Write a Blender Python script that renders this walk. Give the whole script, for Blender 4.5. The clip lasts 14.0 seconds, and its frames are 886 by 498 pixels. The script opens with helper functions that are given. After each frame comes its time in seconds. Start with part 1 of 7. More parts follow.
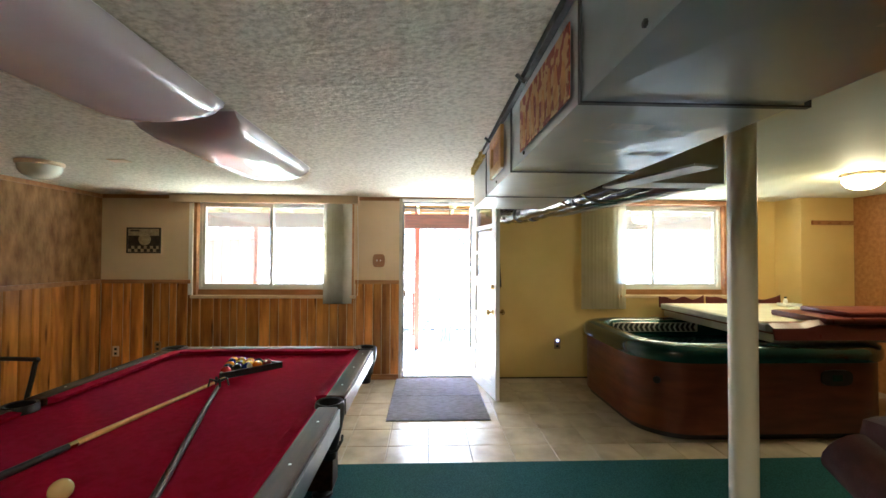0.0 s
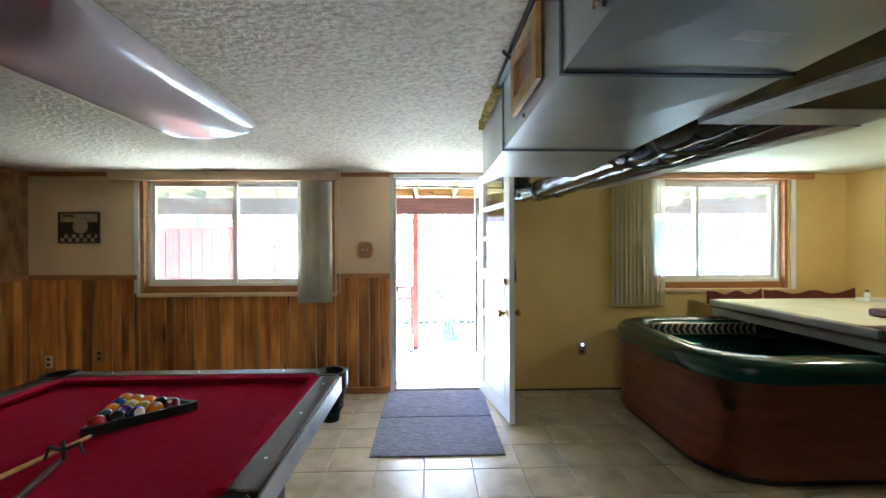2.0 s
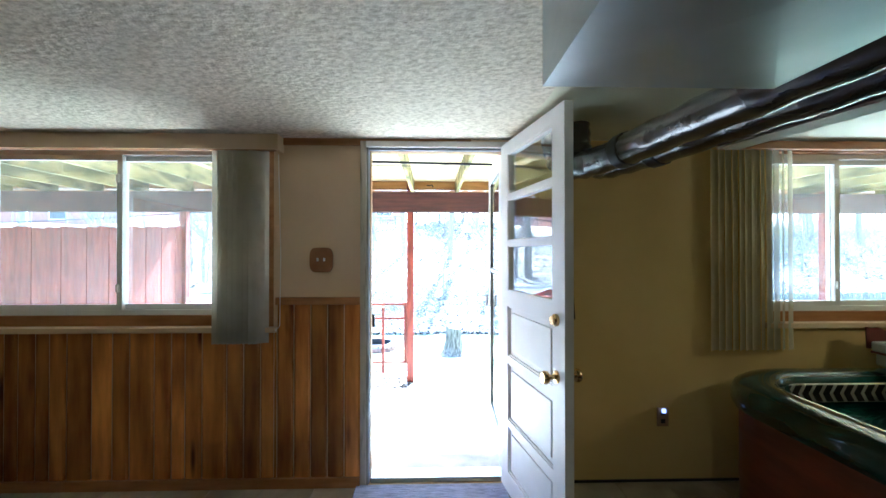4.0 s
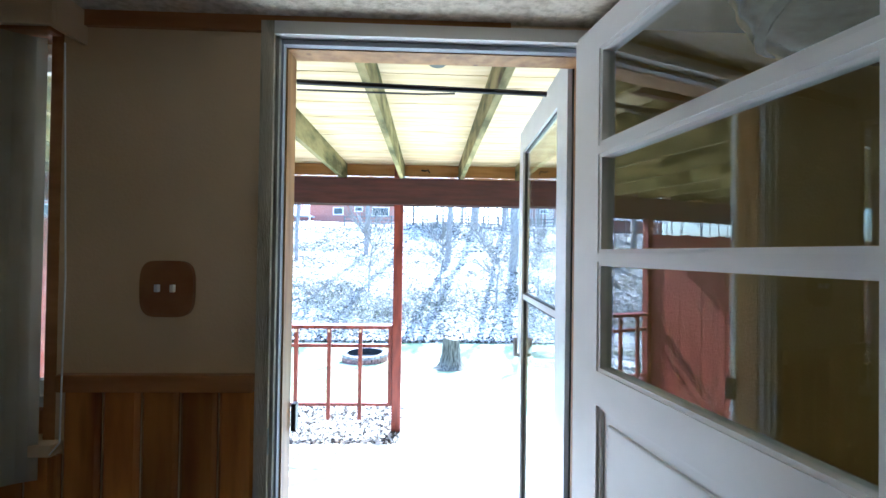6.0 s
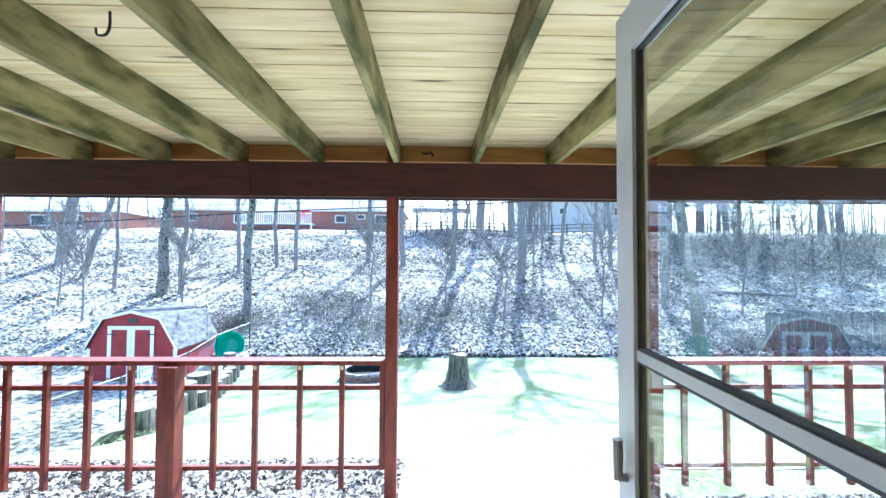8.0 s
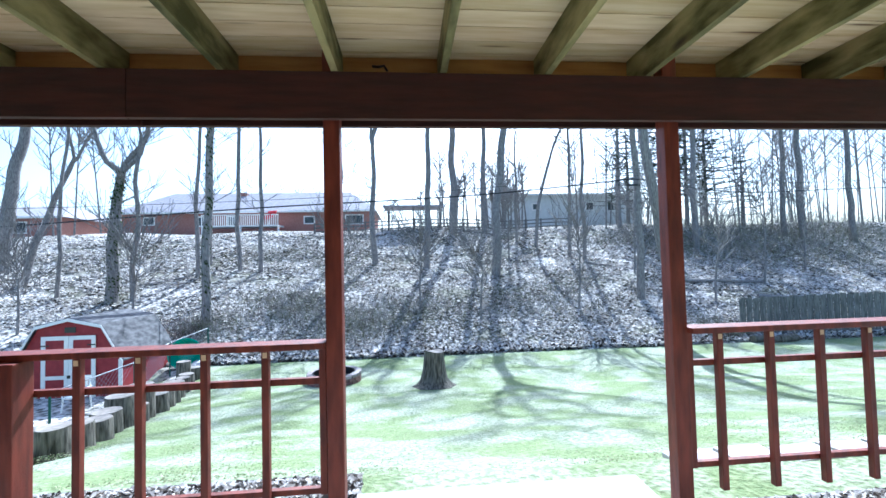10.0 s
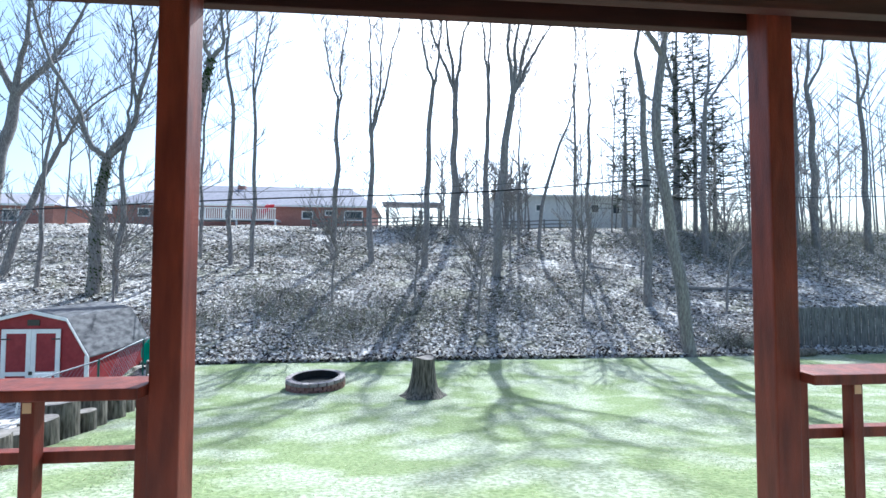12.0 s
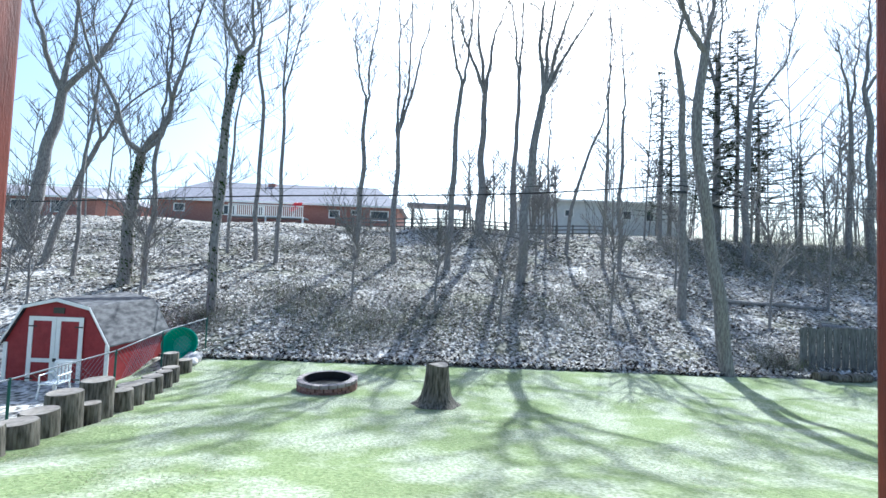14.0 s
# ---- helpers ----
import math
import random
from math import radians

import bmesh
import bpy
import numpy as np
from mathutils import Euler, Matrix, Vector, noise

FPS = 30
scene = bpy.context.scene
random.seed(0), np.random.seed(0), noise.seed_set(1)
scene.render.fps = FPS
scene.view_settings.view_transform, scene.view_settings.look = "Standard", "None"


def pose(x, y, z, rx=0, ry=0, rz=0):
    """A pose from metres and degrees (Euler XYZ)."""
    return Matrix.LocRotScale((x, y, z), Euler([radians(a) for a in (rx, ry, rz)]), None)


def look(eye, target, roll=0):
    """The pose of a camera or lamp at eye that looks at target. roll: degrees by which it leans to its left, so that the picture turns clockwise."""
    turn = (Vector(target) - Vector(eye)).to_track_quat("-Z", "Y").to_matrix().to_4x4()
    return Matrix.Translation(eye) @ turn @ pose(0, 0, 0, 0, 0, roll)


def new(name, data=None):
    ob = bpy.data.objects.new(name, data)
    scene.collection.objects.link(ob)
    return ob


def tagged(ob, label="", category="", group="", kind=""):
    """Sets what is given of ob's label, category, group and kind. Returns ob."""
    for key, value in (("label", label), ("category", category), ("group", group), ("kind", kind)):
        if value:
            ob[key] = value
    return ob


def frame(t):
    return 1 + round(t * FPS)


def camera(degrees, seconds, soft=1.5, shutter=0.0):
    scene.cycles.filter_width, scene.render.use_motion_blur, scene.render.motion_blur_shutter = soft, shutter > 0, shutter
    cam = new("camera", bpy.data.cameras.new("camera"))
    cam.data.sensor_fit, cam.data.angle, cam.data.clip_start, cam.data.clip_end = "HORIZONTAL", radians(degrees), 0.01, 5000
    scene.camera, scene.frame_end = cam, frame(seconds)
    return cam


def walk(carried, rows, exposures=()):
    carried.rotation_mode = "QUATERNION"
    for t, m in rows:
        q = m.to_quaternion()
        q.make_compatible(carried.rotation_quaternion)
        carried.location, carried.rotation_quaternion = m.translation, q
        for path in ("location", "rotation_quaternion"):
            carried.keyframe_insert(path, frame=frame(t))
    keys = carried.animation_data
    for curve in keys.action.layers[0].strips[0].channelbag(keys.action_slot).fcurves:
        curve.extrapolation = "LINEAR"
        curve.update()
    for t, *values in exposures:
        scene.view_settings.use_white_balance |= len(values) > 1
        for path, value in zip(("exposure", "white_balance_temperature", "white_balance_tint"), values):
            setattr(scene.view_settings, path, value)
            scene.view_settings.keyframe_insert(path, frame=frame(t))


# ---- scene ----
cam = camera(94.0, 14.0)
PATH = [
    (0, (0.279, 0.814, 1.418), (0.36, 2.812, 1.456), 0.3),
    (0.5, (0.307, 0.921, 1.4), (0.383, 2.92, 1.429), 0.4),
    (1, (0.304, 1.126, 1.394), (0.376, 3.125, 1.405), 0.5),
    (1.5, (0.309, 1.371, 1.396), (0.382, 3.37, 1.393), 0.2),
    (2, (0.343, 1.666, 1.392), (0.409, 3.665, 1.384), -0.2),
    (2.5, (0.349, 2.0, 1.393), (0.413, 3.999, 1.382), -0.4),
    (4.8, (0.416, 3.684, 1.458), (0.472, 5.683, 1.484), 0.3),
    (5, (0.405, 3.818, 1.47), (0.481, 5.816, 1.491), 0.6),
    (5.5, (0.403, 4.183, 1.476), (0.475, 6.181, 1.493), 0.7),
    (6, (0.424, 4.516, 1.474), (0.491, 6.515, 1.496), 0.8),
    (6.5, (0.438, 4.81, 1.477), (0.489, 6.809, 1.516), 0.6),
    (7, (0.415, 5.08, 1.478), (0.465, 7.079, 1.531), 0.8),
    (7.5, (0.416, 5.341, 1.477), (0.46, 7.339, 1.538), 0.6),
    (8, (0.421, 5.594, 1.481), (0.468, 7.593, 1.541), 0.3),
    (8.2, (0.474, 5.7, 1.521), (0.498, 7.699, 1.555), 0.4),
    (10.3, (0.542, 6.575, 1.129), (0.721, 8.566, 1.199), -1.5),
    (10.5, (0.595, 6.692, 1.148), (0.757, 8.685, 1.175), -1.7),
    (11, (0.677, 6.965, 1.094), (0.847, 8.957, 1.139), -1.5),
    (11.5, (0.763, 7.213, 1.092), (0.934, 9.205, 1.154), -0.6),
    (12, (0.84, 7.444, 1.098), (0.999, 9.436, 1.168), 0.2),
    (12.5, (0.891, 7.644, 1.102), (1.023, 9.639, 1.169), 1.4),
    (13, (0.906, 7.796, 1.092), (1.009, 9.792, 1.158), 2.4),
    (13.5, (1.012, 7.874, 1.096), (1.072, 9.872, 1.169), 2.7),
    (14, (1.092, 7.94, 1.101), (1.121, 9.938, 1.182), 2.2),
]
EXPOSURES = [(0.0, 5.6, 5250, 5), (2.7, 5.0, 4600, 3), (5.0, 3.8, 4600, 3), (6.5, 3.0, 4550, 3), (7.5, 2.45, 4600, 1), (8.2, 2.0, 4750, 2), (10.3, 1.05, 4950, 4), (11.5, 0.88, 5200, 4), (14.0, 0.85, 5350, 2)]
walk(cam, [(t, look(eye, target, roll)) for t, eye, target, roll in PATH], EXPOSURES)

# ---- world and sun ----
SUN_AZ, SUN_EL = radians(15.0), radians(46.0)
world = bpy.data.worlds.new("world")
scene.world = world
world.use_nodes = True
sky = world.node_tree.nodes.new("ShaderNodeTexSky")
sky.sky_type, sky.sun_disc = "NISHITA", False
sky.sun_elevation, sky.sun_rotation = SUN_EL, SUN_AZ
sky.air_density, sky.dust_density = 1.0, 3.0
world.node_tree.links.new(sky.outputs[0], world.node_tree.nodes["Background"].inputs[0])
world.node_tree.nodes["Background"].inputs[1].default_value = 0.15
sun = new("sun", bpy.data.lights.new("sun", "SUN"))
sun.data.energy, sun.data.angle, sun.data.color = 5.0, radians(0.6), (1.0, 0.95, 0.88)
sun.matrix_world = look((20 * math.sin(SUN_AZ) * math.cos(SUN_EL), 20 * math.cos(SUN_AZ) * math.cos(SUN_EL), 20 * math.sin(SUN_EL)), (0, 0, 0))


# ---- materials ----
def mat(name, a, b=None, rough=0.6, metal=0.0, scale=8.0, detail=6.0, stretch=(1, 1, 1), bump=0.0, bscale=60.0, vary=0.0, mix=(0.35, 0.65), rvar=0.1, coat=0.0, transmission=0.0, emit=None, island=False, spec=0.5, knots=0.0):
    """A principled material whose base runs between two colours over object-space noise."""
    m = bpy.data.materials.new(name)
    m.use_nodes = True
    nt = m.node_tree
    n, li = nt.nodes, nt.links
    p = n["Principled BSDF"]
    tc = n.new("ShaderNodeTexCoord")
    mp = n.new("ShaderNodeMapping")
    mp.inputs["Scale"].default_value = stretch
    geo = n.new("ShaderNodeNewGeometry")
    info = n.new("ShaderNodeObjectInfo")
    off = n.new("ShaderNodeVectorMath")
    off.operation = "ADD"
    li.new(tc.outputs["Object"], mp.inputs[0])
    rnd = n.new("ShaderNodeMath")
    rnd.operation = "MULTIPLY"
    rnd.inputs[1].default_value = 37.0
    li.new((geo.outputs["Random Per Island"] if island else info.outputs["Random"]), rnd.inputs[0])
    li.new(mp.outputs[0], off.inputs[0])
    li.new(rnd.outputs[0], off.inputs[1])
    no = n.new("ShaderNodeTexNoise")
    no.inputs["Scale"].default_value, no.inputs["Detail"].default_value = scale, detail
    li.new(off.outputs[0], no.inputs["Vector"])
    ra = n.new("ShaderNodeValToRGB")
    ra.color_ramp.elements[0].position, ra.color_ramp.elements[1].position = mix
    ra.color_ramp.elements[0].color = (*a, 1)
    ra.color_ramp.elements[1].color = (*(b or a), 1)
    li.new(no.outputs[0], ra.inputs[0])
    col = ra.outputs[0]
    if vary:
        hsv = n.new("ShaderNodeHueSaturation")
        mr = n.new("ShaderNodeMapRange")
        mr.inputs[3].default_value, mr.inputs[4].default_value = 1 - vary, 1 + vary
        li.new((geo.outputs["Random Per Island"] if island else info.outputs["Random"]), mr.inputs[0])
        li.new(mr.outputs[0], hsv.inputs["Value"])
        li.new(col, hsv.inputs["Color"])
        col = hsv.outputs[0]
    if knots:
        vo, kr, km = n.new("ShaderNodeTexVoronoi"), n.new("ShaderNodeValToRGB"), n.new("ShaderNodeMix")
        vo.inputs["Scale"].default_value = knots
        kr.color_ramp.elements[0].position, kr.color_ramp.elements[1].position = 0.05, 0.16
        kr.color_ramp.elements[0].color, kr.color_ramp.elements[1].color = (0.22, 0.15, 0.11, 1), (1, 1, 1, 1)
        li.new(off.outputs[0], vo.inputs["Vector"])
        li.new(vo.outputs["Distance"], kr.inputs[0])
        km.data_type, km.blend_type = "RGBA", "MULTIPLY"
        km.inputs[0].default_value = 1.0
        li.new(col, km.inputs[6])
        li.new(kr.outputs[0], km.inputs[7])
        col = km.outputs[2]
    li.new(col, p.inputs["Base Color"])
    if rvar:
        mr2 = n.new("ShaderNodeMapRange")
        mr2.inputs[3].default_value, mr2.inputs[4].default_value = max(rough - rvar, 0.02), min(rough + rvar, 1)
        no2 = n.new("ShaderNodeTexNoise")
        no2.inputs["Scale"].default_value = scale * 2.7
        li.new(off.outputs[0], no2.inputs["Vector"])
        li.new(no2.outputs[0], mr2.inputs[0])
        li.new(mr2.outputs[0], p.inputs["Roughness"])
    else:
        p.inputs["Roughness"].default_value = rough
    p.inputs["Metallic"].default_value = metal
    p.inputs["Coat Weight"].default_value = coat
    p.inputs["Specular IOR Level"].default_value = spec
    p.inputs["Transmission Weight"].default_value = transmission
    if bump:
        nb = n.new("ShaderNodeTexNoise")
        nb.inputs["Scale"].default_value, nb.inputs["Detail"].default_value = bscale, 4
        li.new(off.outputs[0], nb.inputs["Vector"])
        bu = n.new("ShaderNodeBump")
        bu.inputs["Strength"].default_value, bu.inputs["Distance"].default_value = bump, 0.01
        li.new(nb.outputs[0], bu.inputs["Height"])
        li.new(bu.outputs[0], p.inputs["Normal"])
    if emit:
        p.inputs["Emission Color"].default_value = (*emit[:3], 1)
        p.inputs["Emission Strength"].default_value = emit[3]
    return m


def glass_mat(name, tint=(0.95, 0.98, 0.97), gloss=0.08):
    m = bpy.data.materials.new(name)
    m.use_nodes = True
    n, li = m.node_tree.nodes, m.node_tree.links
    n.remove(n["Principled BSDF"])
    tr, gl, mx, fr = n.new("ShaderNodeBsdfTransparent"), n.new("ShaderNodeBsdfGlossy"), n.new("ShaderNodeMixShader"), n.new("ShaderNodeLayerWeight")
    pw, ml = n.new("ShaderNodeMath"), n.new("ShaderNodeMath")
    tr.inputs[0].default_value = (*tint, 1)
    gl.inputs["Roughness"].default_value = 0.01
    fr.inputs[0].default_value = 0.5
    pw.operation, ml.operation = "POWER", "MULTIPLY_ADD"
    pw.inputs[1].default_value, ml.inputs[1].default_value, ml.inputs[2].default_value = 4.0, 0.88, 0.11
    li.new(fr.outputs[1], pw.inputs[0])
    li.new(pw.outputs[0], ml.inputs[0])
    li.new(ml.outputs[0], mx.inputs[0])
    li.new(tr.outputs[0], mx.inputs[1])
    li.new(gl.outputs[0], mx.inputs[2])
    li.new(mx.outputs[0], n["Material Output"].inputs[0])
    return m


def dusty_glass(name, film=0.1):
    """Clear glass under a thin film of dust that scatters the daylight behind it."""
    m = glass_mat(name)
    n, li = m.node_tree.nodes, m.node_tree.links
    old = n["Material Output"].inputs[0].links[0].from_socket
    tl, mx, no, mr, tc = n.new("ShaderNodeBsdfTranslucent"), n.new("ShaderNodeMixShader"), n.new("ShaderNodeTexNoise"), n.new("ShaderNodeMapRange"), n.new("ShaderNodeTexCoord")
    tl.inputs[0].default_value = (0.85, 0.9, 0.9, 1)
    no.inputs["Scale"].default_value, no.inputs["Detail"].default_value = 3.0, 5
    mr.inputs[3].default_value, mr.inputs[4].default_value = film * 0.6, film * 1.4
    li.new(tc.outputs["Object"], no.inputs[0])
    li.new(no.outputs[0], mr.inputs[0])
    li.new(mr.outputs[0], mx.inputs[0])
    li.new(old, mx.inputs[1])
    li.new(tl.outputs[0], mx.inputs[2])
    li.new(mx.outputs[0], n["Material Output"].inputs[0])
    return m


M_CREAM = mat("cream_paint", (0.69, 0.505, 0.30), (0.75, 0.565, 0.35), 0.55, scale=2, bump=0.15, bscale=140)
M_YELLOW = mat("yellow_paint", (0.72, 0.51, 0.17), (0.78, 0.57, 0.21), 0.5, scale=2, bump=0.15, bscale=140)
M_CEIL = mat("textured_ceiling", (0.52, 0.44, 0.315), (0.74, 0.655, 0.51), 0.8, scale=48, detail=8, bump=1.0, bscale=38, stretch=(0.9, 1.1, 1), mix=(0.34, 0.58))
M_CEIL2 = mat("smooth_ceiling", (0.66, 0.62, 0.44), (0.72, 0.68, 0.50), 0.6, scale=2, bump=0.1, bscale=90)
M_BROWNWALL = mat("brown_textured_wall", (0.14, 0.056, 0.014), (0.46, 0.24, 0.085), 0.8, scale=13, detail=12, stretch=(1, 1, 0.4), mix=(0.25, 0.75), bump=0.7, bscale=40)
M_TILE = mat("floor_tile", (0.31, 0.25, 0.165), (0.53, 0.455, 0.335), 0.32, scale=4.5, detail=9, mix=(0.32, 0.66), rvar=0.04, vary=0.05, bump=0.05, bscale=40)
M_GROUT = mat("grout", (0.44, 0.41, 0.34), (0.56, 0.52, 0.44), 0.9, scale=20)
M_CARPET = mat("green_carpet", (0.016, 0.062, 0.062), (0.034, 0.115, 0.118), 1.0, scale=120, bump=0.9, bscale=220, spec=0.1)
M_PANEL = mat("wood_panelling", (0.20, 0.052, 0.009), (0.82, 0.345, 0.065), 0.42, scale=2.2, detail=7, stretch=(5, 5, 0.7), vary=0.36, mix=(0.26, 0.72), spec=0.35, knots=1.7, bump=0.1)
M_TRIM = mat("stained_trim", (0.33, 0.14, 0.04), (0.45, 0.21, 0.07), 0.4, scale=4, stretch=(1, 6, 6))
M_WHITE = mat("white_paint", (0.78, 0.76, 0.72), (0.84, 0.82, 0.78), 0.4, scale=5, bump=0.05)
M_VINYL = mat("white_vinyl", (0.80, 0.80, 0.78), (0.85, 0.85, 0.83), 0.35, scale=5)
M_GLASS = glass_mat("window_glass")
M_DUSTY = dusty_glass("dusty_window_glass", 0.045)


def leaf_mat(name, a, b, scale=2.0, through_part=0.5):
    """Thin leaves and blades: part diffuse, part translucent."""
    m = bpy.data.materials.new(name)
    m.use_nodes = True
    n, li = m.node_tree.nodes, m.node_tree.links
    n.remove(n["Principled BSDF"])
    tc, no, ra = n.new("ShaderNodeTexCoord"), n.new("ShaderNodeTexNoise"), n.new("ShaderNodeValToRGB")
    di, tr, mx = n.new("ShaderNodeBsdfDiffuse"), n.new("ShaderNodeBsdfTranslucent"), n.new("ShaderNodeMixShader")
    no.inputs["Scale"].default_value, no.inputs["Detail"].default_value = scale, 6
    ra.color_ramp.elements[0].position, ra.color_ramp.elements[1].position = 0.38, 0.62
    ra.color_ramp.elements[0].color, ra.color_ramp.elements[1].color = (*a, 1), (*b, 1)
    li.new(tc.outputs["Object"], no.inputs[0])
    li.new(no.outputs[0], ra.inputs[0])
    li.new(ra.outputs[0], di.inputs[0])
    li.new(ra.outputs[0], tr.inputs[0])
    mx.inputs[0].default_value = through_part
    li.new(di.outputs[0], mx.inputs[1])
    li.new(tr.outputs[0], mx.inputs[2])
    li.new(mx.outputs[0], n["Material Output"].inputs[0])
    return m

M_FELT = mat("red_felt", (0.30, 0.002, 0.022), (0.36, 0.004, 0.035), 0.95, scale=40, bump=0.3, bscale=400, spec=0.05)
M_DARKWOOD = mat("dark_laminate", (0.040, 0.018, 0.011), (0.07, 0.032, 0.018), 0.42, scale=5, stretch=(8, 1, 8), rvar=0.03, spec=0.25)
M_BLACK = mat("black_plastic", (0.012, 0.012, 0.012), (0.02, 0.02, 0.02), 0.4, scale=20)
M_GALV = mat("galvanised_steel", (0.36, 0.40, 0.42), (0.46, 0.50, 0.52), 0.33, 0.9, scale=3, rvar=0.06)
M_TUBRED = mat("tub_cabinet_wood", (0.12, 0.025, 0.009), (0.185, 0.045, 0.017), 0.4, scale=3, stretch=(1, 1, 5))
M_TUBGREEN = mat("green_acrylic", (0.008, 0.045, 0.036), (0.012, 0.062, 0.05), 0.15, scale=5, coat=0.5)
M_MAT = mat("blue_mat", (0.30, 0.33, 0.54), (0.52, 0.56, 0.82), 0.95, scale=60, stretch=(0.3, 2.5, 1), bump=0.9, bscale=120)
M_REDWOOD = mat("red_stained_wood", (0.10, 0.015, 0.007), (0.20, 0.036, 0.017), 0.55, scale=4, stretch=(6, 6, 1), bump=0.2)
M_JOIST = mat("treated_joist", (0.06, 0.058, 0.010), (0.31, 0.265, 0.11), 0.8, scale=2.2, stretch=(4, 1.3, 4), mix=(0.38, 0.62), bump=0.4, knots=1.2, vary=0.15)
M_DECK = mat("pine_deck_board", (0.56, 0.43, 0.22), (0.72, 0.60, 0.38), 0.7, scale=3, detail=10, stretch=(0.7, 7, 1), bump=0.15, vary=0.15, knots=1.6)
M_CONCRETE = mat("concrete", (0.38, 0.36, 0.33), (0.55, 0.53, 0.50), 0.85, scale=6, bump=0.3)
M_GRASS = mat("lawn", (0.07, 0.12, 0.02), (0.22, 0.24, 0.10), 0.95, scale=1.2, detail=12, bump=0.8, bscale=60)
M_OLDLITTER = mat("leaf_litter", (0.06, 0.05, 0.04), (0.45, 0.42, 0.38), 0.95, scale=9, detail=12, bump=1.0, bscale=30, mix=(0.4, 0.6))
M_BARK = mat("bark", (0.13, 0.12, 0.115), (0.30, 0.28, 0.265), 0.95, scale=6, stretch=(4, 4, 0.8), bump=0.8, bscale=40)
M_BARNRED = mat("barn_red", (0.22, 0.015, 0.02), (0.28, 0.025, 0.03), 0.7, scale=5)
M_SHINGLE = mat("grey_shingle", (0.045, 0.045, 0.05), (0.15, 0.145, 0.15), 0.95, scale=5, detail=10, stretch=(2, 0.6, 1))
M_BRICK = mat("far_brick", (0.30, 0.14, 0.11), (0.38, 0.20, 0.16), 0.9, scale=12)


# ---- building blocks ----
def bm_box(bm, x0, x1, y0, y1, z0, z1, bevel=0.0):
    vs = [bm.verts.new((x, y, z)) for x in (x0, x1) for y in (y0, y1) for z in (z0, z1)]
    fs = [(0, 1, 3, 2), (4, 6, 7, 5), (0, 4, 5, 1), (2, 3, 7, 6), (0, 2, 6, 4), (1, 5, 7, 3)]
    faces = [bm.faces.new([vs[i] for i in f]) for f in fs]
    if bevel:
        edges = list({e for f in faces for e in f.edges})
        bmesh.ops.bevel(bm, geom=edges, offset=bevel, segments=2, affect="EDGES", profile=0.6)
    return bm


def box(*a, bevel=0.0):
    return bm_box(bmesh.new(), *a, bevel=bevel)


def part(name, bm, material, parent=None, label="", smooth=False):
    me = bpy.data.meshes.new(name)
    bmesh.ops.recalc_face_normals(bm, faces=bm.faces)
    bm.to_mesh(me)
    bm.free()
    if smooth:
        me.shade_smooth()
        me.set_sharp_from_angle(angle=radians(40))
    me.materials.append(material)
    ob = new(name, me)
    if parent is not None:
        ob.parent = parent
        ob.matrix_parent_inverse = parent.matrix_basis.inverted()
    if label:
        tagged(ob, label)
    return ob


def thing(name, label, category, at=(0, 0, 0), rz=0.0, group=""):
    ob = new(name)
    ob.matrix_basis = pose(*at, 0, 0, rz)
    ob.empty_display_size = 0.1
    return tagged(ob, label, category, group)


def structure(name, bm, material, label="", parent=None):
    ob = part(name, bm, material, parent, smooth=False)
    return tagged(ob, label, "", "", "structure")


def tube(points, r, segs=8, cap=True):
    """A round bar along points; r is a number or one for each point."""
    bm = bmesh.new()
    pts = [Vector(p) for p in points]
    rs = r if isinstance(r, (list, tuple)) else [r] * len(pts)
    rings = []
    side = None
    for i, p in enumerate(pts):
        d = (pts[min(i + 1, len(pts) - 1)] - pts[max(i - 1, 0)]).normalized()
        if side is None:
            side = d.orthogonal().normalized()
        side = (side - d * side.dot(d)).normalized()
        up = d.cross(side)
        rings.append([bm.verts.new(p + rs[i] * (math.cos(a) * side + math.sin(a) * up)) for a in (2 * math.pi * k / segs for k in range(segs))])
    for a, b in zip(rings, rings[1:]):
        for k in range(segs):
            bm.faces.new((a[k], a[(k + 1) % segs], b[(k + 1) % segs], b[k]))
    if cap:
        bm.faces.new(rings[0][::-1])
        bm.faces.new(rings[-1])
    return bm


def lathe(profile, segs=24, at=(0, 0, 0), cap=True):
    bm = bmesh.new()
    rings = []
    for r, z in profile:
        rings.append([bm.verts.new((at[0] + r * math.cos(2 * math.pi * k / segs), at[1] + r * math.sin(2 * math.pi * k / segs), at[2] + z)) for k in range(segs)])
    for a, b in zip(rings, rings[1:]):
        for k in range(segs):
            bm.faces.new((a[k], a[(k + 1) % segs], b[(k + 1) % segs], b[k]))
    if cap:
        bm.faces.new(rings[0][::-1])
        bm.faces.new(rings[-1])
    return bm


def extrude_outline(pts, axis, a, b):
    """A closed outline pulled along an axis from a to b. pts are the two other coordinates in order."""
    bm = bmesh.new()
    def put(u, v, w):
        return {"x": (w, u, v), "y": (u, w, v), "z": (u, v, w)}[axis]
    lo, hi = [bm.verts.new(put(u, v, a)) for u, v in pts], [bm.verts.new(put(u, v, b)) for u, v in pts]
    for i in range(len(pts)):
        j = (i + 1) % len(pts)
        bm.faces.new((lo[i], lo[j], hi[j], hi[i]))
    bm.faces.new(lo[::-1])
    bm.faces.new(hi)
    return bm


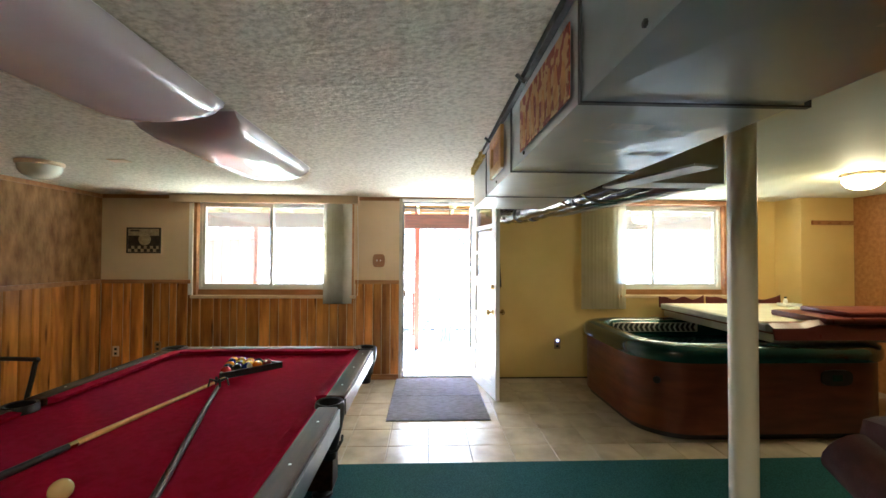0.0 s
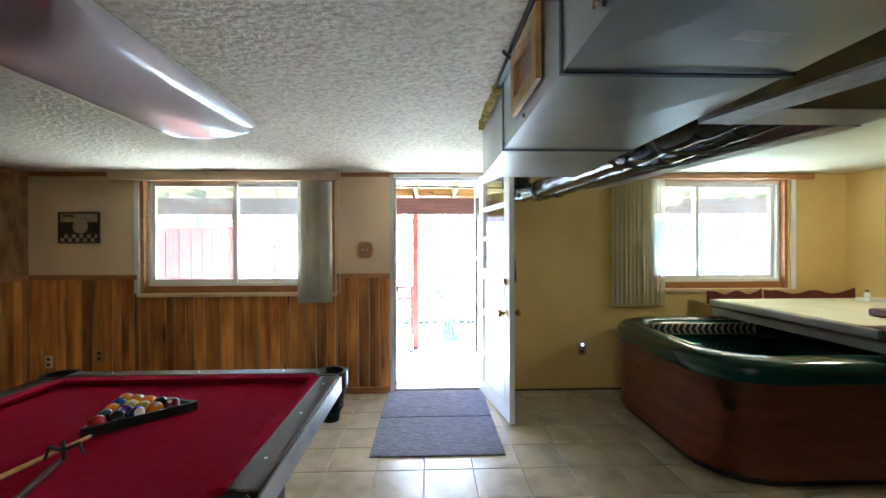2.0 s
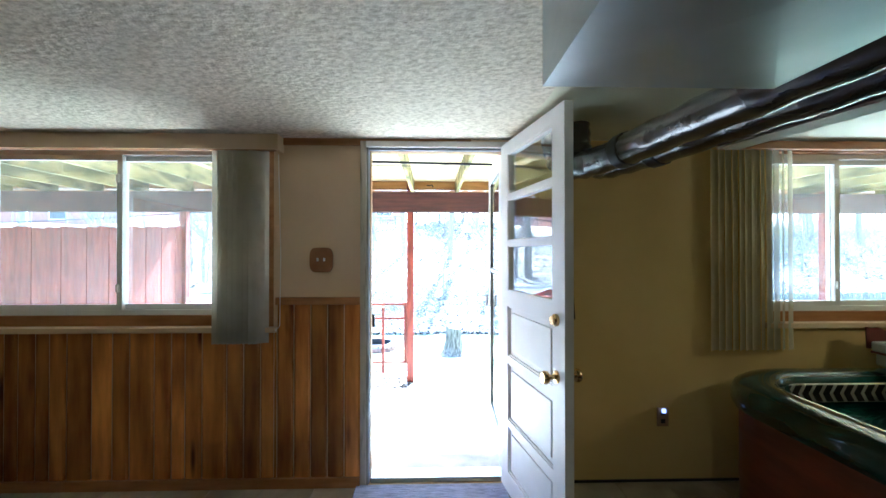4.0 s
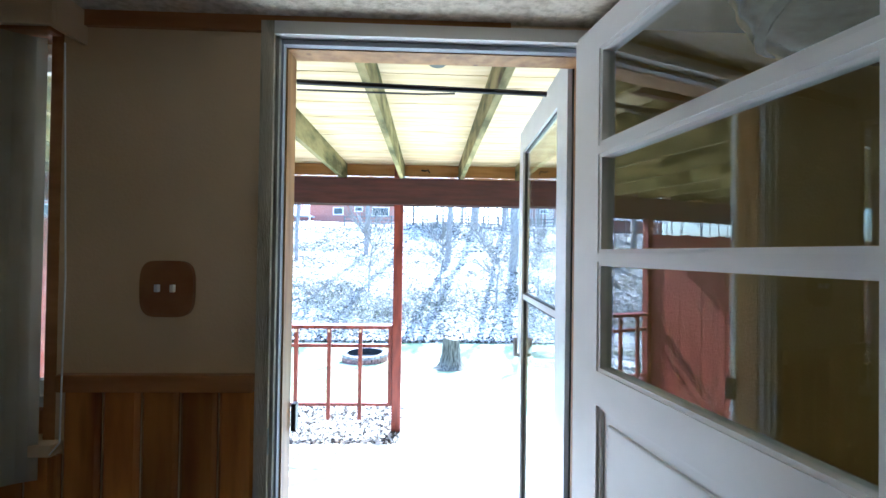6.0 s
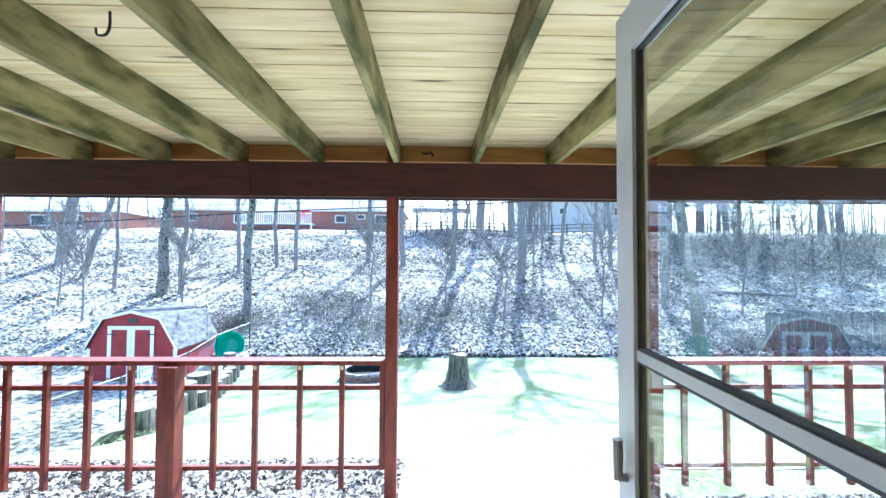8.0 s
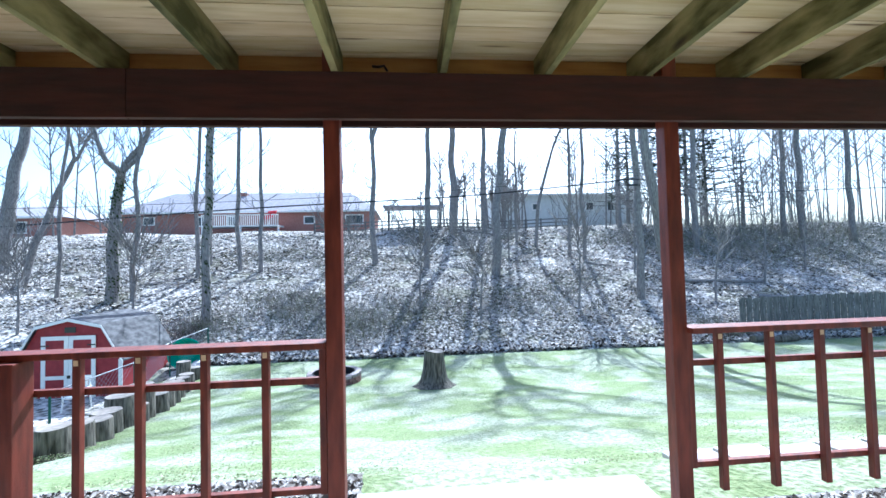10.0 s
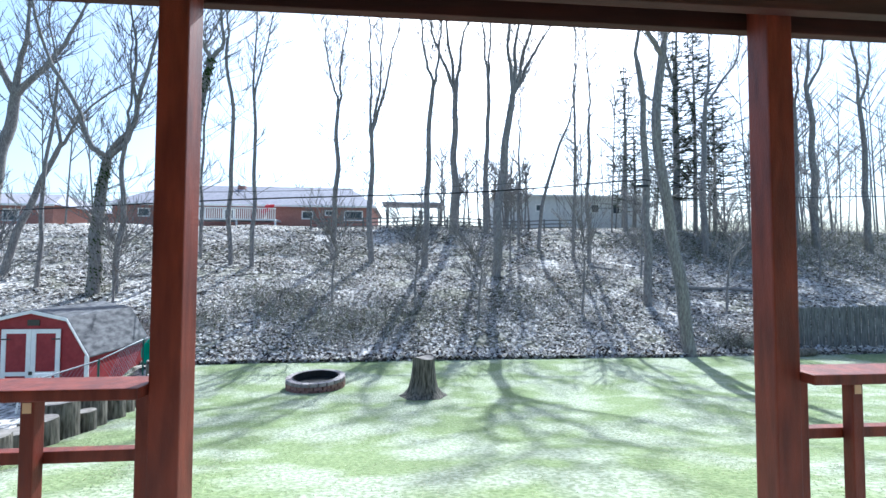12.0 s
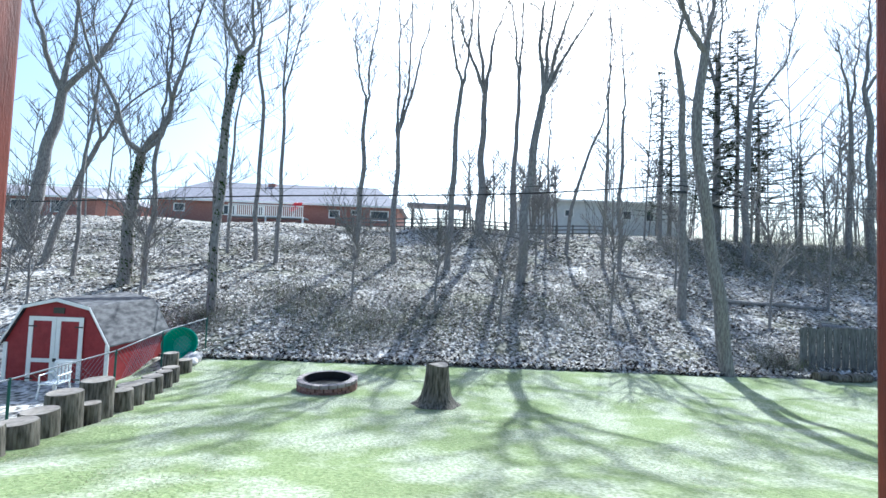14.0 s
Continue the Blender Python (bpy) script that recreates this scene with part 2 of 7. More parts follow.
# ---- the room ----
XL, XR, YB, YW, ZC = -3.40, 5.12, -2.6, 5.65, 2.11
WT = 0.13
W1 = (-2.375, -0.56, 0.955, 2.06)
W2 = (2.50, 3.895, 0.965, 2.06)
DR = (0.0, 0.83, 0.0, 2.06)


def wall_with_openings(name, x0, x1, y0, y1, z0, z1, holes, material, label=""):
    bm = bmesh.new()
    x = x0
    for hx0, hx1, hz0, hz1 in holes:
        bm_box(bm, x, hx0, y0, y1, z0, z1)
        if hz0 > z0:
            bm_box(bm, hx0, hx1, y0, y1, z0, hz0)
        bm_box(bm, hx0, hx1, y0, y1, hz1, z1)
        x = hx1
    bm_box(bm, x, x1, y0, y1, z0, z1)
    return structure(name, bm, material, label)


wall_with_openings("wall_north", XL - 0.2, 0.925, YW, YW + WT, -0.4, ZC + 0.3, [W1, (-0.036, 0.915, 0.0, 2.096)], M_CREAM, "cream painted wall")
wall_with_openings("wall_north", 0.925, XR + 0.2, YW, YW + WT, -0.4, ZC + 0.3, [W2], M_YELLOW, "yellow painted wall")
structure("wall_west", box(XL - 0.2, XL, YB, YW, -0.4, ZC + 0.3), M_BROWNWALL, "brown textured wall above wood panelling")
structure("wall_south", box(XL, XR, YB - 0.2, YB, -0.4, ZC + 0.3), M_YELLOW)
structure("wall_east", box(XR, XR + 0.2, YB, YW, -0.4, ZC + 0.3), M_TRIM, "brown wood-panelled end wall")
structure("wall_jog", box(4.50, XR, 5.30, YW, 0.0, ZC), M_YELLOW, "yellow painted projecting wall")
structure("ceiling", box(XL, 0.92, YB, YW, ZC, ZC + 0.2), M_CEIL, "textured beige plaster ceiling")
structure("ceiling", box(0.92, XR, YB, YW, ZC, ZC + 0.2), M_CEIL2, "smooth painted ceiling")
structure("floor", box(XL, XR, YB, YW + WT, -0.4, -0.004), M_GROUT, "tiled floor with pale grout")
carpet = structure("carpet", box(XL, XR, YB, 3.66, -0.004, 0.012), M_CARPET, "dark green low-pile carpet")


def frame_bars(name, x0, x1, z0, z1, y0, y1, w, material, parent, label=""):
    bm = bmesh.new()
    bm_box(bm, x0, x0 + w, y0, y1, z0, z1)
    bm_box(bm, x1 - w, x1, y0, y1, z0, z1)
    bm_box(bm, x0 + w, x1 - w, y0, y1, z0, z0 + w)
    bm_box(bm, x0 + w, x1 - w, y0, y1, z1 - w, z1)
    return part(name, bm, material, parent, label)


def window(name, x0, x1, z0, z1, mull, label):
    w = tagged(new(name), label, "", "", "structure")
    bm = bmesh.new()
    for a, b, c, d in ((x0, x0 + 0.03, z0, z1), (x1 - 0.03, x1, z0, z1), (x0 + 0.03, x1 - 0.03, z1 - 0.012, z1)):
        bm_box(bm, a, b, YW - 0.002, YW + WT - 0.004, c, d)
    w2 = part("window_lining", bm, M_TRIM, w, "orange-stained wood lining")
    part("window_sill", box(x0 - 0.02, x1 + 0.02, YW - 0.035, YW + 0.06, z0 - 0.02, z0 + 0.012, bevel=0.004), M_CREAM, w, "cream painted sill")
    part("window_apron", box(x0 + 0.02, x1 - 0.02, YW + 0.035, YW + 0.06, z0 + 0.012, z0 + 0.075), M_TRIM, w, "orange-stained wood strip")
    fx0, fx1, fz0, fz1 = x0 + 0.03, x1 - 0.03, z0 + 0.075, z1 - 0.012
    frame_bars("window_frame", fx0, fx1, fz0, fz1, YW + 0.06, YW + 0.135, 0.03, M_VINYL, w, "white vinyl window frame")
    for a, b, y in ((fx0 + 0.03, mull + 0.018, YW + 0.068), (mull - 0.018, fx1 - 0.03, YW + 0.10)):
        sash = frame_bars("sash", a, b, fz0 + 0.03, fz1 - 0.03, y, y + 0.028, 0.032, M_VINYL, w, "white sliding sash")
        pane = part("pane", box(a + 0.03, b - 0.03, y + 0.012, y + 0.016, fz0 + 0.06, fz1 - 0.06), M_DUSTY, sash, "slightly dusty glass pane")
        pane.visible_shadow = False
    for z in (fz0 + 0.14, fz1 - 0.2):
        part("latch", box(mull - 0.012, mull + 0.004, YW + 0.052, YW + 0.068, z, z + 0.05, bevel=0.003), M_VINYL, w)
    return w


window("window_1", *W1, -1.53, "white vinyl sliding window in a wood-lined recess")
window("window_2", *W2, 3.023, "white vinyl sliding window in a wood-lined recess above the hot tub")

# trim strips
structure("trim", box(XL, 0.64, YW - 0.012, YW, 2.068, ZC), M_TRIM, "brown stained ceiling trim")
structure("trim", box(XL, XL + 0.012, YB, YW - 0.012, 2.068, ZC), M_TRIM, "brown stained ceiling trim")
structure("trim", box(XL, W1[0] - 0.02, YW - 0.03, YW, 1.10, 1.145, bevel=0.004), M_TRIM, "stained chair rail")
structure("trim", box(W1[1] + 0.02, DR[0] - 0.035, YW - 0.03, YW, 1.10, 1.145, bevel=0.004), M_TRIM, "stained chair rail")
structure("trim", box(XL, XL + 0.03, YB, YW - 0.03, 1.10, 1.145, bevel=0.004), M_TRIM, "stained chair rail")
structure("baseboard", box(XL, DR[0] - 0.035, YW - 0.03, YW, 0.0, 0.06, bevel=0.004), M_TRIM, "stained baseboard")
structure("baseboard", box(0.9, XR, YW - 0.012, YW, 0.0, 0.012), M_BLACK, "thin dark floor seam")

# door frame and leaf
M_WORN = mat("worn_cream_paint", (0.10, 0.085, 0.045), (0.58, 0.52, 0.40), 0.7, scale=3.5, detail=8, stretch=(5, 5, 0.7), mix=(0.36, 0.5), bump=0.3)
M_ALU = mat("white_aluminium", (0.70, 0.72, 0.75), (0.78, 0.80, 0.83), 0.35, 0.0, scale=5)
door_frame = structure("door_frame", box(-0.035, 0.0, YW - 0.015, YW + WT, 0.0, 2.095), M_WORN, "worn cream door frame with dark streaks")
M_JAMB = mat("yellow_pine_jamb", (0.27, 0.125, 0.035), (0.44, 0.235, 0.075), 0.5, scale=4, stretch=(6, 6, 0.8), knots=2.0)
M_STRIP = mat("worn_weather_strip", (0.16, 0.14, 0.11), (0.42, 0.40, 0.34), 0.8, scale=14, stretch=(1, 1, 0.2))
M_STRIPGREY = mat("grey_vinyl_strip", (0.26, 0.27, 0.31), (0.36, 0.37, 0.42), 0.5, scale=10, stretch=(1, 1, 0.3))
part("stop_strip", box(0.001, 0.010, YW - 0.004, YW + 0.012, 0.0, 2.058), M_STRIP, door_frame, "streaked worn wood stop")
part("weather_strip", box(0.001, 0.016, YW + 0.013, YW + 0.034, 0.0, 2.058), M_STRIPGREY, door_frame, "blue-grey vinyl weather strip")
part("weather_strip", box(0.868, 0.879, YW + 0.010, YW + 0.034, 0.0, 2.058), M_STRIPGREY, door_frame, "blue-grey vinyl weather strip")
part("jamb", box(0.88, 0.914, YW - 0.003, YW + WT, 0.0, 2.095), M_WHITE, door_frame)
for sx, ex in ((-0.026, -0.004), (0.872, 0.895)):
    part("storm_door_frame", box(sx, ex, YW + WT - 0.022, YW + WT + 0.018, 0.0, 2.06, bevel=0.002), M_ALU, door_frame, "white aluminium channel")
part("head_strip", box(0.011, 0.867, YW + 0.013, YW + 0.034, 2.045, 2.059), M_STRIPGREY, door_frame, "blue-grey vinyl weather strip")
part("inner_head", box(0.021, 0.859, YW + 0.035, YW + 0.105, 2.042, 2.059), M_JAMB, door_frame, "yellow stained wood outer head")
for hz in (0.93, 0.62):
    part("strike_plate", box(-0.0005, 0.0015, YW - 0.0135, YW - 0.005, hz, hz + 0.07), M_GALV, door_frame, "worn steel strike plate")
part("head", box(0.0, 0.88, YW - 0.015, YW + WT, 2.06, 2.095), M_WHITE, door_frame)
part("inner_jamb", box(0.0, 0.021, YW + 0.035, YW + 0.106, 0.0, 2.06), M_JAMB, door_frame, "yellow stained wood outer jamb")
part("inner_jamb", box(0.859, 0.879, YW + 0.035, YW + 0.106, 0.0, 2.06), M_JAMB, door_frame, "yellow stained wood outer jamb")
part("threshold", box(0.022, 0.858, YW + 0.02, YW + WT + 0.01, 0.0, 0.03, bevel=0.006), M_GALV, door_frame, "worn metal threshold")


def panel_door(parent, w, h, t, lights, panels, stile=0.105):
    """A door leaf along +x from its hinge at the origin, with glazed and solid fields between rails."""
    bm = bmesh.new()
    bm_box(bm, 0, stile, 0, t, 0.0, h)
    bm_box(bm, w - stile, w, 0, t, 0.0, h)
    fields = sorted(lights + panels)
    z = 0.0
    for a, b in fields:
        bm_box(bm, stile, w - stile, 0, t, z, a)
        z = b
    bm_box(bm, stile, w - stile, 0, t, z, h)
    part("leaf_frame", bm, M_WHITE, parent)
    for a, b in panels:
        part("door_panel", box(stile, w - stile, t * 0.35, t * 0.65, a, b), M_WHITE, parent)
        part("raised_field", box(stile + 0.035, w - stile - 0.035, 0.008, t - 0.008, a + 0.035, b - 0.035, bevel=0.005), M_WHITE, parent)
        part("moulding", frame_only(stile, w - stile, 0.007, t - 0.007, a, b, 0.010), M_WHITE, parent)
    for a, b in lights:
        pane = part("pane", box(stile, w - stile, t * 0.45, t * 0.55, a, b), M_GLASS, parent, "clear glass pane")
        pane.visible_shadow = False
        part("bead", frame_only(stile, w - stile, 0.003, t - 0.003, a, b, 0.01), M_WHITE, parent)


def frame_only(x0, x1, y0, y1, z0, z1, w):
    bm = bmesh.new()
    bm_box(bm, x0, x0 + w, y0, y1, z0, z1)
    bm_box(bm, x1 - w, x1, y0, y1, z0, z1)
    bm_box(bm, x0 + w, x1 - w, y0, y1, z0, z0 + w)
    bm_box(bm, x0 + w, x1 - w, y0, y1, z1 - w, z1)
    return bm


def place(ob, x, y, z, rz):
    ob.matrix_basis = pose(x, y, z, 0, 0, rz)


door = tagged(new("door_1"), "white painted entry door with glazed upper lights, standing open", "", "", "structure")
M_BRASS = mat("brass", (0.55, 0.38, 0.14), (0.65, 0.46, 0.2), 0.25, 1.0, scale=10)
panel_door(door, 0.80, 2.055, 0.042, [(1.175, 1.447), (1.468, 1.717), (1.738, 1.985)], [(0.12, 0.385), (0.425, 0.755), (0.80, 1.09)], stile=0.112)
for s in (-1, 1):
    y = 0.021 + s * 0.021
    k = part("door_handle", lathe([(0.028, 0), (0.028, 0.006), (0.011, 0.01), (0.011, 0.035), (0.027, 0.045), (0.03, 0.058), (0.024, 0.07)], 20), M_BRASS, door, "brass door knob", smooth=True)
    k.matrix_basis = pose(0.728, y, 0.855, -90 * s, 0, 0)
    k2 = part("deadbolt", lathe([(0.027, 0), (0.027, 0.012), (0.018, 0.02), (0.018, 0.028)], 20), M_BRASS, door, "brass deadbolt", smooth=True)
    k2.matrix_basis = pose(0.728, y, 1.105, -90 * s, 0, 0)
DOOR_AZ = -80.0
place(door, 0.825, 5.645, 0.012, DOOR_AZ)

M_STEELB = mat("bright_strap", (0.45, 0.56, 0.57), None, 0.2, 1.0)
M_DUCTSEAM = mat("duct_seam", (0.05, 0.05, 0.055), (0.09, 0.09, 0.1), 0.5, 0.6, scale=10)
M_TAPE = mat("pale_metal_tape", (0.50, 0.49, 0.48), (0.64, 0.62, 0.60), 0.5, 0.2, scale=30, bump=0.1)
M_BULK = mat("beige_sheet", (0.45, 0.38, 0.24), (0.55, 0.47, 0.32), 0.5, scale=4)
M_TRIMLIGHT = mat("light_wood", (0.50, 0.30, 0.10), (0.62, 0.40, 0.16), 0.5, scale=5, stretch=(1, 5, 5))
M_TRIMDARK = mat("dark_beam_wood", (0.09, 0.035, 0.02), (0.16, 0.07, 0.035), 0.6, scale=5, stretch=(6, 1, 6))
M_FOAM = mat("yellow_fibreglass", (0.55, 0.38, 0.08), (0.75, 0.60, 0.22), 0.95, scale=60, bump=1.0, bscale=90)
M_BAG = mat("black_plastic_sleeve", (0.022, 0.018, 0.013), (0.06, 0.047, 0.033), 0.2, scale=4, bump=0.6, bscale=12, coat=0.5)
M_POLE = mat("cream_pole_paint", (0.84, 0.77, 0.64), (0.88, 0.82, 0.70), 0.35, scale=5)


def frame_y(x0, x1, y0, y1, z0, z1, w):
    """A thin collar round a duct, open above."""
    bm = bmesh.new()
    bm_box(bm, x0, x0 + w, y0, y1, z0, z1)
    bm_box(bm, x1 - w, x1, y0, y1, z0, z1)
    bm_box(bm, x0 + w, x1 - w, y0, y1, z0, z0 + w)
    return bm


def extrude_frame_x(x0, x1, y0, y1, z0, z1, w):
    bm = bmesh.new()
    bm_box(bm, x0, x1, y0, y0 + w, z0, z1)
    bm_box(bm, x0, x1, y1 - w, y1, z0, z1)
    bm_box(bm, x0, x1, y0 + w, y1 - w, z0, z0 + w)
    bm_box(bm, x0, x1, y0 + w, y1 - w, z1 - w, z1)
    return bm


def slanted_beam(a, b, w, z0, z1):
    """A straight bar between two plan points."""
    d = Vector((b[0] - a[0], b[1] - a[1], 0)).normalized()
    s = Vector((-d.y, d.x, 0)) * w / 2
    bm = bmesh.new()
    pts = [Vector((*a, 0)) - s, Vector((*a, 0)) + s, Vector((*b, 0)) + s, Vector((*b, 0)) - s]
    lo = [bm.verts.new((p.x, p.y, z0)) for p in pts]
    hi = [bm.verts.new((p.x, p.y, z1)) for p in pts]
    for i in range(4):
        bm.faces.new((lo[i], lo[(i + 1) % 4], hi[(i + 1) % 4], hi[i]))
    bm.faces.new(lo)
    bm.faces.new(hi)
    return bm


def slanted_plate(a, b, w, t):
    return slanted_beam(a[:2], b[:2], w, a[2] - t / 2, a[2] + t / 2)


def smooth_path(points, n):
    """n points along a Catmull-Rom curve."""
    p = [Vector(q) for q in points]
    p = [2 * p[0] - p[1]] + p + [2 * p[-1] - p[-2]]
    out = []
    m = len(p) - 3
    for i in range(n + 1):
        u = i / n * m
        k = min(int(u), m - 1)
        f = u - k
        a, b, c, d = p[k:k + 4]
        out.append(0.5 * ((2 * b) + (c - a) * f + (2 * a - 5 * b + 4 * c - d) * f * f + (3 * b - a - 3 * c + d) * f ** 3))
    return out


# ---- wainscot planks ----
def planks(parent_wall, axis, a, b, fixed, z0, z1, skip=()):
    rng = random.Random(5)
    meshes = {}
    u = a
    while u < b - 0.02:
        w = min(rng.choice((0.075, 0.095, 0.115, 0.14)), b - u)
        top = z1
        for s0, s1, sz in skip:
            if u + w > s0 and u < s1:
                top = sz
                if u < s0 - 0.01:
                    w, top = s0 - u, z1
                elif u + w > s1 + 0.01:
                    w = s1 - u
        key = (round(w, 3), top)
        if key not in meshes:
            me = bpy.data.meshes.new("plank")
            bm = bmesh.new()
            d, g = 0.012, 0.010
            h0 = 0.0
            # a board with chamfered long edges
            prof = [(0, 0), (w, 0), (w, 0.003), (w - g, d), (g, d), (0, 0.003)]
            lo, hi = [], []
            for p, q in prof:
                c = (p, -q) if axis == "x" else (q, p)
                lo.append(bm.verts.new((c[0], c[1], h0)))
                hi.append(bm.verts.new((c[0], c[1], top - z0)))
            for k in range(6):
                bm.faces.new((lo[k], lo[(k + 1) % 6], hi[(k + 1) % 6], hi[k]))
            bm.faces.new(lo)
            bm.faces.new(hi)
            bmesh.ops.recalc_face_normals(bm, faces=bm.faces)
            bm.to_mesh(me)
            bm.free()
            me.materials.append(M_PANEL)
            meshes[key] = me
        ob = new("plank", meshes[key])
        ob.location = (u, fixed, z0) if axis == "x" else (fixed, u, z0)
        ob.parent = parent_wall
        u += w + 0.006


wall_n = tagged(new("wainscot"), "knotty wood-panelled lower wall", "", "", "structure")
planks(wall_n, "x", XL + 0.012, DR[0] - 0.036, YW - 0.001, 0.06, 1.10, skip=[(W1[0] - 0.02, W1[1] + 0.02, 0.93)])
wall_w = tagged(new("wainscot"), "knotty wood-panelled lower wall", "", "", "structure")
planks(wall_w, "y", 0.5, YW - 0.012, XL + 0.001, 0.0, 1.10)

# ---- floor tiles ----
tiles = tagged(new("floor_tiles"), "square beige ceramic floor tiles", "", "", "structure")
tile_meshes = {}
nx0 = -0.303 - 11 * 0.3048
for i in range(0, 30):
    for j in range(0, 7):
        x, y = nx0 + i * 0.3048, 3.665 + (j - 1) * 0.3048 + 0.28
        x0, x1, y0, y1 = max(x, XL), min(x + 0.3018, XR), max(y, 3.665), min(y + 0.3018, YW - 0.014)
        if x1 - x0 < 0.03 or y1 - y0 < 0.03:
            continue
        key = (round(x1 - x0, 3), round(y1 - y0, 3))
        if key not in tile_meshes:
            bm = bmesh.new()
            a, b = key
            lo = [bm.verts.new((p, q, -0.004)) for p, q in ((0, 0), (a, 0), (a, b), (0, b))]
            hi = [bm.verts.new((p, q, 0.0)) for p, q in ((0.003, 0.003), (a - 0.003, 0.003), (a - 0.003, b - 0.003), (0.003, b - 0.003))]
            bm.faces.new(hi)
            for k in range(4):
                bm.faces.new((lo[k], lo[(k + 1) % 4], hi[(k + 1) % 4], hi[k]))
            me = bpy.data.meshes.new("tile")
            bm.to_mesh(me)
            bm.free()
            me.materials.append(M_TILE)
            tile_meshes[key] = me
        ob = new("tile", tile_meshes[key])
        ob.location = (x0, y0, 0)
        ob.parent = tiles

# ---- mats at the door ----
for y0, y1 in ((4.41, 5.03), (5.05, 5.635)):
    m = thing("door_mat", "blue-grey ribbed textile mat on the tiles at the door", "door mat", (0.4, y0, 0), group="mats at the door")
    bm = bmesh.new()
    n = 120
    low = [(y0 + (y1 - y0) * i / n, 0.0045) for i in range(n + 1)]
    high = [(y0 + (y1 - y0) * i / n, (0.010, 0.013, 0.011, 0.0085)[i % 4]) for i in range(n + 1)]
    bm = extrude_outline(low + high[::-1], "x", -0.055, 0.845)
    part("weave", bm, M_MAT, m)
    part("backing", box(-0.06, 0.85, y0, y1, 0.0, 0.004), M_BLACK, m)

# ---- window dressing ----
M_SHEER = leaf_mat("translucent_blind", (0.66, 0.62, 0.48), (0.78, 0.74, 0.60), 3, 0.55)
sheer_nt = M_SHEER.node_tree
sheer_old = sheer_nt.nodes["Material Output"].inputs[0].links[0].from_socket
sheer_clear, sheer_mix = sheer_nt.nodes.new("ShaderNodeBsdfTransparent"), sheer_nt.nodes.new("ShaderNodeMixShader")
sheer_mix.inputs[0].default_value = 0.28
sheer_nt.links.new(sheer_old, sheer_mix.inputs[1])
sheer_nt.links.new(sheer_clear.outputs[0], sheer_mix.inputs[2])
sheer_nt.links.new(sheer_mix.outputs[0], sheer_nt.nodes["Material Output"].inputs[0])
M_SEMI = leaf_mat("half_translucent_blind", (0.44, 0.40, 0.31), (0.56, 0.52, 0.42), 3, 0.45)
valance = thing("blind_valance", "cream boxed valance above the window", "valance", (-1.5, 5.55, 2.05))
part("face", box(-2.60, -0.50, 5.545, 5.557, 2.018, 2.108, bevel=0.003), M_CREAM, valance)
part("return", box(-2.60, -2.588, 5.557, YW, 2.018, 2.108), M_CREAM, valance)
part("return", box(-0.512, -0.50, 5.557, YW, 2.018, 2.108), M_CREAM, valance)
part("top", box(-2.588, -0.512, 5.557, YW, 2.10, 2.108), M_CREAM, valance)


def blinds(label, x0, x1, y, z0, z1, n, material, rail=None):
    b = thing("vertical_blind", label, "vertical blind", ((x0 + x1) / 2, y, z1))
    rng = random.Random(3)
    for i in range(n):
        x = x0 + (x1 - x0) * (i + 0.5) / n
        ang = radians(34 + rng.uniform(-9, 9))
        w = 0.044
        bm = bmesh.new()
        cols = []
        for k in range(5):
            u = (k / 4 - 0.5) * 2 * w
            bow = 0.006 * (1 - (2 * k / 4 - 1) ** 2)
            px, py = x + u * math.cos(ang) - bow * math.sin(ang), y + u * math.sin(ang) + bow * math.cos(ang)
            cols.append((bm.verts.new((px, py, z0)), bm.verts.new((px, py, z1))))
        for c, d in zip(cols, cols[1:]):
            bm.faces.new((c[0], d[0], d[1], c[1]))
        part("slat", bm, material, b)
    if rail:
        part("head_rail", box(*rail, bevel=0.003), M_TRIM, b, "brown stained head rail")
    return b


blinds("grey vertical blind drawn open beside the window", -0.87, -0.60, 5.60, 0.875, 2.02, 9, M_SEMI, (-2.5, -0.53, 5.575, 5.61, 2.02, 2.05))
blinds("pale translucent vertical blind drawn open beside the window", 2.11, 2.63, 5.60, 0.815, 2.05, 12, M_SHEER, (2.16, 4.11, 5.58, 5.62, 2.05, 2.10))
part("blind_wand", tube([(-0.515, 5.60, 2.0), (-0.50, 5.60, 1.4), (-0.505, 5.60, 0.98), (-0.53, 5.6, 0.95)], 0.002, 5), M_VINYL, None)
tagged(bpy.data.objects["blind_wand"], "white pull cord of the window blind", "blind cord")

# ---- wall things ----
M_PICT = mat("picture_paper", (0.30, 0.21, 0.12), (0.45, 0.34, 0.2), 0.6, scale=30)
M_PICDARK = mat("picture_dark", (0.02, 0.012, 0.01), (0.05, 0.03, 0.02), 0.6, scale=20)
pic = thing("picture", "small dark-framed picture of a round plate on the cream wall", "picture", (-2.93, YW, 1.59))
part("picture_frame", frame_only(-3.116, -2.743, YW - 0.018, YW, 1.441, 1.733, 0.014), M_PICDARK, pic)
part("print", box(-3.102, -2.757, YW - 0.008, YW - 0.001, 1.455, 1.719), M_PICT, pic)
bm = bmesh.new()
for i in range(10):
    for j in range(2):
        if (i + j) % 2:
            bm_box(bm, -3.10 + i * 0.0343, -3.10 + (i + 1) * 0.0343, YW - 0.0095, YW - 0.0075, 1.457 + j * 0.034, 1.457 + (j + 1) * 0.034)
bm_box(bm, -3.10, -2.76, YW - 0.0095, YW - 0.0075, 1.525, 1.64)
part("chequered_cloth", bm, M_PICDARK, pic)
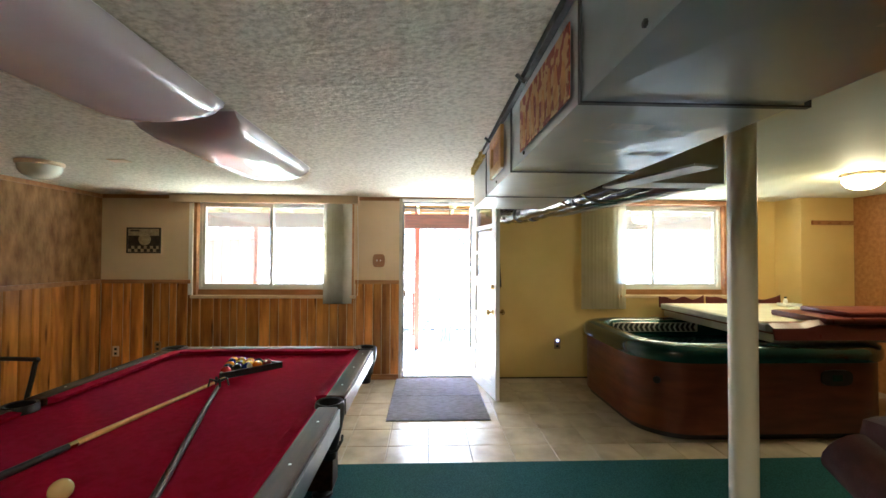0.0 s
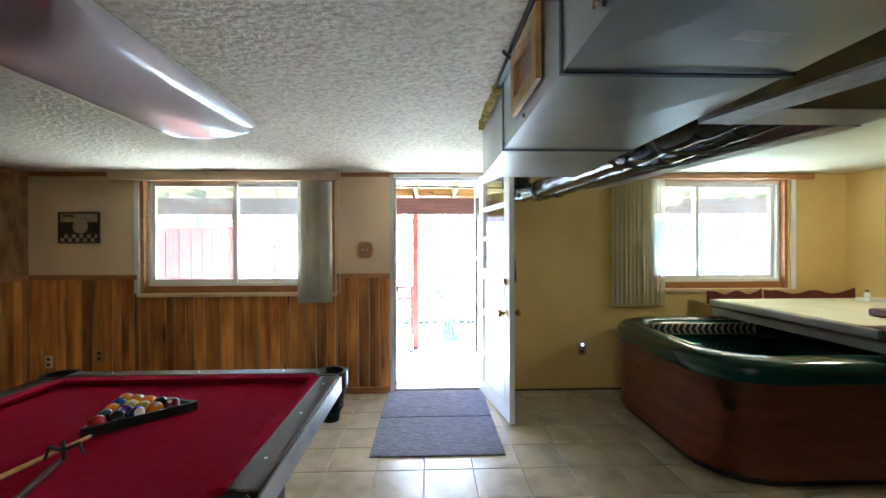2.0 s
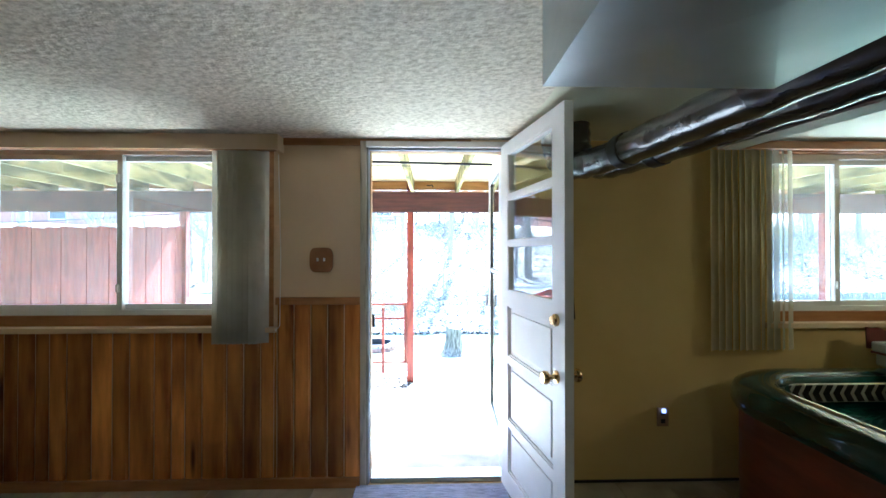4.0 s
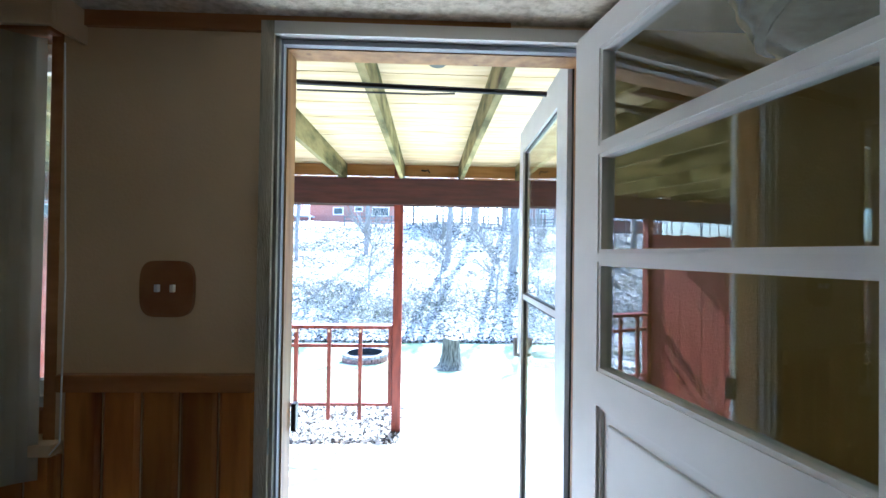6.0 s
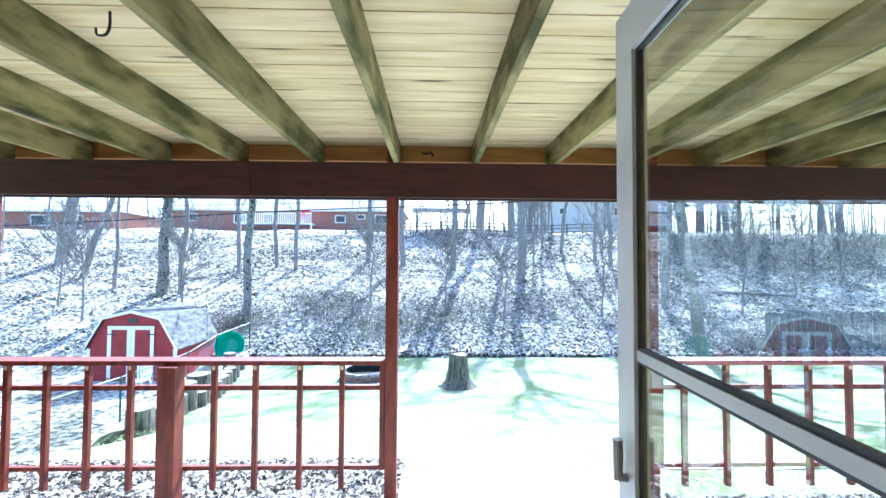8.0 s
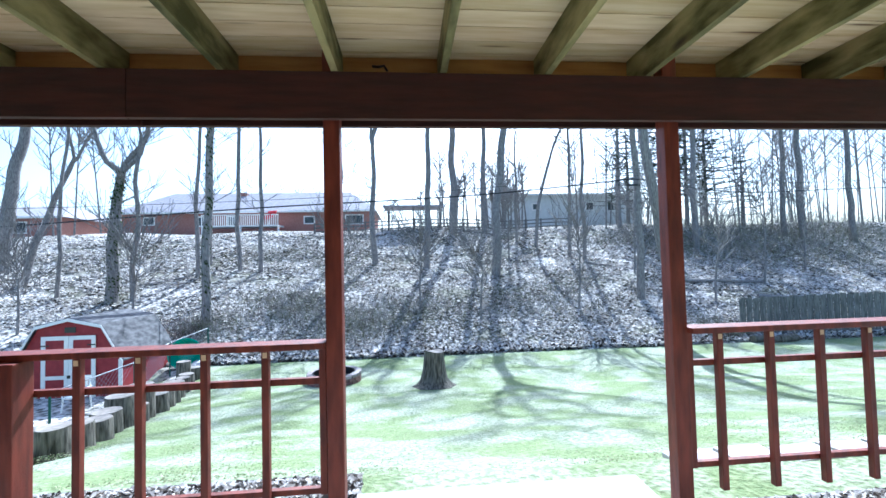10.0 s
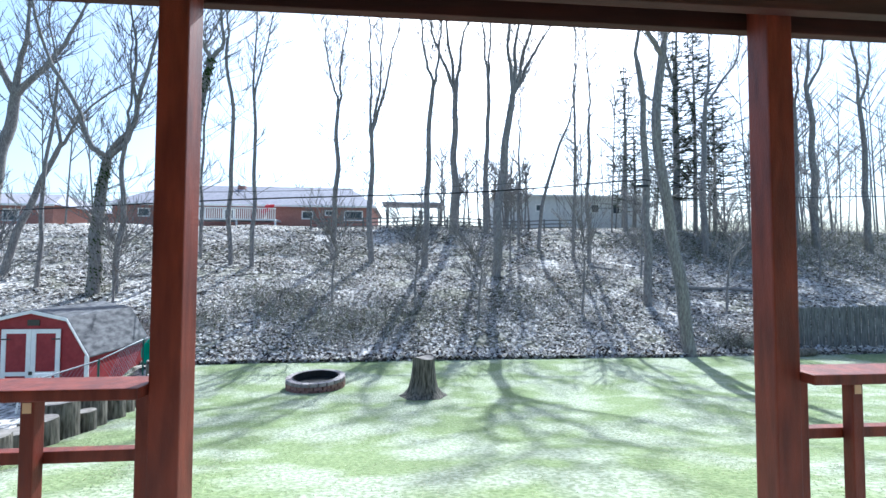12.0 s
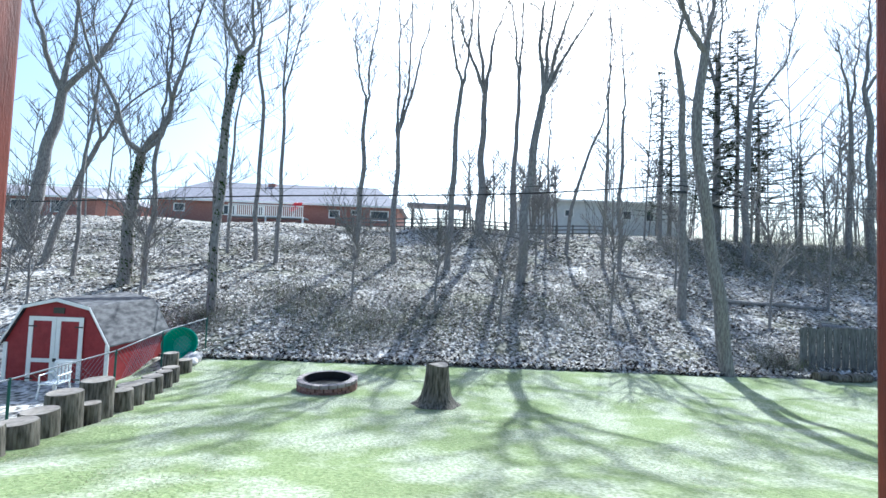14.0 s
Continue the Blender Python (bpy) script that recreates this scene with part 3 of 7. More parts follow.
disc = part("plate", lathe([(0.07, 0), (0.066, 0.003), (0.045, 0.002), (0.04, 0.003)], 24), M_PICT, pic, "pale painted plate")
disc.matrix_basis = pose(-2.92, YW - 0.0095, 1.60, 90, 0, 0)
part("title_bar", box(-3.08, -2.98, YW - 0.0095, YW - 0.0075, 1.69, 1.705), M_PICDARK, pic)

M_SWITCH = mat("switch_plate_wood", (0.24, 0.10, 0.035), (0.34, 0.155, 0.06), 0.45, scale=12)
switch = thing("switch_plate", "rounded carved wooden switch plate with two toggles", "light switch", (-0.271, YW, 1.37))
pts = []
for k in range(40):
    a = 2 * math.pi * k / 40
    ex = 0.42
    pts.append((-0.271 + 0.070 * math.copysign(abs(math.cos(a)) ** ex, math.cos(a)), 1.37 + 0.075 * math.copysign(abs(math.sin(a)) ** (ex * 1.5), math.sin(a))))
part("plate", extrude_outline(pts, "y", YW - 0.014, YW - 0.001), M_SWITCH, switch)
for dx in (-0.02, 0.02):
    part("toggle", box(-0.271 + dx - 0.005, -0.271 + dx + 0.005, YW - 0.026, YW - 0.014, 1.362, 1.382, bevel=0.002), M_VINYL, switch, "white toggle")


def outlet(x, z, material, label, light=False):
    o = thing("wall_outlet", label, "wall outlet", (x, YW - 0.01, z))
    part("plate", box(x - 0.036, x + 0.036, YW - 0.018, YW - 0.008, z - 0.058, z + 0.058, bevel=0.004), material, o)
    for dz in (-0.025, 0.025):
        part("socket", box(x - 0.014, x + 0.014, YW - 0.020, YW - 0.0175, z + dz - 0.013, z + dz + 0.013, bevel=0.001), M_BLACK if material is not M_VINYL else M_CREAM, o)
    if light:
        part("night_light", box(x - 0.012, x + 0.012, YW - 0.035, YW - 0.02, z + 0.028, z + 0.055, bevel=0.006), mat("night_light", (0.8, 0.8, 1.0), None, 0.4, emit=(0.5, 0.55, 1.0, 0.12)), o, "small glowing night light")


M_PLATE = mat("brown_plate", (0.30, 0.17, 0.07), (0.36, 0.21, 0.1), 0.4, scale=10)
outlet(1.825, 0.40, M_PLATE, "brown outlet plate with a glowing night light on the yellow wall", True)
outlet(-3.21, 0.335, M_CREAM, "cream outlet plate on the panelled wall")
outlet(-2.75, 0.385, M_PLATE, "small brown outlet plate on the panelled wall")
peg = thing("peg_rail", "narrow wooden peg rail on the yellow wall", "peg rail", (4.97, 5.29, 1.85))
part("board", box(4.62, 5.10, 5.275, 5.30, 1.80, 1.85, bevel=0.004), M_TRIM, peg)
for i in range(4):
    part("peg", tube([(4.68 + i * 0.12, 5.275, 1.82), (4.68 + i * 0.12, 5.24, 1.83)], 0.007, 8), M_TRIM, peg)
cloth = thing("hanging_strap", "black strap hanging behind the entry door", "strap", (1.02, 4.95, 1.3))
bm = extrude_outline([(0.985, 1.12), (1.035, 1.12), (1.02, 1.35), (1.0, 1.60), (0.988, 1.60)], "y", 4.93, 4.936)
part("webbing", bm, M_BLACK, cloth)

# ---- ceiling lamps ----
M_DIFF = mat("lamp_acrylic", (0.58, 0.50, 0.53), (0.64, 0.56, 0.58), 0.22, scale=3, coat=0.7, rvar=0.03)
M_DOME = mat("dome_glass", (0.80, 0.76, 0.62), None, 0.2)
M_DOME_REAR = mat("dome_glass_rear", (0.9, 0.85, 0.7), None, 0.3, emit=(1.0, 0.78, 0.48, 3.8))
M_DOME_ON = mat("dome_glass_lit", (0.9, 0.85, 0.7), None, 0.3, emit=(1.0, 0.76, 0.40, 2.2))


def wrap_lamp(x0, x1, y0, y1):
    """A long ceiling light with a rounded acrylic cover, running along y."""
    l = thing("ceiling_light", "long fluorescent ceiling light with a rounded pinkish acrylic cover, switched off", "ceiling light", ((x0 + x1) / 2, (y0 + y1) / 2, ZC), group="ceiling lights above the pool table")
    n = 14
    c, h, w = (x0 + x1) / 2, 0.125, (x1 - x0) / 2
    bm = bmesh.new()
    rings = []
    for y, s in ((y0, 0.0), (y0 + 0.04, 0.45), (y0 + 0.10, 0.82), (y0 + 0.18, 0.97), (y0 + 0.26, 1.0), (y1 - 0.16, 1.0), (y1 - 0.09, 0.96), (y1 - 0.035, 0.80), (y1 - 0.008, 0.52), (y1, 0.25), (y1, 0.0)):
        rings.append([bm.verts.new((c + w * math.cos(math.pi * k / n), y, ZC - 0.012 - max(s, 0.02) * h * math.sin(math.pi * k / n) ** 0.62)) for k in range(n + 1)])
    for a, b in zip(rings, rings[1:]):
        for k in range(n):
            bm.faces.new((a[k], a[k + 1], b[k + 1], b[k]))
    part("cover", bm, M_DIFF, l, smooth=True)
    part("base", box(x0 + 0.01, x1 - 0.01, y0 + 0.01, y1 - 0.01, ZC - 0.02, ZC - 0.001, bevel=0.003), M_WHITE, l, "thin white base pan")


wrap_lamp(-1.15, -0.62, 2.78, 4.03)
wrap_lamp(-1.15, -0.62, 1.46, 2.68)


def dome_lamp(x, y, material, label):
    l = thing("dome_light", label, "dome light", (x, y, ZC))
    part("canopy", lathe([(0.13, -0.03), (0.14, -0.02), (0.14, -0.001)], 32, (x, y, ZC)), M_CREAM, l, smooth=True)
    part("globe", lathe([(0.01, -0.13), (0.06, -0.122), (0.10, -0.10), (0.125, -0.065), (0.128, -0.03)], 32, (x, y, ZC)), material, l, "round glass globe", smooth=True)


dome_lamp(-2.60, 4.0, M_DOME, "round ceiling light with a cream base, switched off")
dome_lamp(3.80, 4.0, M_DOME_ON, "round ceiling light glowing warm yellow")
dome_lamp(0.2, -0.9, M_DOME_REAR, "round ceiling light glowing warm yellow")
vent = thing("ceiling_plate", "small blank ceiling cover plate", "cover plate", (-1.95, 3.9, ZC))
part("cover", box(-2.02, -1.90, 3.86, 3.95, ZC - 0.008, ZC - 0.001, bevel=0.002), M_CREAM, vent)

# ---- duct ----
duct = thing("air_duct", "galvanised sheet-metal air duct hung along the ceiling edge", "air duct", (0.92, 2.0, 1.8))
DX0, DX1, DZ0, DZ1 = 0.655, 1.20, 1.80, 2.075
cuts = [YB + 0.1, -1.2, 0.55, 1.80, 2.62, 3.38, 4.06]
for a, b in zip(cuts, cuts[1:]):
    bm = bmesh.new()
    # shallow cross-broken faces, as folded sheet has
    xm, ym, zm = (DX0 + DX1) / 2, (a + b) / 2, (DZ0 + DZ1) / 2
    c = [[bm.verts.new((x, y, z)) for z in (DZ0, DZ1)] for x in (DX0, DX1) for y in (a + 0.001, b - 0.001)]
    fb = bm.verts.new((xm, ym, DZ0 - 0.011))
    fl, fr = bm.verts.new((DX0 - 0.005, ym, zm)), bm.verts.new((DX1 + 0.005, ym, zm))
    A, B, C, D = c[0], c[1], c[2], c[3]
    for p, q in ((A[0], B[0]), (B[0], D[0]), (D[0], C[0]), (C[0], A[0])):
        bm.faces.new((p, q, fb))
    for p, q in ((A[0], A[1]), (A[1], B[1]), (B[1], B[0]), (B[0], A[0])):
        bm.faces.new((p, q, fl))
    for p, q in ((C[0], C[1]), (C[1], D[1]), (D[1], D[0]), (D[0], C[0])):
        bm.faces.new((p, q, fr))
    bm.faces.new((A[1], B[1], D[1], C[1]))
    bm.faces.new((A[0], A[1], C[1], C[0]))
    bm.faces.new((B[0], B[1], D[1], D[0]))
    part("duct_section", bm, M_GALV, duct)
for y in cuts[1:-1]:
    part("cleat", frame_y(DX0 - 0.006, DX1 + (0.03 if y == 1.80 else 0.006), y - 0.008, y + 0.008, DZ0 - 0.007, DZ1, 0.004), M_DUCTSEAM, duct, "dark folded seam strip")
for y in (2.38, 3.0, 3.36, 1.5):
    part("screw", lathe([(0.008, 0), (0.008, 0.004), (0.004, 0.006)], 8, (0, 0, 0)), M_BLACK, duct, "dark screw head").matrix_basis = pose(DX0 - 0.002, y, DZ0 + 0.02, 0, -90, 0)
# register openings on the side
reg = thing("duct_register", "brown patterned paper patch on the side of the duct", "patch", (DX0, 2.15, 1.95))
M_PATCH = mat("patterned_paper", (0.30, 0.07, 0.03), (0.55, 0.33, 0.12), 0.6, scale=22, mix=(0.48, 0.52))
part("sheet", box(DX0 - 0.010, DX0 - 0.006, 1.86, 2.42, 1.83, 2.03), M_PATCH, reg)
M_FIGURE = mat("printed_orange", (0.50, 0.20, 0.05), (0.62, 0.34, 0.10), 0.6, scale=30)
for i in range(8):
    fy0 = 1.89 + i * 0.064
    part("printed_figure", extrude_outline([(fy0, 1.845), (fy0 + 0.030, 1.845), (fy0 + 0.034, 1.90 + 0.015 * (i % 3)), (fy0 + 0.022, 1.95 + 0.02 * (i % 3)), (fy0 + 0.008, 1.945 + 0.02 * (i % 3)), (fy0 - 0.004, 1.895)], "x", DX0 - 0.0112, DX0 - 0.0101), M_FIGURE, reg, "orange printed shape")
reg2 = thing("duct_opening", "wood-framed opening on the side of the duct", "duct opening", (DX0, 2.95, 1.95))
part("surround", extrude_frame_x(DX0 - 0.022, DX0 - 0.006, 2.78, 3.12, 1.85, 2.06, 0.05), M_TRIMLIGHT, reg2)
part("insert", box(DX0 - 0.010, DX0 - 0.006, 2.83, 3.07, 1.90, 2.01), M_TRIM, reg2, "dark wood insert")
gap = thing("gap_strip", "dark rubber strip between duct and ceiling", "strip", (DX0, 2, 2.09))
part("strip", box(DX0 - 0.02, DX0 + 0.02, YB + 0.1, 3.5, 2.078, ZC - 0.001), M_BLACK, gap)
foam = thing("insulation_strip", "yellow fibreglass insulation strip stuffed above the duct", "insulation", (DX0, 3.8, 2.09))
rng = random.Random(8)
for i in range(40):
    y = 3.45 + i * 0.015
    part("tuft", box(DX0 - 0.02 - rng.uniform(0, 0.014), DX0 + 0.02, y, y + 0.014, 2.078 - rng.uniform(0, 0.02), ZC - 0.001), M_FOAM, foam)
for y in (2.33, 3.15, 1.2):
    h = thing("duct_hanger", "bent black metal duct hanger", "hanger", (DX0, y, 2.08), group="duct hangers")
    part("bracket", tube([(DX0 - 0.01, y, 2.07), (DX0 - 0.03, y, 2.085), (DX0 - 0.045, y, 2.10)], 0.007, 6), M_BLACK, h)
for x, y, w, d in ((0.80, 1.95, 0.13, 0.05), (0.95, 2.0, 0.12, 0.06), (0.78, 2.10, 0.12, 0.03), (1.02, 2.25, 0.14, 0.05), (0.93, 2.42, 0.10, 0.04), (0.86, 1.1, 0.2, 0.06), (1.0, 1.4, 0.12, 0.05)):
    t_ = thing("tape_patch", "pale strip of tape on the duct underside", "tape", (x, y, DZ0), group="tape on the duct")
    sec = max(i for i, c_ in enumerate(cuts[:-1]) if c_ <= y)
    cm, ch_ = (cuts[sec] + cuts[sec + 1]) / 2, (cuts[sec + 1] - cuts[sec]) / 2
    bm = bmesh.new()
    bmesh.ops.create_grid(bm, x_segments=4, y_segments=3, size=0.5)
    for v in bm.verts:
        px_, py_ = x + w * (v.co.x + 0.5), y + d * (v.co.y + 0.5) + 0.012 * v.co.x
        k_ = 1 - max(abs(px_ - (DX0 + DX1) / 2) / ((DX1 - DX0) / 2), abs(py_ - cm) / ch_)
        v.co = (px_, py_, DZ0 - 0.011 * k_ - 0.0008)
    part("tape", bm, M_TAPE, t_)

# bulkhead and metal parts right of the duct
bulk = thing("bulkhead_box", "beige painted sheet bulkhead beside the duct", "bulkhead", (1.5, 2.7, 1.9))
part("box_side", box(1.24, 1.80, 2.86, 3.02, 1.80, ZC - 0.002, bevel=0.004), M_BULK, bulk)
part("plate", slanted_plate((1.26, 2.96, 1.79), (1.40, 2.42, 1.79), 0.12, 0.010), M_TAPE, bulk, "bare pale metal plate")
beam_t = thing("timber_beam", "brown timber beam with a pale underside below the ceiling", "beam", (1.6, 3.6, 1.95))
part("beam_body", slanted_beam((1.755, 3.025), (1.48, 4.62), 0.08, 1.812, ZC - 0.002), M_TRIMDARK, beam_t)
part("beam_strip", slanted_beam((1.775, 3.025), (1.50, 4.62), 0.09, 1.80, 1.808), M_BULK, beam_t, "pale strip under the beam")
for k, (dx, r) in enumerate(((0.0, 0.064), (0.16, 0.060))):
    p_ = thing("flex_duct", "black plastic-wrapped flexible duct slung under the ceiling", "flexible duct", (1.1 + dx, 4.0, 1.9), group="flexible ducts")
    path = [(1.50 + dx, 3.08, 1.90), (1.38 + dx, 3.45, 1.86), (1.29 + dx, 3.95, 1.845), (1.23 + dx * 0.9, 4.5, 1.84), (1.15 + dx * 0.8, 4.95, 1.83), (1.07 + dx * 0.8, 5.15, 1.85), (1.035 + dx * 0.8, 5.23, 1.95), (1.035 + dx * 0.8, 5.25, 2.08)]
    pts = smooth_path(path, 60)
    rr = [r * (1 + 0.05 * math.sin(i * 1.9) + 0.03 * math.sin(i * 0.7)) for i in range(len(pts))]
    part("sleeve", tube(pts, rr, 14), M_BAG, p_, smooth=True)
    for j in (12, 30, 46):
        part("tie_band", tube([pts[j], pts[j + 1]], [rr[j] + 0.004, rr[j + 1] + 0.004], 14), M_BLACK, p_, "black tape band", smooth=True)

for y0_, dz in ((3.25, 0.0), (3.62, 0.015)):
    st_ = thing("duct_strap", "bent shiny metal strap between duct and flexible pipes", "metal strap", (1.3, y0_, 1.85), group="metal straps")
    part("strap", tube(smooth_path([(1.205, y0_, 1.80), (1.28, y0_ + 0.04, 1.772 + dz), (1.44, y0_ + 0.05, 1.770 + dz), (1.60, y0_, 1.80)], 16), 0.008, 6), M_STEELB, st_, smooth=True)
for x0_, x1_, n_ in ((W1[0] - 0.05, W1[0] - 0.006, "casing"), (W2[1] + 0.02, W2[1] + 0.07, "casing")):
    structure(n_, box(x0_, x1_, YW - 0.02, YW - 0.001, 0.97, 2.06, bevel=0.003), M_WHITE, "white painted window casing strip")

pole = thing("support_pole", "cream painted steel support pole on the carpet", "support pole", (1.41, 2.25, 0))
part("shaft", lathe([(0.045, 0.03), (0.045, 2.09)], 28, (1.41, 2.25, 0)), M_POLE, pole, smooth=True)
part("top_plate", box(1.34, 1.48, 2.18, 2.32, 2.095, ZC - 0.001), M_POLE, pole)
part("base_plate", box(1.34, 1.48, 2.18, 2.32, 0.013, 0.03), M_POLE, pole)
# ---- pool table ----
TX0, TX1, TY0, TY1, TZ = -1.475, -0.085, 1.52, 3.755, 0.79
CZ = TZ - 0.035
PR = 0.062
table = thing("pool_table", "pool table with red felt, dark laminate rails and black drop pockets", "pool table", ((TX0 + TX1) / 2, (TY0 + TY1) / 2, 0))
YM = (TY0 + TY1) / 2
RW = 0.125
part("bed", box(TX0 + 0.07, TX1 - 0.07, TY0 + 0.07, TY1 - 0.07, CZ - 0.03, CZ), M_FELT, table, "red felt playing surface")


def rail_piece(x0, x1, y0, y1, side):
    """One length of rail: a laminate top with a lip, and a felt cushion on its inner side."""
    r = part("rail", box(x0, x1, y0, y1, CZ - 0.055, TZ, bevel=0.010), M_DARKWOOD, table, "dark laminate top rail")
    if side in "ew":
        s = 1 if side == "w" else -1
        xe = x1 if side == "w" else x0
        prof = [(xe - s * 0.002, TZ - 0.004), (xe + s * 0.012, TZ - 0.002), (xe + s * 0.05, TZ - 0.006), (xe + s * 0.042, CZ + 0.012), (xe, CZ)]
        part("cushion", extrude_outline(prof, "y", y0 + 0.02, y1 - 0.02), M_FELT, r, "red felt cushion")
        xo = x0 if side == "w" else x1
        part("edge_strip", box(min(xo, xo - s * 0.008), max(xo, xo - s * 0.008), y0, y1, CZ - 0.05, TZ - 0.012, bevel=0.002), M_CHROME, r, "brushed metal edge strip")
    else:
        s = 1 if side == "s" else -1
        ye = y1 if side == "s" else y0
        prof = [(ye - s * 0.002, TZ - 0.004), (ye + s * 0.012, TZ - 0.002), (ye + s * 0.05, TZ - 0.006), (ye + s * 0.042, CZ + 0.012), (ye, CZ)]
        bm = extrude_outline(prof, "x", x0 + 0.02, x1 - 0.02)
        part("cushion", bm, M_FELT, r, "red felt cushion")
        yo = y0 if side == "s" else y1
        part("edge_strip", box(x0, x1, min(yo, yo - s * 0.008), max(yo, yo - s * 0.008), CZ - 0.05, TZ - 0.012, bevel=0.002), M_CHROME, r, "brushed metal edge strip")
    n = 3
    for k in range(n):
        if side in "ew":
            px, py = (x0 + x1) / 2, y0 + (y1 - y0) * (k + 0.5) / n
        else:
            px, py = x0 + (x1 - x0) * (k + 0.5) / n, (y0 + y1) / 2
        part("sight", lathe([(0.005, 0), (0.005, 0.0015)], 10, (px, py, TZ - 0.0005)), M_VINYL, r, "white dot sight")


M_CHROME = mat("brushed_metal", (0.30, 0.29, 0.29), (0.38, 0.37, 0.37), 0.38, 0.9, scale=8, rvar=0.03)
M_LEATHER = mat("black_pocket_leather", (0.010, 0.009, 0.009), (0.02, 0.018, 0.018), 0.35, scale=15, bump=0.2)
g = 0.085
rail_piece(TX0, TX0 + RW - 0.04, TY0 + g, YM - 0.065, "w")
rail_piece(TX0, TX0 + RW - 0.04, YM + 0.065, TY1 - g, "w")
rail_piece(TX1 - RW + 0.04, TX1, TY0 + g, YM - 0.065, "e")
rail_piece(TX1 - RW + 0.04, TX1, YM + 0.065, TY1 - g, "e")
rail_piece(TX0 + g, TX1 - g, TY0, TY0 + RW - 0.04, "s")
rail_piece(TX0 + g, TX1 - g, TY1 - RW + 0.04, TY1, "n")


def pocket(x, y, s=1.0):
    prof = [(0.060, 0.0), (0.075, 0.003), (0.080, -0.008), (0.080, -0.065), (0.066, -0.12), (0.045, -0.20), (0.04, -0.24), (0.034, -0.24), (0.034, -0.20), (0.055, -0.12), (0.066, -0.06), (0.062, -0.002)]
    p = part("pocket", lathe([(a * s, b) for a, b in prof], 26, (x, y, TZ + 0.001 - 0.02 * (1 - s)), cap=False), M_LEATHER, table, "black drop pocket", smooth=True)
    part("net", tube([(x + 0.055 * math.cos(a), y + 0.055 * math.sin(a), TZ - 0.15 - 0.05 * math.sin(a * 1.5)) for a in (k * 0.5 for k in range(13))], 0.006, 6), M_LEATHER, p, "black pocket cord")


for px, py in ((TX0 + 0.055, TY0 + 0.055), (TX1 - 0.055, TY0 + 0.055), (TX0 + 0.055, TY1 - 0.055), (TX1 - 0.055, TY1 - 0.055), (TX0 + 0.05, YM), (TX1 - 0.05, YM)):
    pocket(px, py, 0.78 if py == YM else 1.0)
part("apron", extrude_outline([(TX0 + 0.03, CZ - 0.056), (TX1 - 0.03, CZ - 0.056), (TX1 - 0.13, CZ - 0.24), (TX0 + 0.13, CZ - 0.24)], "y", TY0 + 0.06, TY1 - 0.06), M_DARKWOOD, table, "dark laminate apron")
for x in (TX0 + 0.24, TX1 - 0.24):
    for y in (TY0 + 0.35, TY1 - 0.45):
        bm = box(x - 0.075, x + 0.075, y - 0.075, y + 0.075, 0.07, CZ - 0.24, bevel=0.012)
        leg = part("leg", bm, M_DARKWOOD, table, "square dark laminate leg")
        part("foot", lathe([(0.06, 0.013), (0.06, 0.03), (0.035, 0.04), (0.035, 0.07)], 20, (x, y, 0)), M_BLACK, leg, "black levelling foot", smooth=True)


def ball_mesh(r, at):
    bm = bmesh.new()
    bmesh.ops.create_uvsphere(bm, u_segments=20, v_segments=12, radius=r, matrix=Matrix.Translation(at))
    return bm


BALLCOL = [("yellow", (0.90, 0.55, 0.04)), ("blue", (0.01, 0.02, 0.12)), ("red", (0.45, 0.02, 0.02)), ("purple", (0.04, 0.01, 0.07)), ("orange", (0.90, 0.26, 0.01)), ("green", (0.01, 0.08, 0.03)), ("maroon", (0.12, 0.01, 0.015)), ("black", (0.01, 0.01, 0.01))]
BALLM = {n: mat("ball_" + n, c, None, 0.08, scale=4, rvar=0, coat=0.6) for n, c in BALLCOL}
M_CUEBALL = mat("cue_ball_ivory", (0.82, 0.62, 0.28), None, 0.1, scale=4, rvar=0, coat=0.5)
M_BALLW = mat("ball_ivory", (0.75, 0.68, 0.50), None, 0.08, scale=4, rvar=0, coat=0.6)
R = 0.0285
rc, tip = Vector((-0.765, 3.27)), radians(15)
order = ["maroon", "orange", "black", "blue", "yellow", "orange", "black", "purple", "yellow", "orange", "red", "black", "orange", "blue", "orange"]
k = 0
ax, ay = Vector((math.cos(tip), math.sin(tip))), Vector((-math.sin(tip), math.cos(tip)))
for row in range(5):
    for j in range(row + 1):
        p = rc + ax * (0.115 - row * R * 1.7321) + ay * (j - row / 2) * R * 2.0
        col = order[k]
        stripe = k in (3, 13)
        b = thing("pool_ball", "%s %s pool ball racked in the black triangle" % ("striped" if stripe else "solid", col), "pool ball", (p.x, p.y, CZ), group="racked pool balls")
        part("ball", ball_mesh(R, (p.x, p.y, CZ + R)), BALLM[col], b, smooth=True)
        if stripe:
            for s in (-1, 1):
                cap = lathe([(R * math.sin(a) * 1.004 + 0.0003, -R * math.cos(a) * 1.004) for a in (0.05, 0.3, 0.5, 0.66)], 18)
                c_ = part("white_cap", cap, M_BALLW, b, "ivory cap of the striped ball", smooth=True)
                c_.parent = b
                c_.matrix_parent_inverse = Matrix()
                c_.matrix_basis = pose(0, 0, R, (65 if s > 0 else 245), 0, 20 * k)
        else:
            d_ = part("number_disc", lathe([(R * math.sin(a) * 1.004 + 0.0002, R * math.cos(a) * 1.004) for a in (0.24, 0.12, 0.02)], 14), M_BALLW, b, "ivory disc")
            d_.matrix_parent_inverse = Matrix()
            d_.matrix_basis = pose(0, 0, R, 40, 0, 50 * k)
        k += 1
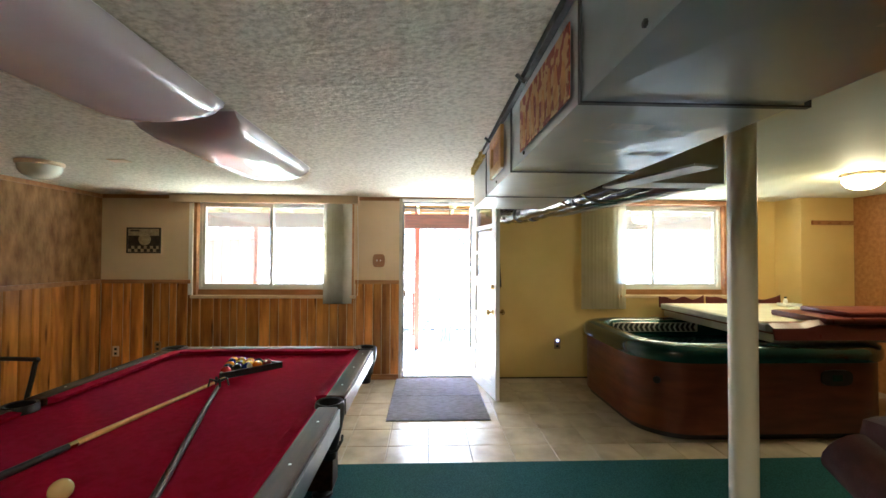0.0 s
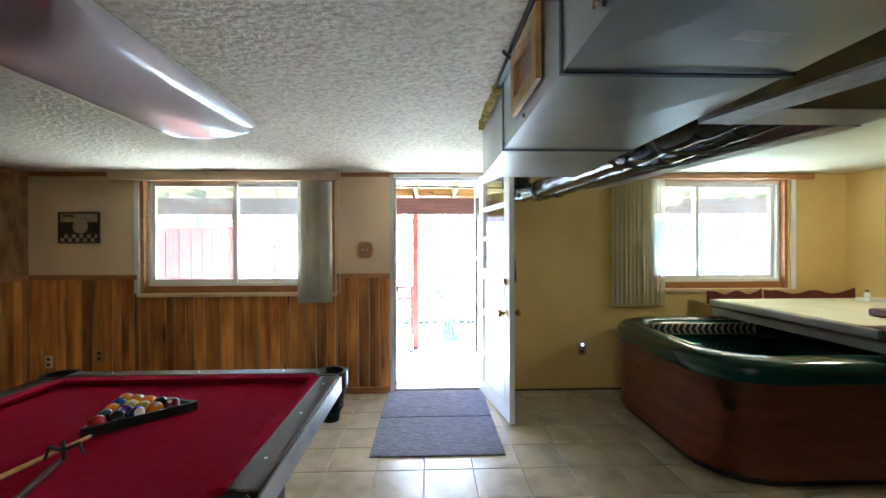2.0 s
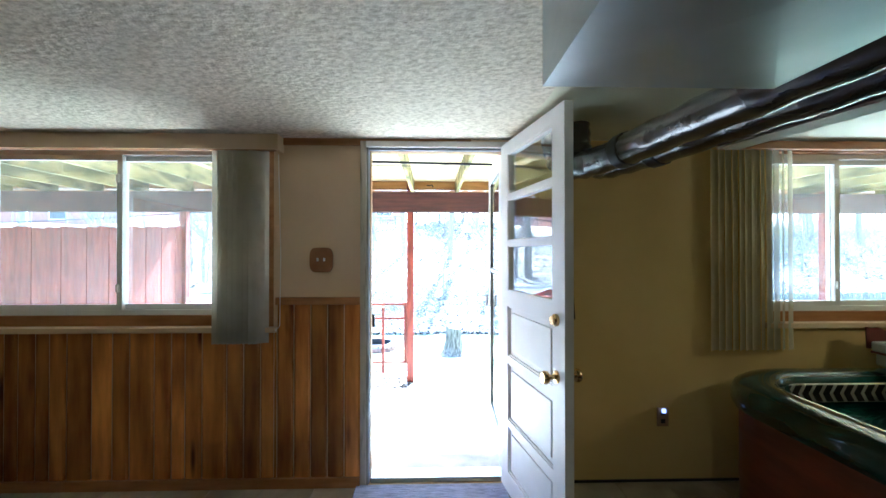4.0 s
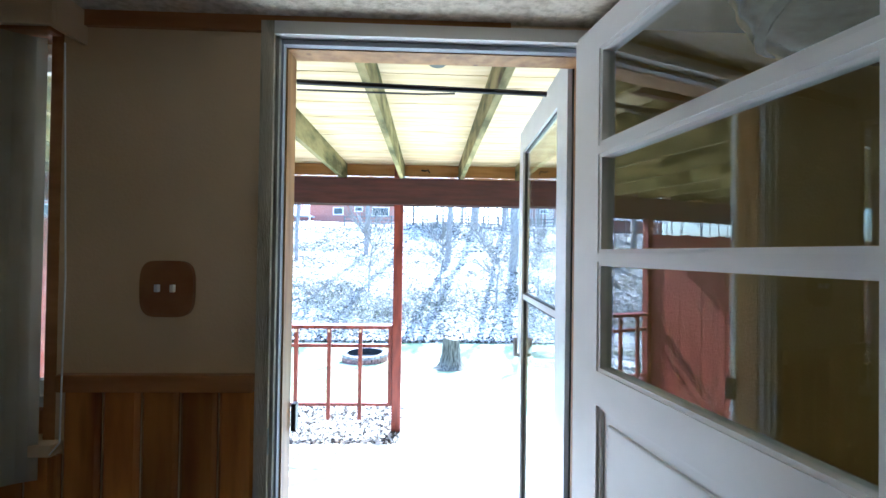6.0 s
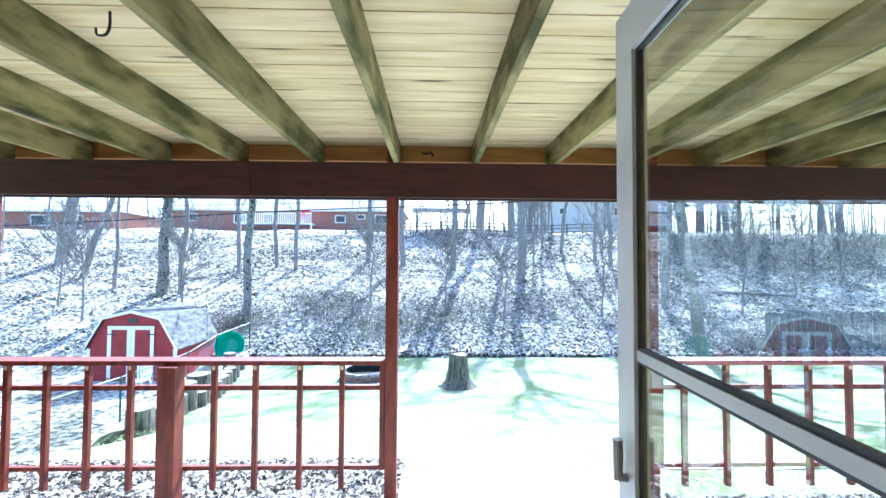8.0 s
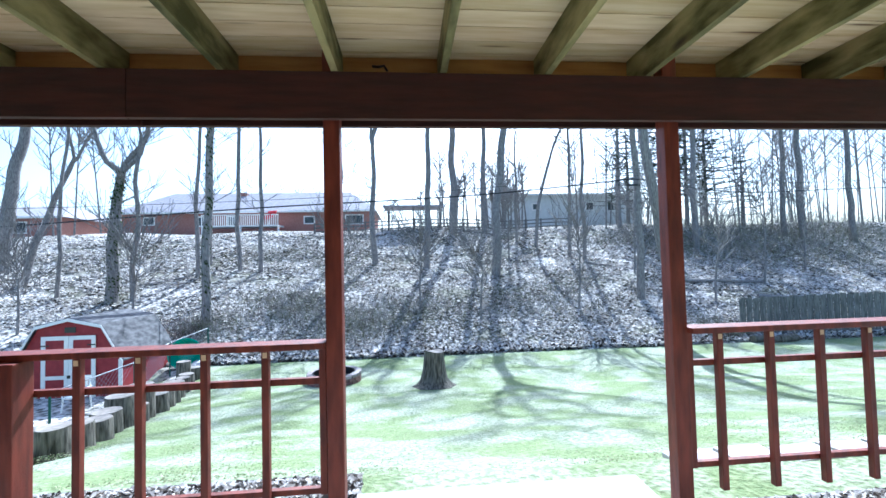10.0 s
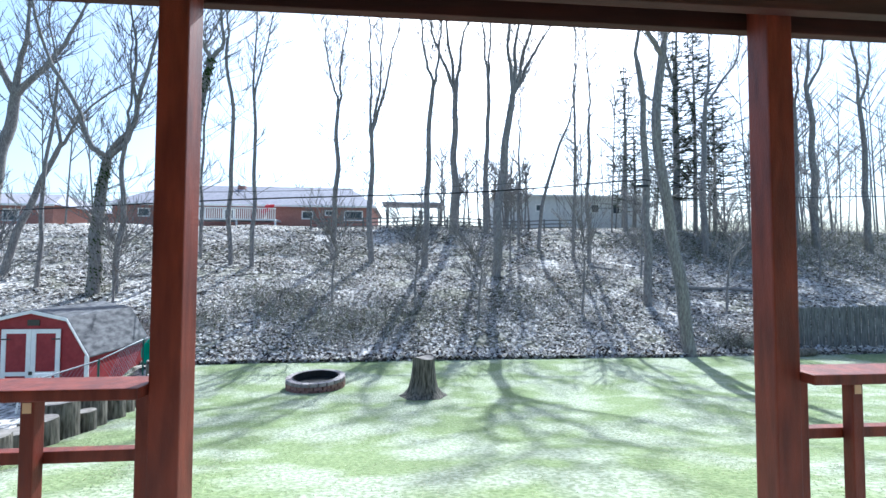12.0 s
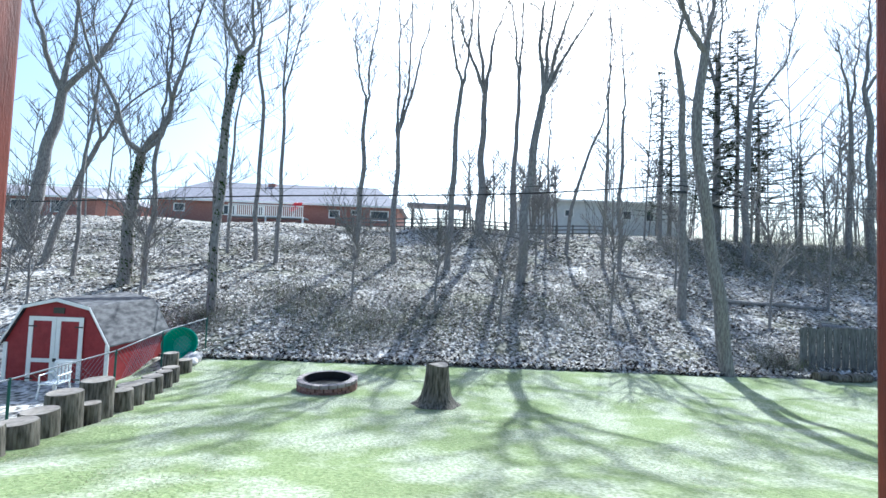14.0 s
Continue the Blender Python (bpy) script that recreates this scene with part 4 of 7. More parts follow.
cb = thing("cue_ball", "ivory cue ball on the red felt", "cue ball", (-0.702, 1.981, CZ))
part("ball", ball_mesh(R, (-0.702, 1.981, CZ + R)), M_CUEBALL, cb, smooth=True)
rack = thing("ball_rack", "black plastic triangle rack round the pool balls", "ball rack", (rc.x, rc.y, CZ))
vo = [rc + 0.196 * Vector((math.cos(tip + a), math.sin(tip + a))) for a in (0, 2 * math.pi / 3, 4 * math.pi / 3)]
for i in range(3):
    a, b = vo[i], vo[(i + 1) % 3]
    part("rack_side", slanted_beam((a.x, a.y), (b.x, b.y), 0.012, CZ + 0.001, CZ + 0.035), M_BLACK, rack)


def cue(label, a, b, mats, radii, cuts):
    c = thing("cue", label, "pool cue", (*a, CZ))
    va, vb = Vector((a[0], a[1], CZ + radii[0])), Vector((b[0], b[1], CZ + radii[-1]))
    for i, (n_, m_) in enumerate(mats):
        u, v = cuts[i], cuts[i + 1]
        ru, rv = (radii[0] + (radii[-1] - radii[0]) * t for t in (u, v))
        part(n_, tube([va.lerp(vb, u), va.lerp(vb, v)], [ru, rv], 12), m_, c, smooth=True)
    return c


M_MAPLE = mat("pale_maple", (0.62, 0.33, 0.09), (0.74, 0.43, 0.14), 0.3, scale=6, stretch=(1, 6, 1))
M_BLUECHALK = mat("blue_tip", (0.05, 0.12, 0.3), None, 0.9)
cue("pale maple pool cue with a dark butt on the felt", (-0.797, 3.10), (-1.031, 1.70), (("tip", M_BLUECHALK), ("shaft", M_MAPLE), ("collar", M_BRASS), ("butt", M_LEATHER)), (0.0065, 0.0145), (0, 0.008, 0.565, 0.585, 1.0))
br = cue("dark bridge stick with a black crossed head on the felt", (-0.755, 2.93), (-0.356, 1.685), (("shaft", M_DARKWOOD), ("butt", M_LEATHER)), (0.009, 0.013), (0, 0.7, 1.0))
bx, by = -0.76, 2.945
for dx, dy in ((0.035, 0.014), (-0.035, -0.010), (0.014, -0.016), (-0.02, 0.02)):
    part("bridge_prong", tube([(bx, by, CZ + 0.03), (bx + dx, by + dy, CZ + 0.045), (bx + dx * 1.25, by + dy * 1.25, CZ + 0.008)], [0.007, 0.006, 0.004], 8), M_BLACK, br, "black bridge head prong", smooth=True)

# ---- hot tub ----
HX0, HX1, HY0, HY1, HZ = 1.98, 4.12, 3.93, 5.52, 0.74


def round_rect(x0, x1, y0, y1, r, n=10):
    pts = []
    for cx, cy, a0 in ((x1 - r, y1 - r, 0), (x0 + r, y1 - r, 90), (x0 + r, y0 + r, 180), (x1 - r, y0 + r, 270)):
        for k in range(n + 1):
            a = radians(a0 + 90 * k / n)
            pts.append((cx + r * math.cos(a), cy + r * math.sin(a)))
    return pts


def loft(sections):
    """A wall through equal-length outlines, each with its height."""
    bm = bmesh.new()
    rings = [[bm.verts.new((x, y, z)) for x, y in pts] for pts, z in sections]
    n = len(rings[0])
    for a, b in zip(rings, rings[1:]):
        for k in range(n):
            bm.faces.new((a[k], a[(k + 1) % n], b[(k + 1) % n], b[k]))
    return bm, rings


tub = thing("hot_tub", "half-uncovered hot tub with red-brown cabinet and dark green rim", "hot tub", ((HX0 + HX1) / 2, (HY0 + HY1) / 2, 0))
rr_ = lambda d, r: round_rect(HX0 + d, HX1 - d, HY0 + d, HY1 - d, r)
bm, rings = loft([(rr_(0.02, 0.40), 0.05), (rr_(0.02, 0.40), 0.615)])
bm.faces.new(rings[0])
part("cabinet", bm, M_TUBRED, tub, "red-brown wood-look cabinet", smooth=True)
bm, rings = loft([(rr_(0.05, 0.37), 0.002), (rr_(0.05, 0.37), 0.05)])
bm.faces.new(rings[0])
part("plinth", bm, M_BLACK, tub, "black base strip", smooth=True)
secs = [(rr_(0.03, 0.40), 0.60), (rr_(-0.005, 0.42), 0.605), (rr_(-0.015, 0.43), 0.63), (rr_(-0.015, 0.43), 0.68), (rr_(0.0, 0.42), 0.715), (rr_(0.03, 0.40), 0.735), (rr_(0.07, 0.37), 0.742), (rr_(0.13, 0.34), 0.74), (rr_(0.16, 0.32), 0.725), (rr_(0.18, 0.31), 0.70), (rr_(0.20, 0.30), 0.56), (rr_(0.36, 0.24), 0.50), (rr_(0.42, 0.22), 0.20)]
bm, rings = loft(secs)
bm.faces.new(rings[-1])
part("shell", bm, M_TUBGREEN, tub, "dark green acrylic rim and basin", smooth=True)
M_STEEL = mat("polished_trim", (0.6, 0.6, 0.58), None, 0.12, 1.0)
bm = tube([(x, y, 0.727) for x, y in rr_(0.158, 0.32)] + [(*rr_(0.158, 0.32)[0], 0.727)], 0.005, 6)
part("inner_bead", bm, M_STEEL, tub, "shiny inner bead", smooth=True)
M_PILLOW = mat("pillow_grey", (0.50, 0.48, 0.38), (0.60, 0.58, 0.46), 0.5, scale=20)
pill = part("pillow_strip", box(2.21, 3.3, HY1 - 0.215, HY1 - 0.19, 0.60, 0.70, bevel=0.008), M_PILLOW, tub, "pale zigzag-patterned back rest")
for i in range(18):
    x = 2.23 + i * 0.058
    bm = bmesh.new()
    for s in (-1, 1):
        vs = [(x, 0.652), (x + 0.034, 0.652), (x + 0.058, 0.652 + s * 0.044), (x + 0.024, 0.652 + s * 0.044)]
        lo = [bm.verts.new((p, HY1 - 0.2185, q)) for p, q in vs]
        hi = [bm.verts.new((p, HY1 - 0.2135, q)) for p, q in vs]
        for j in range(4):
            bm.faces.new((lo[j], lo[(j + 1) % 4], hi[(j + 1) % 4], hi[j]))
        bm.faces.new(lo)
        bm.faces.new(hi)
    part("chevron", bm, M_BLACK, pill)
pt = part("port", lathe([(0.028, 0), (0.028, 0.012), (0.018, 0.016)], 16), M_BLACK, tub, "round black port", smooth=True)
pt.matrix_basis = pose(2.122, 4.052, 0.45, 90, 0, -42)
pt.matrix_parent_inverse = Matrix.Translation((-(HX0 + HX1) / 2, -(HY0 + HY1) / 2, 0))
cp = part("control_panel", extrude_outline([(3.50 + 0.125 * math.copysign(abs(math.cos(a)) ** 0.6, math.cos(a)), 0.485 + 0.062 * math.copysign(abs(math.sin(a)) ** 0.6, math.sin(a))) for a in (2 * math.pi * k / 28 for k in range(28))], "y", HY0 + 0.004, HY0 + 0.022), M_BLACK, tub, "black oval control panel")
part("control_display", box(3.46, 3.54, HY0, HY0 + 0.005, 0.46, 0.51, bevel=0.002), M_TUBGREEN, cp, "small green display")
for i in range(8):
    a = i / 8
    jet = part("jet", lathe([(0.03, 0), (0.03, 0.006), (0.012, 0.008)], 14), M_STEEL, tub, "steel water jet", smooth=True)
    jet.matrix_parent_inverse = Matrix.Translation((-(HX0 + HX1) / 2, -(HY0 + HY1) / 2, 0))
    jet.matrix_basis = pose(2.35 + 0.2 * i, HY1 - 0.395, 0.38, 90, 0, 0)

M_VINYLRED = mat("maroon_vinyl", (0.10, 0.016, 0.014), (0.15, 0.03, 0.022), 0.32, scale=6, bump=0.25, bscale=18)
M_FOAMCREAM = mat("cream_liner", (0.62, 0.58, 0.42), (0.72, 0.68, 0.52), 0.5, scale=4)
M_GREYLINER = mat("grey_liner", (0.40, 0.38, 0.36), (0.52, 0.50, 0.47), 0.5, scale=6)
cover = thing("tub_cover", "folded maroon vinyl hot tub cover with its cream liner upwards", "hot tub cover", (3.7, 4.7, 0.75))
CX0, CX1, CY0, CY1 = 2.98, 4.42, 3.97, 5.50
part("lower_panel", box(CX0 + 0.05, CX1, CY0 + 0.02, CY1, 0.748, 0.815, bevel=0.012), M_GREYLINER, cover, "grey-lined lower panel")
part("middle_layer", box(CX0 + 0.02, CX1, CY0, CY1, 0.82, 0.835, bevel=0.004), M_VINYLRED, cover, "maroon vinyl fold")
part("upper_panel", box(CX0, CX1 - 0.02, CY0 + 0.04, CY1 - 0.02, 0.838, 0.895, bevel=0.012), M_GREYLINER, cover, "grey-edged upper panel")
part("liner", box(CX0 + 0.03, CX1 - 0.06, CY0 + 0.08, CY1 - 0.06, 0.896, 0.900), M_FOAMCREAM, cover, "cream liner sheet")
for x0, x1, y in ((CX0 - 0.01, CX0 + 0.52, CY1 - 0.01), (CX0 + 0.55, CX1, CY1 - 0.01)):
    bm = bmesh.new()
    n = 16
    prev = None
    for i in range(n + 1):
        x = x0 + (x1 - x0) * i / n
        h = 0.055 + 0.018 * math.sin(i * 0.9) + (0.02 if i in (0, n) else 0)
        ring = [bm.verts.new((x, y - 0.008, 0.85)), bm.verts.new((x, y + 0.002, 0.90 + h)), bm.verts.new((x, y + 0.012, 0.90 + h)), bm.verts.new((x, y + 0.006, 0.85))]
        if prev:
            for j in range(4):
                bm.faces.new((prev[j], prev[(j + 1) % 4], ring[(j + 1) % 4], ring[j]))
        prev = ring
    part("skirt_flap", bm, M_VINYLRED, cover, "maroon vinyl flap standing up", smooth=True)
bm = bmesh.new()
prev = None
for i in range(17):
    x = CX0 + 0.02 + (CX1 - CX0) * i / 16
    h = 0.03 * math.sin(i * 0.55) * (i > 3)
    ring = [bm.verts.new(p) for p in ((x, CY0 + 0.16, 0.905 + h * 0.3), (x, CY0 + 0.03, 0.925 + h), (x, CY0 - 0.02, 0.89 + h), (x, CY0 - 0.04, 0.78), (x, CY0 - 0.025, 0.78), (x, CY0 + 0.0, 0.88 + h), (x, CY0 + 0.04, 0.905 + h), (x, CY0 + 0.15, 0.901))]
    if i < 5:
        for v in ring[:3]:
            v.co.z -= 0.02
    if prev:
        for j in range(8):
            bm.faces.new((prev[j], prev[(j + 1) % 8], ring[(j + 1) % 8], ring[j]))
    prev = ring
part("skirt", bm, M_VINYLRED, cover, "glossy maroon vinyl skirt", smooth=True)
for i_, (x0, x1, y1, z1) in enumerate(((3.42, CX1 + 0.02, CY0 + 0.50, 0.955), (3.62, CX1 + 0.04, CY0 + 0.42, 1.0))):
    bm = box(x0, x1, CY0 - 0.03 + 0.02 * i_, y1, 0.902 + 0.054 * i_, z1, bevel=0.02)
    for v in bm.verts:
        v.co.z += 0.012 * noise.noise(Vector((v.co.x * 5, v.co.y * 5, i_)))
    part("folded_skirt", bm, M_VINYLRED, cover, "folded glossy maroon vinyl", smooth=True)
jug = thing("bottle_tray", "small white plastic tray with a bottle on the tub cover", "plastic tray", (4.25, 5.2, 0.9))
part("tray", box(4.17, 4.36, 5.14, 5.26, 0.901, 0.93, bevel=0.006), M_VINYL, jug)
part("bottle", lathe([(0.022, 0.93), (0.022, 0.965), (0.012, 0.975), (0.012, 0.985)], 14, (4.22, 5.2, 0)), M_VINYL, jug, smooth=True)
part("cap", lathe([(0.013, 0.985), (0.013, 1.0)], 12, (4.22, 5.2, 0)), M_BLACK, jug)

# ---- seats at the edge of the room ----
M_SEAT = mat("dark_maroon_fabric", (0.045, 0.010, 0.010), (0.08, 0.018, 0.016), 0.8, scale=12, bump=0.4, bscale=200)
arm = thing("armchair", "dark maroon upholstered armchair with rolled arms on the green carpet", "armchair", (2.2, 2.0, 0.012))
part("seat", box(1.98, 2.72, 1.45, 2.15, 0.14, 0.45, bevel=0.05), M_SEAT, arm, smooth=True)
part("backrest", box(1.96, 2.74, 2.10, 2.34, 0.30, 0.84, bevel=0.08), M_SEAT, arm, smooth=True)
for x in (1.86, 2.76):
    a_ = part("armrest", tube([(x, 1.42, 0.58), (x, 2.0, 0.60), (x, 2.26, 0.72)], [0.10, 0.10, 0.09], 16), M_SEAT, arm, "rolled arm", smooth=True)
    part("arm_panel", box(x - 0.08, x + 0.08, 1.44, 2.22, 0.13, 0.58, bevel=0.03), M_SEAT, a_)
for x in (1.86, 2.76):
    for y in (1.5, 2.2):
        part("foot", lathe([(0.02, 0.013), (0.03, 0.13)], 12, (x, y, 0)), M_DARKWOOD, arm)
arm.location.x -= 0.06
ch = thing("tube_chair", "black steel tube armchair standing by the panelled wall", "chair", (-2.2, 3.0, 0.0))
for y in (2.72, 3.18):
    part("side_frame", tube(smooth_path([(-2.62, y, 0.86), (-2.45, y, 0.845), (-1.90, y, 0.845), (-1.865, y, 0.80), (-1.93, y, 0.45), (-1.90, y, 0.03)], 30), 0.012, 8), M_BLACK, ch, "black tube frame", smooth=True)
    part("back_leg", tube([(-2.62, y, 0.86), (-2.55, y, 0.45), (-2.60, y, 0.02)], 0.012, 8), M_BLACK, ch, smooth=True)
part("seat", box(-2.56, -1.93, 2.73, 3.17, 0.44, 0.475, bevel=0.012), M_SEAT, ch, "dark padded seat")
part("backrest", box(-2.66, -2.63, 2.73, 3.17, 0.58, 0.90, bevel=0.01), M_SEAT, ch, "dark padded back")
# ---- storm door ----
storm = tagged(new("door_2"), "white aluminium storm door with two glass lights, swung open outwards", "", "", "structure")
bm = bmesh.new()
SW, SH, ST = 0.81, 2.085, 0.035
bm_box(bm, -0.03, 0.09, 0, ST, 0.0, SH)
bm_box(bm, SW - 0.09, SW, 0, ST, 0.0, SH)
bm_box(bm, 0.09, SW - 0.09, 0, ST, 0.0, 0.16)
bm_box(bm, 0.09, SW - 0.09, 0, ST, SH - 0.115, SH)
bm_box(bm, 0.09, SW - 0.09, 0.006, ST - 0.006, 1.247, 1.270)
part("leaf_frame", bm, M_ALU, storm)
for a, b in ((0.16, 1.247), (1.270, SH - 0.115)):
    part("bead", frame_only(0.09, SW - 0.09, 0.010, ST - 0.010, a, b, 0.008), M_DUCTSEAM, storm, "grey glazing bead")
    pane = part("pane", box(0.10, SW - 0.10, 0.015, 0.019, a + 0.01, b - 0.01), M_GLASS, storm, "clear glass pane")
    pane.visible_shadow = False
for y in (-0.02, ST + 0.02):
    part("door_handle", tube([(SW - 0.045, min(y, ST / 2), 0.96), (SW - 0.045, max(y, ST / 2), 0.96), (SW - 0.045, y, 1.02), (SW - 0.045, y + 0.001, 1.05)], 0.012, 8), M_CHROME, storm, "small metal latch handle", smooth=True)
for z in (0.30, 0.98, 1.66):
    part("hinge", box(-0.062, -0.031, -0.004, 0.002, z, z + 0.09, bevel=0.002), M_ALU, storm, "white hinge plate")
for za, zb in ((0.02, 1.29), (1.40, 1.48), (1.53, 1.70), (1.73, SH)):
    part("hinge_seal", box(-0.046, -0.037, 0.006, 0.018, za, zb), M_BLACK, storm, "dark rubber hinge seal")
for xa, xb in ((-0.066, -0.046), (-0.037, -0.031)):
    part("hinge_channel", box(xa, xb, 0.004, 0.020, 0.02, SH), M_BLACK, storm, "dark metal hinge channel")
place(storm, 0.885, YW + WT + 0.035, 0.01, 87.5)
closer = thing("door_closer", "dark storm door closer rod across the head of the doorway", "door closer", (0.4, YW + WT, 2.02))
part("rod", tube([(0.0, YW + WT + 0.05, 2.01), (0.80, YW + WT + 0.07, 2.00)], 0.009, 8), M_BLACK, closer)
part("thin_rod", tube([(0.0, YW + WT + 0.05, 1.985), (0.4, YW + WT + 0.06, 1.985), (0.5, YW + WT + 0.06, 1.99)], 0.003, 6), M_BLACK, closer)
strike = thing("latch_strike", "black latch strike on the outer door jamb", "latch", (0.02, YW + WT, 0.98))
part("strike", box(0.02, 0.035, YW + 0.11, YW + 0.14, 0.94, 1.02, bevel=0.003), M_BLACK, strike)

# ---- outer wall face, patio, ground ----
structure("house_wall", box(XL - 0.2, -0.12, YW + WT, YW + WT + 0.02, 2.12, 2.6), M_REDWOOD, "dark ledger board on the house")
structure("house_wall", box(0.95, XR + 0.2, YW + WT, YW + WT + 0.02, 2.12, 2.6), M_REDWOOD, "dark ledger board on the house")
structure("house_wall", box(-0.12, 0.95, YW + WT, YW + WT + 0.02, 2.12, 2.6), M_REDWOOD, "dark ledger board on the house")
structure("house_wall", box(XL - 0.2, XR + 0.2, YW - 0.1, YW + WT, 2.42, 5.2), M_BRICK, "brick upper storey")
structure("roof", box(XL - 0.6, XR + 0.6, YB - 0.6, YW + 0.4, 5.2, 5.4), M_SHINGLE)
structure("foundation", box(XL - 0.2, XR + 0.2, YB - 0.2, YW + WT, -0.8, -0.401), M_CONCRETE)
structure("step", box(-0.15, 1.0, YW + WT, YW + WT + 0.30, -0.16, -0.02, bevel=0.01), M_CONCRETE, "concrete door step")
patio = tagged(new("patio"), "pale concrete patio slabs", "", "", "structure")
for i in range(-5, 7):
    for y0, y1 in ((YW + WT, 7.1), (7.106, 8.45)):
        part("slab", box(i * 1.22 + 0.09, i * 1.22 + 1.303, y0, y1, -0.5, -0.332, bevel=0.006), M_CONCRETE, patio)
part("slab", box(0.16, 2.05, 8.456, 9.2, -0.5, -0.336, bevel=0.006), M_CONCRETE, patio)

GP = [(5.0, -0.50), (9.0, -0.42), (9.6, -0.46), (11.0, -0.90), (14.0, -1.72), (18.4, -2.45), (21.0, -2.62), (23.6, -2.62), (26.0, -1.75), (30, -0.3), (35.1, 1.5), (40, 3.6), (43, 4.1), (50, 4.6), (70, 6.0), (120, 8), (500, 14)]
GY, GZ = [p[0] for p in GP], [p[1] for p in GP]


def ground_z(x, y):
    z = float(np.interp(y, GY, GZ))
    edge = float(np.interp(y, (12.0, 13.4, 16.1, 18.85, 22.0), (-4.4, -4.7, -5.5, -6.3, -7.3))) - 0.25
    if x < edge and 10.0 < y < 23.0:
        f = min(1.0, (edge - x) / 1.2) * min(1.0, (y - 10.0) / 3.0) * min(1.0, (23.0 - y) / 1.0)
        z = z * (1 - f) + min(z, -2.95) * f
    if y > 23.4:
        f = min(1.0, (y - 23.4) / 4)
        z += f * (0.35 * noise.noise(Vector((x * 0.13, y * 0.13, 0))) + 0.10 * noise.noise(Vector((x * 0.7, y * 0.7, 5))))
    elif y > 10:
        z += 0.04 * noise.noise(Vector((x * 0.35, y * 0.35, 2)))
    return z


def ground_sheet(x0, x1, y0, y1, nx, ny, lo=0.0):
    bm = bmesh.new()
    g_ = [[bm.verts.new((x0 + (x1 - x0) * i / nx, y0 + (y1 - y0) * j / ny, 0)) for i in range(nx + 1)] for j in range(ny + 1)]
    for row in g_:
        for v in row:
            v.co.z = ground_z(v.co.x, v.co.y) + lo
    for j in range(ny):
        for i in range(nx):
            bm.faces.new((g_[j][i], g_[j][i + 1], g_[j + 1][i + 1], g_[j + 1][i])).smooth = True
    return bm


def ground_material(name, tones, scales, bump):
    """Patchy ground: a coarse and a fine noise choose among three tones."""
    m = bpy.data.materials.new(name)
    m.use_nodes = True
    n, li = m.node_tree.nodes, m.node_tree.links
    p = n["Principled BSDF"]
    p.inputs["Roughness"].default_value = 0.95
    tc = n.new("ShaderNodeTexCoord")
    big, fine, mx = n.new("ShaderNodeTexNoise"), n.new("ShaderNodeTexNoise"), n.new("ShaderNodeMix")
    big.inputs["Scale"].default_value, fine.inputs["Scale"].default_value = scales
    fine.inputs["Detail"].default_value = 12
    big.inputs["Detail"].default_value = 5
    ra, rb = n.new("ShaderNodeValToRGB"), n.new("ShaderNodeValToRGB")
    mx.data_type = "RGBA"
    for r, (c0, c1), (p0, p1) in ((ra, tones[0], (0.35, 0.62)), (rb, tones[1], (0.42, 0.58))):
        r.color_ramp.elements[0].position, r.color_ramp.elements[1].position = p0, p1
        r.color_ramp.elements[0].color, r.color_ramp.elements[1].color = (*c0, 1), (*c1, 1)
        li.new(fine.outputs[0], r.inputs[0])
    sw = n.new("ShaderNodeMapRange")
    sw.inputs[1].default_value, sw.inputs[2].default_value = 0.42, 0.58
    li.new(tc.outputs["Object"], big.inputs[0])
    li.new(tc.outputs["Object"], fine.inputs[0])
    li.new(big.outputs[0], sw.inputs[0])
    li.new(sw.outputs[0], mx.inputs[0])
    li.new(ra.outputs[0], mx.inputs[6])
    li.new(rb.outputs[0], mx.inputs[7])
    li.new(mx.outputs[2], p.inputs["Base Color"])
    bu = n.new("ShaderNodeBump")
    bu.inputs["Strength"].default_value, bu.inputs["Distance"].default_value = bump, 0.05
    li.new(fine.outputs[0], bu.inputs["Height"])
    li.new(bu.outputs[0], p.inputs["Normal"])
    return m


M_LAWN = ground_material("lawn_ground", (((0.125, 0.17, 0.06), (0.225, 0.27, 0.12)), ((0.23, 0.26, 0.155), (0.39, 0.41, 0.30))), (0.9, 18), 1.0)
M_LITTER = ground_material("leaf_litter_ground", (((0.025, 0.02, 0.016), (0.74, 0.69, 0.64)), ((0.03, 0.032, 0.016), (0.30, 0.28, 0.22))), (0.35, 5.5), 1.0)
M_MULCH = ground_material("mulch_bed", (((0.03, 0.025, 0.03), (0.35, 0.33, 0.34)), ((0.05, 0.04, 0.045), (0.5, 0.48, 0.48))), (3, 30), 1.0)
ground = structure("ground", ground_sheet(-70, 70, 5.78, 23.5, 140, 60), M_LAWN, "sloping lawn, sun-bleached in places")
hill = structure("ground", ground_sheet(-110, 110, 23.5, 62, 220, 90), M_LITTER, "wooded bank covered in pale leaf litter")
bm = ground_sheet(-26, -4, 12.2, 23.45, 88, 46, 0.012)
bmesh.ops.delete(bm, geom=[f for f in bm.faces if f.calc_center_median().x > float(np.interp(f.calc_center_median().y, (12.0, 13.4, 16.1, 18.85, 22.0), (-4.4, -4.7, -5.5, -6.3, -7.3))) - 0.25], context="FACES")
structure("ground", bm, M_LITTER, "leaf-strewn bare ground of the shed yard")
structure("ground", ground_sheet(-600, 600, 62, 500, 60, 20), M_LITTER, "far ground")
structure("ground", box(-70, 70, -60, YB - 0.21, -0.9, -0.5), M_LAWN, "ground behind the house")
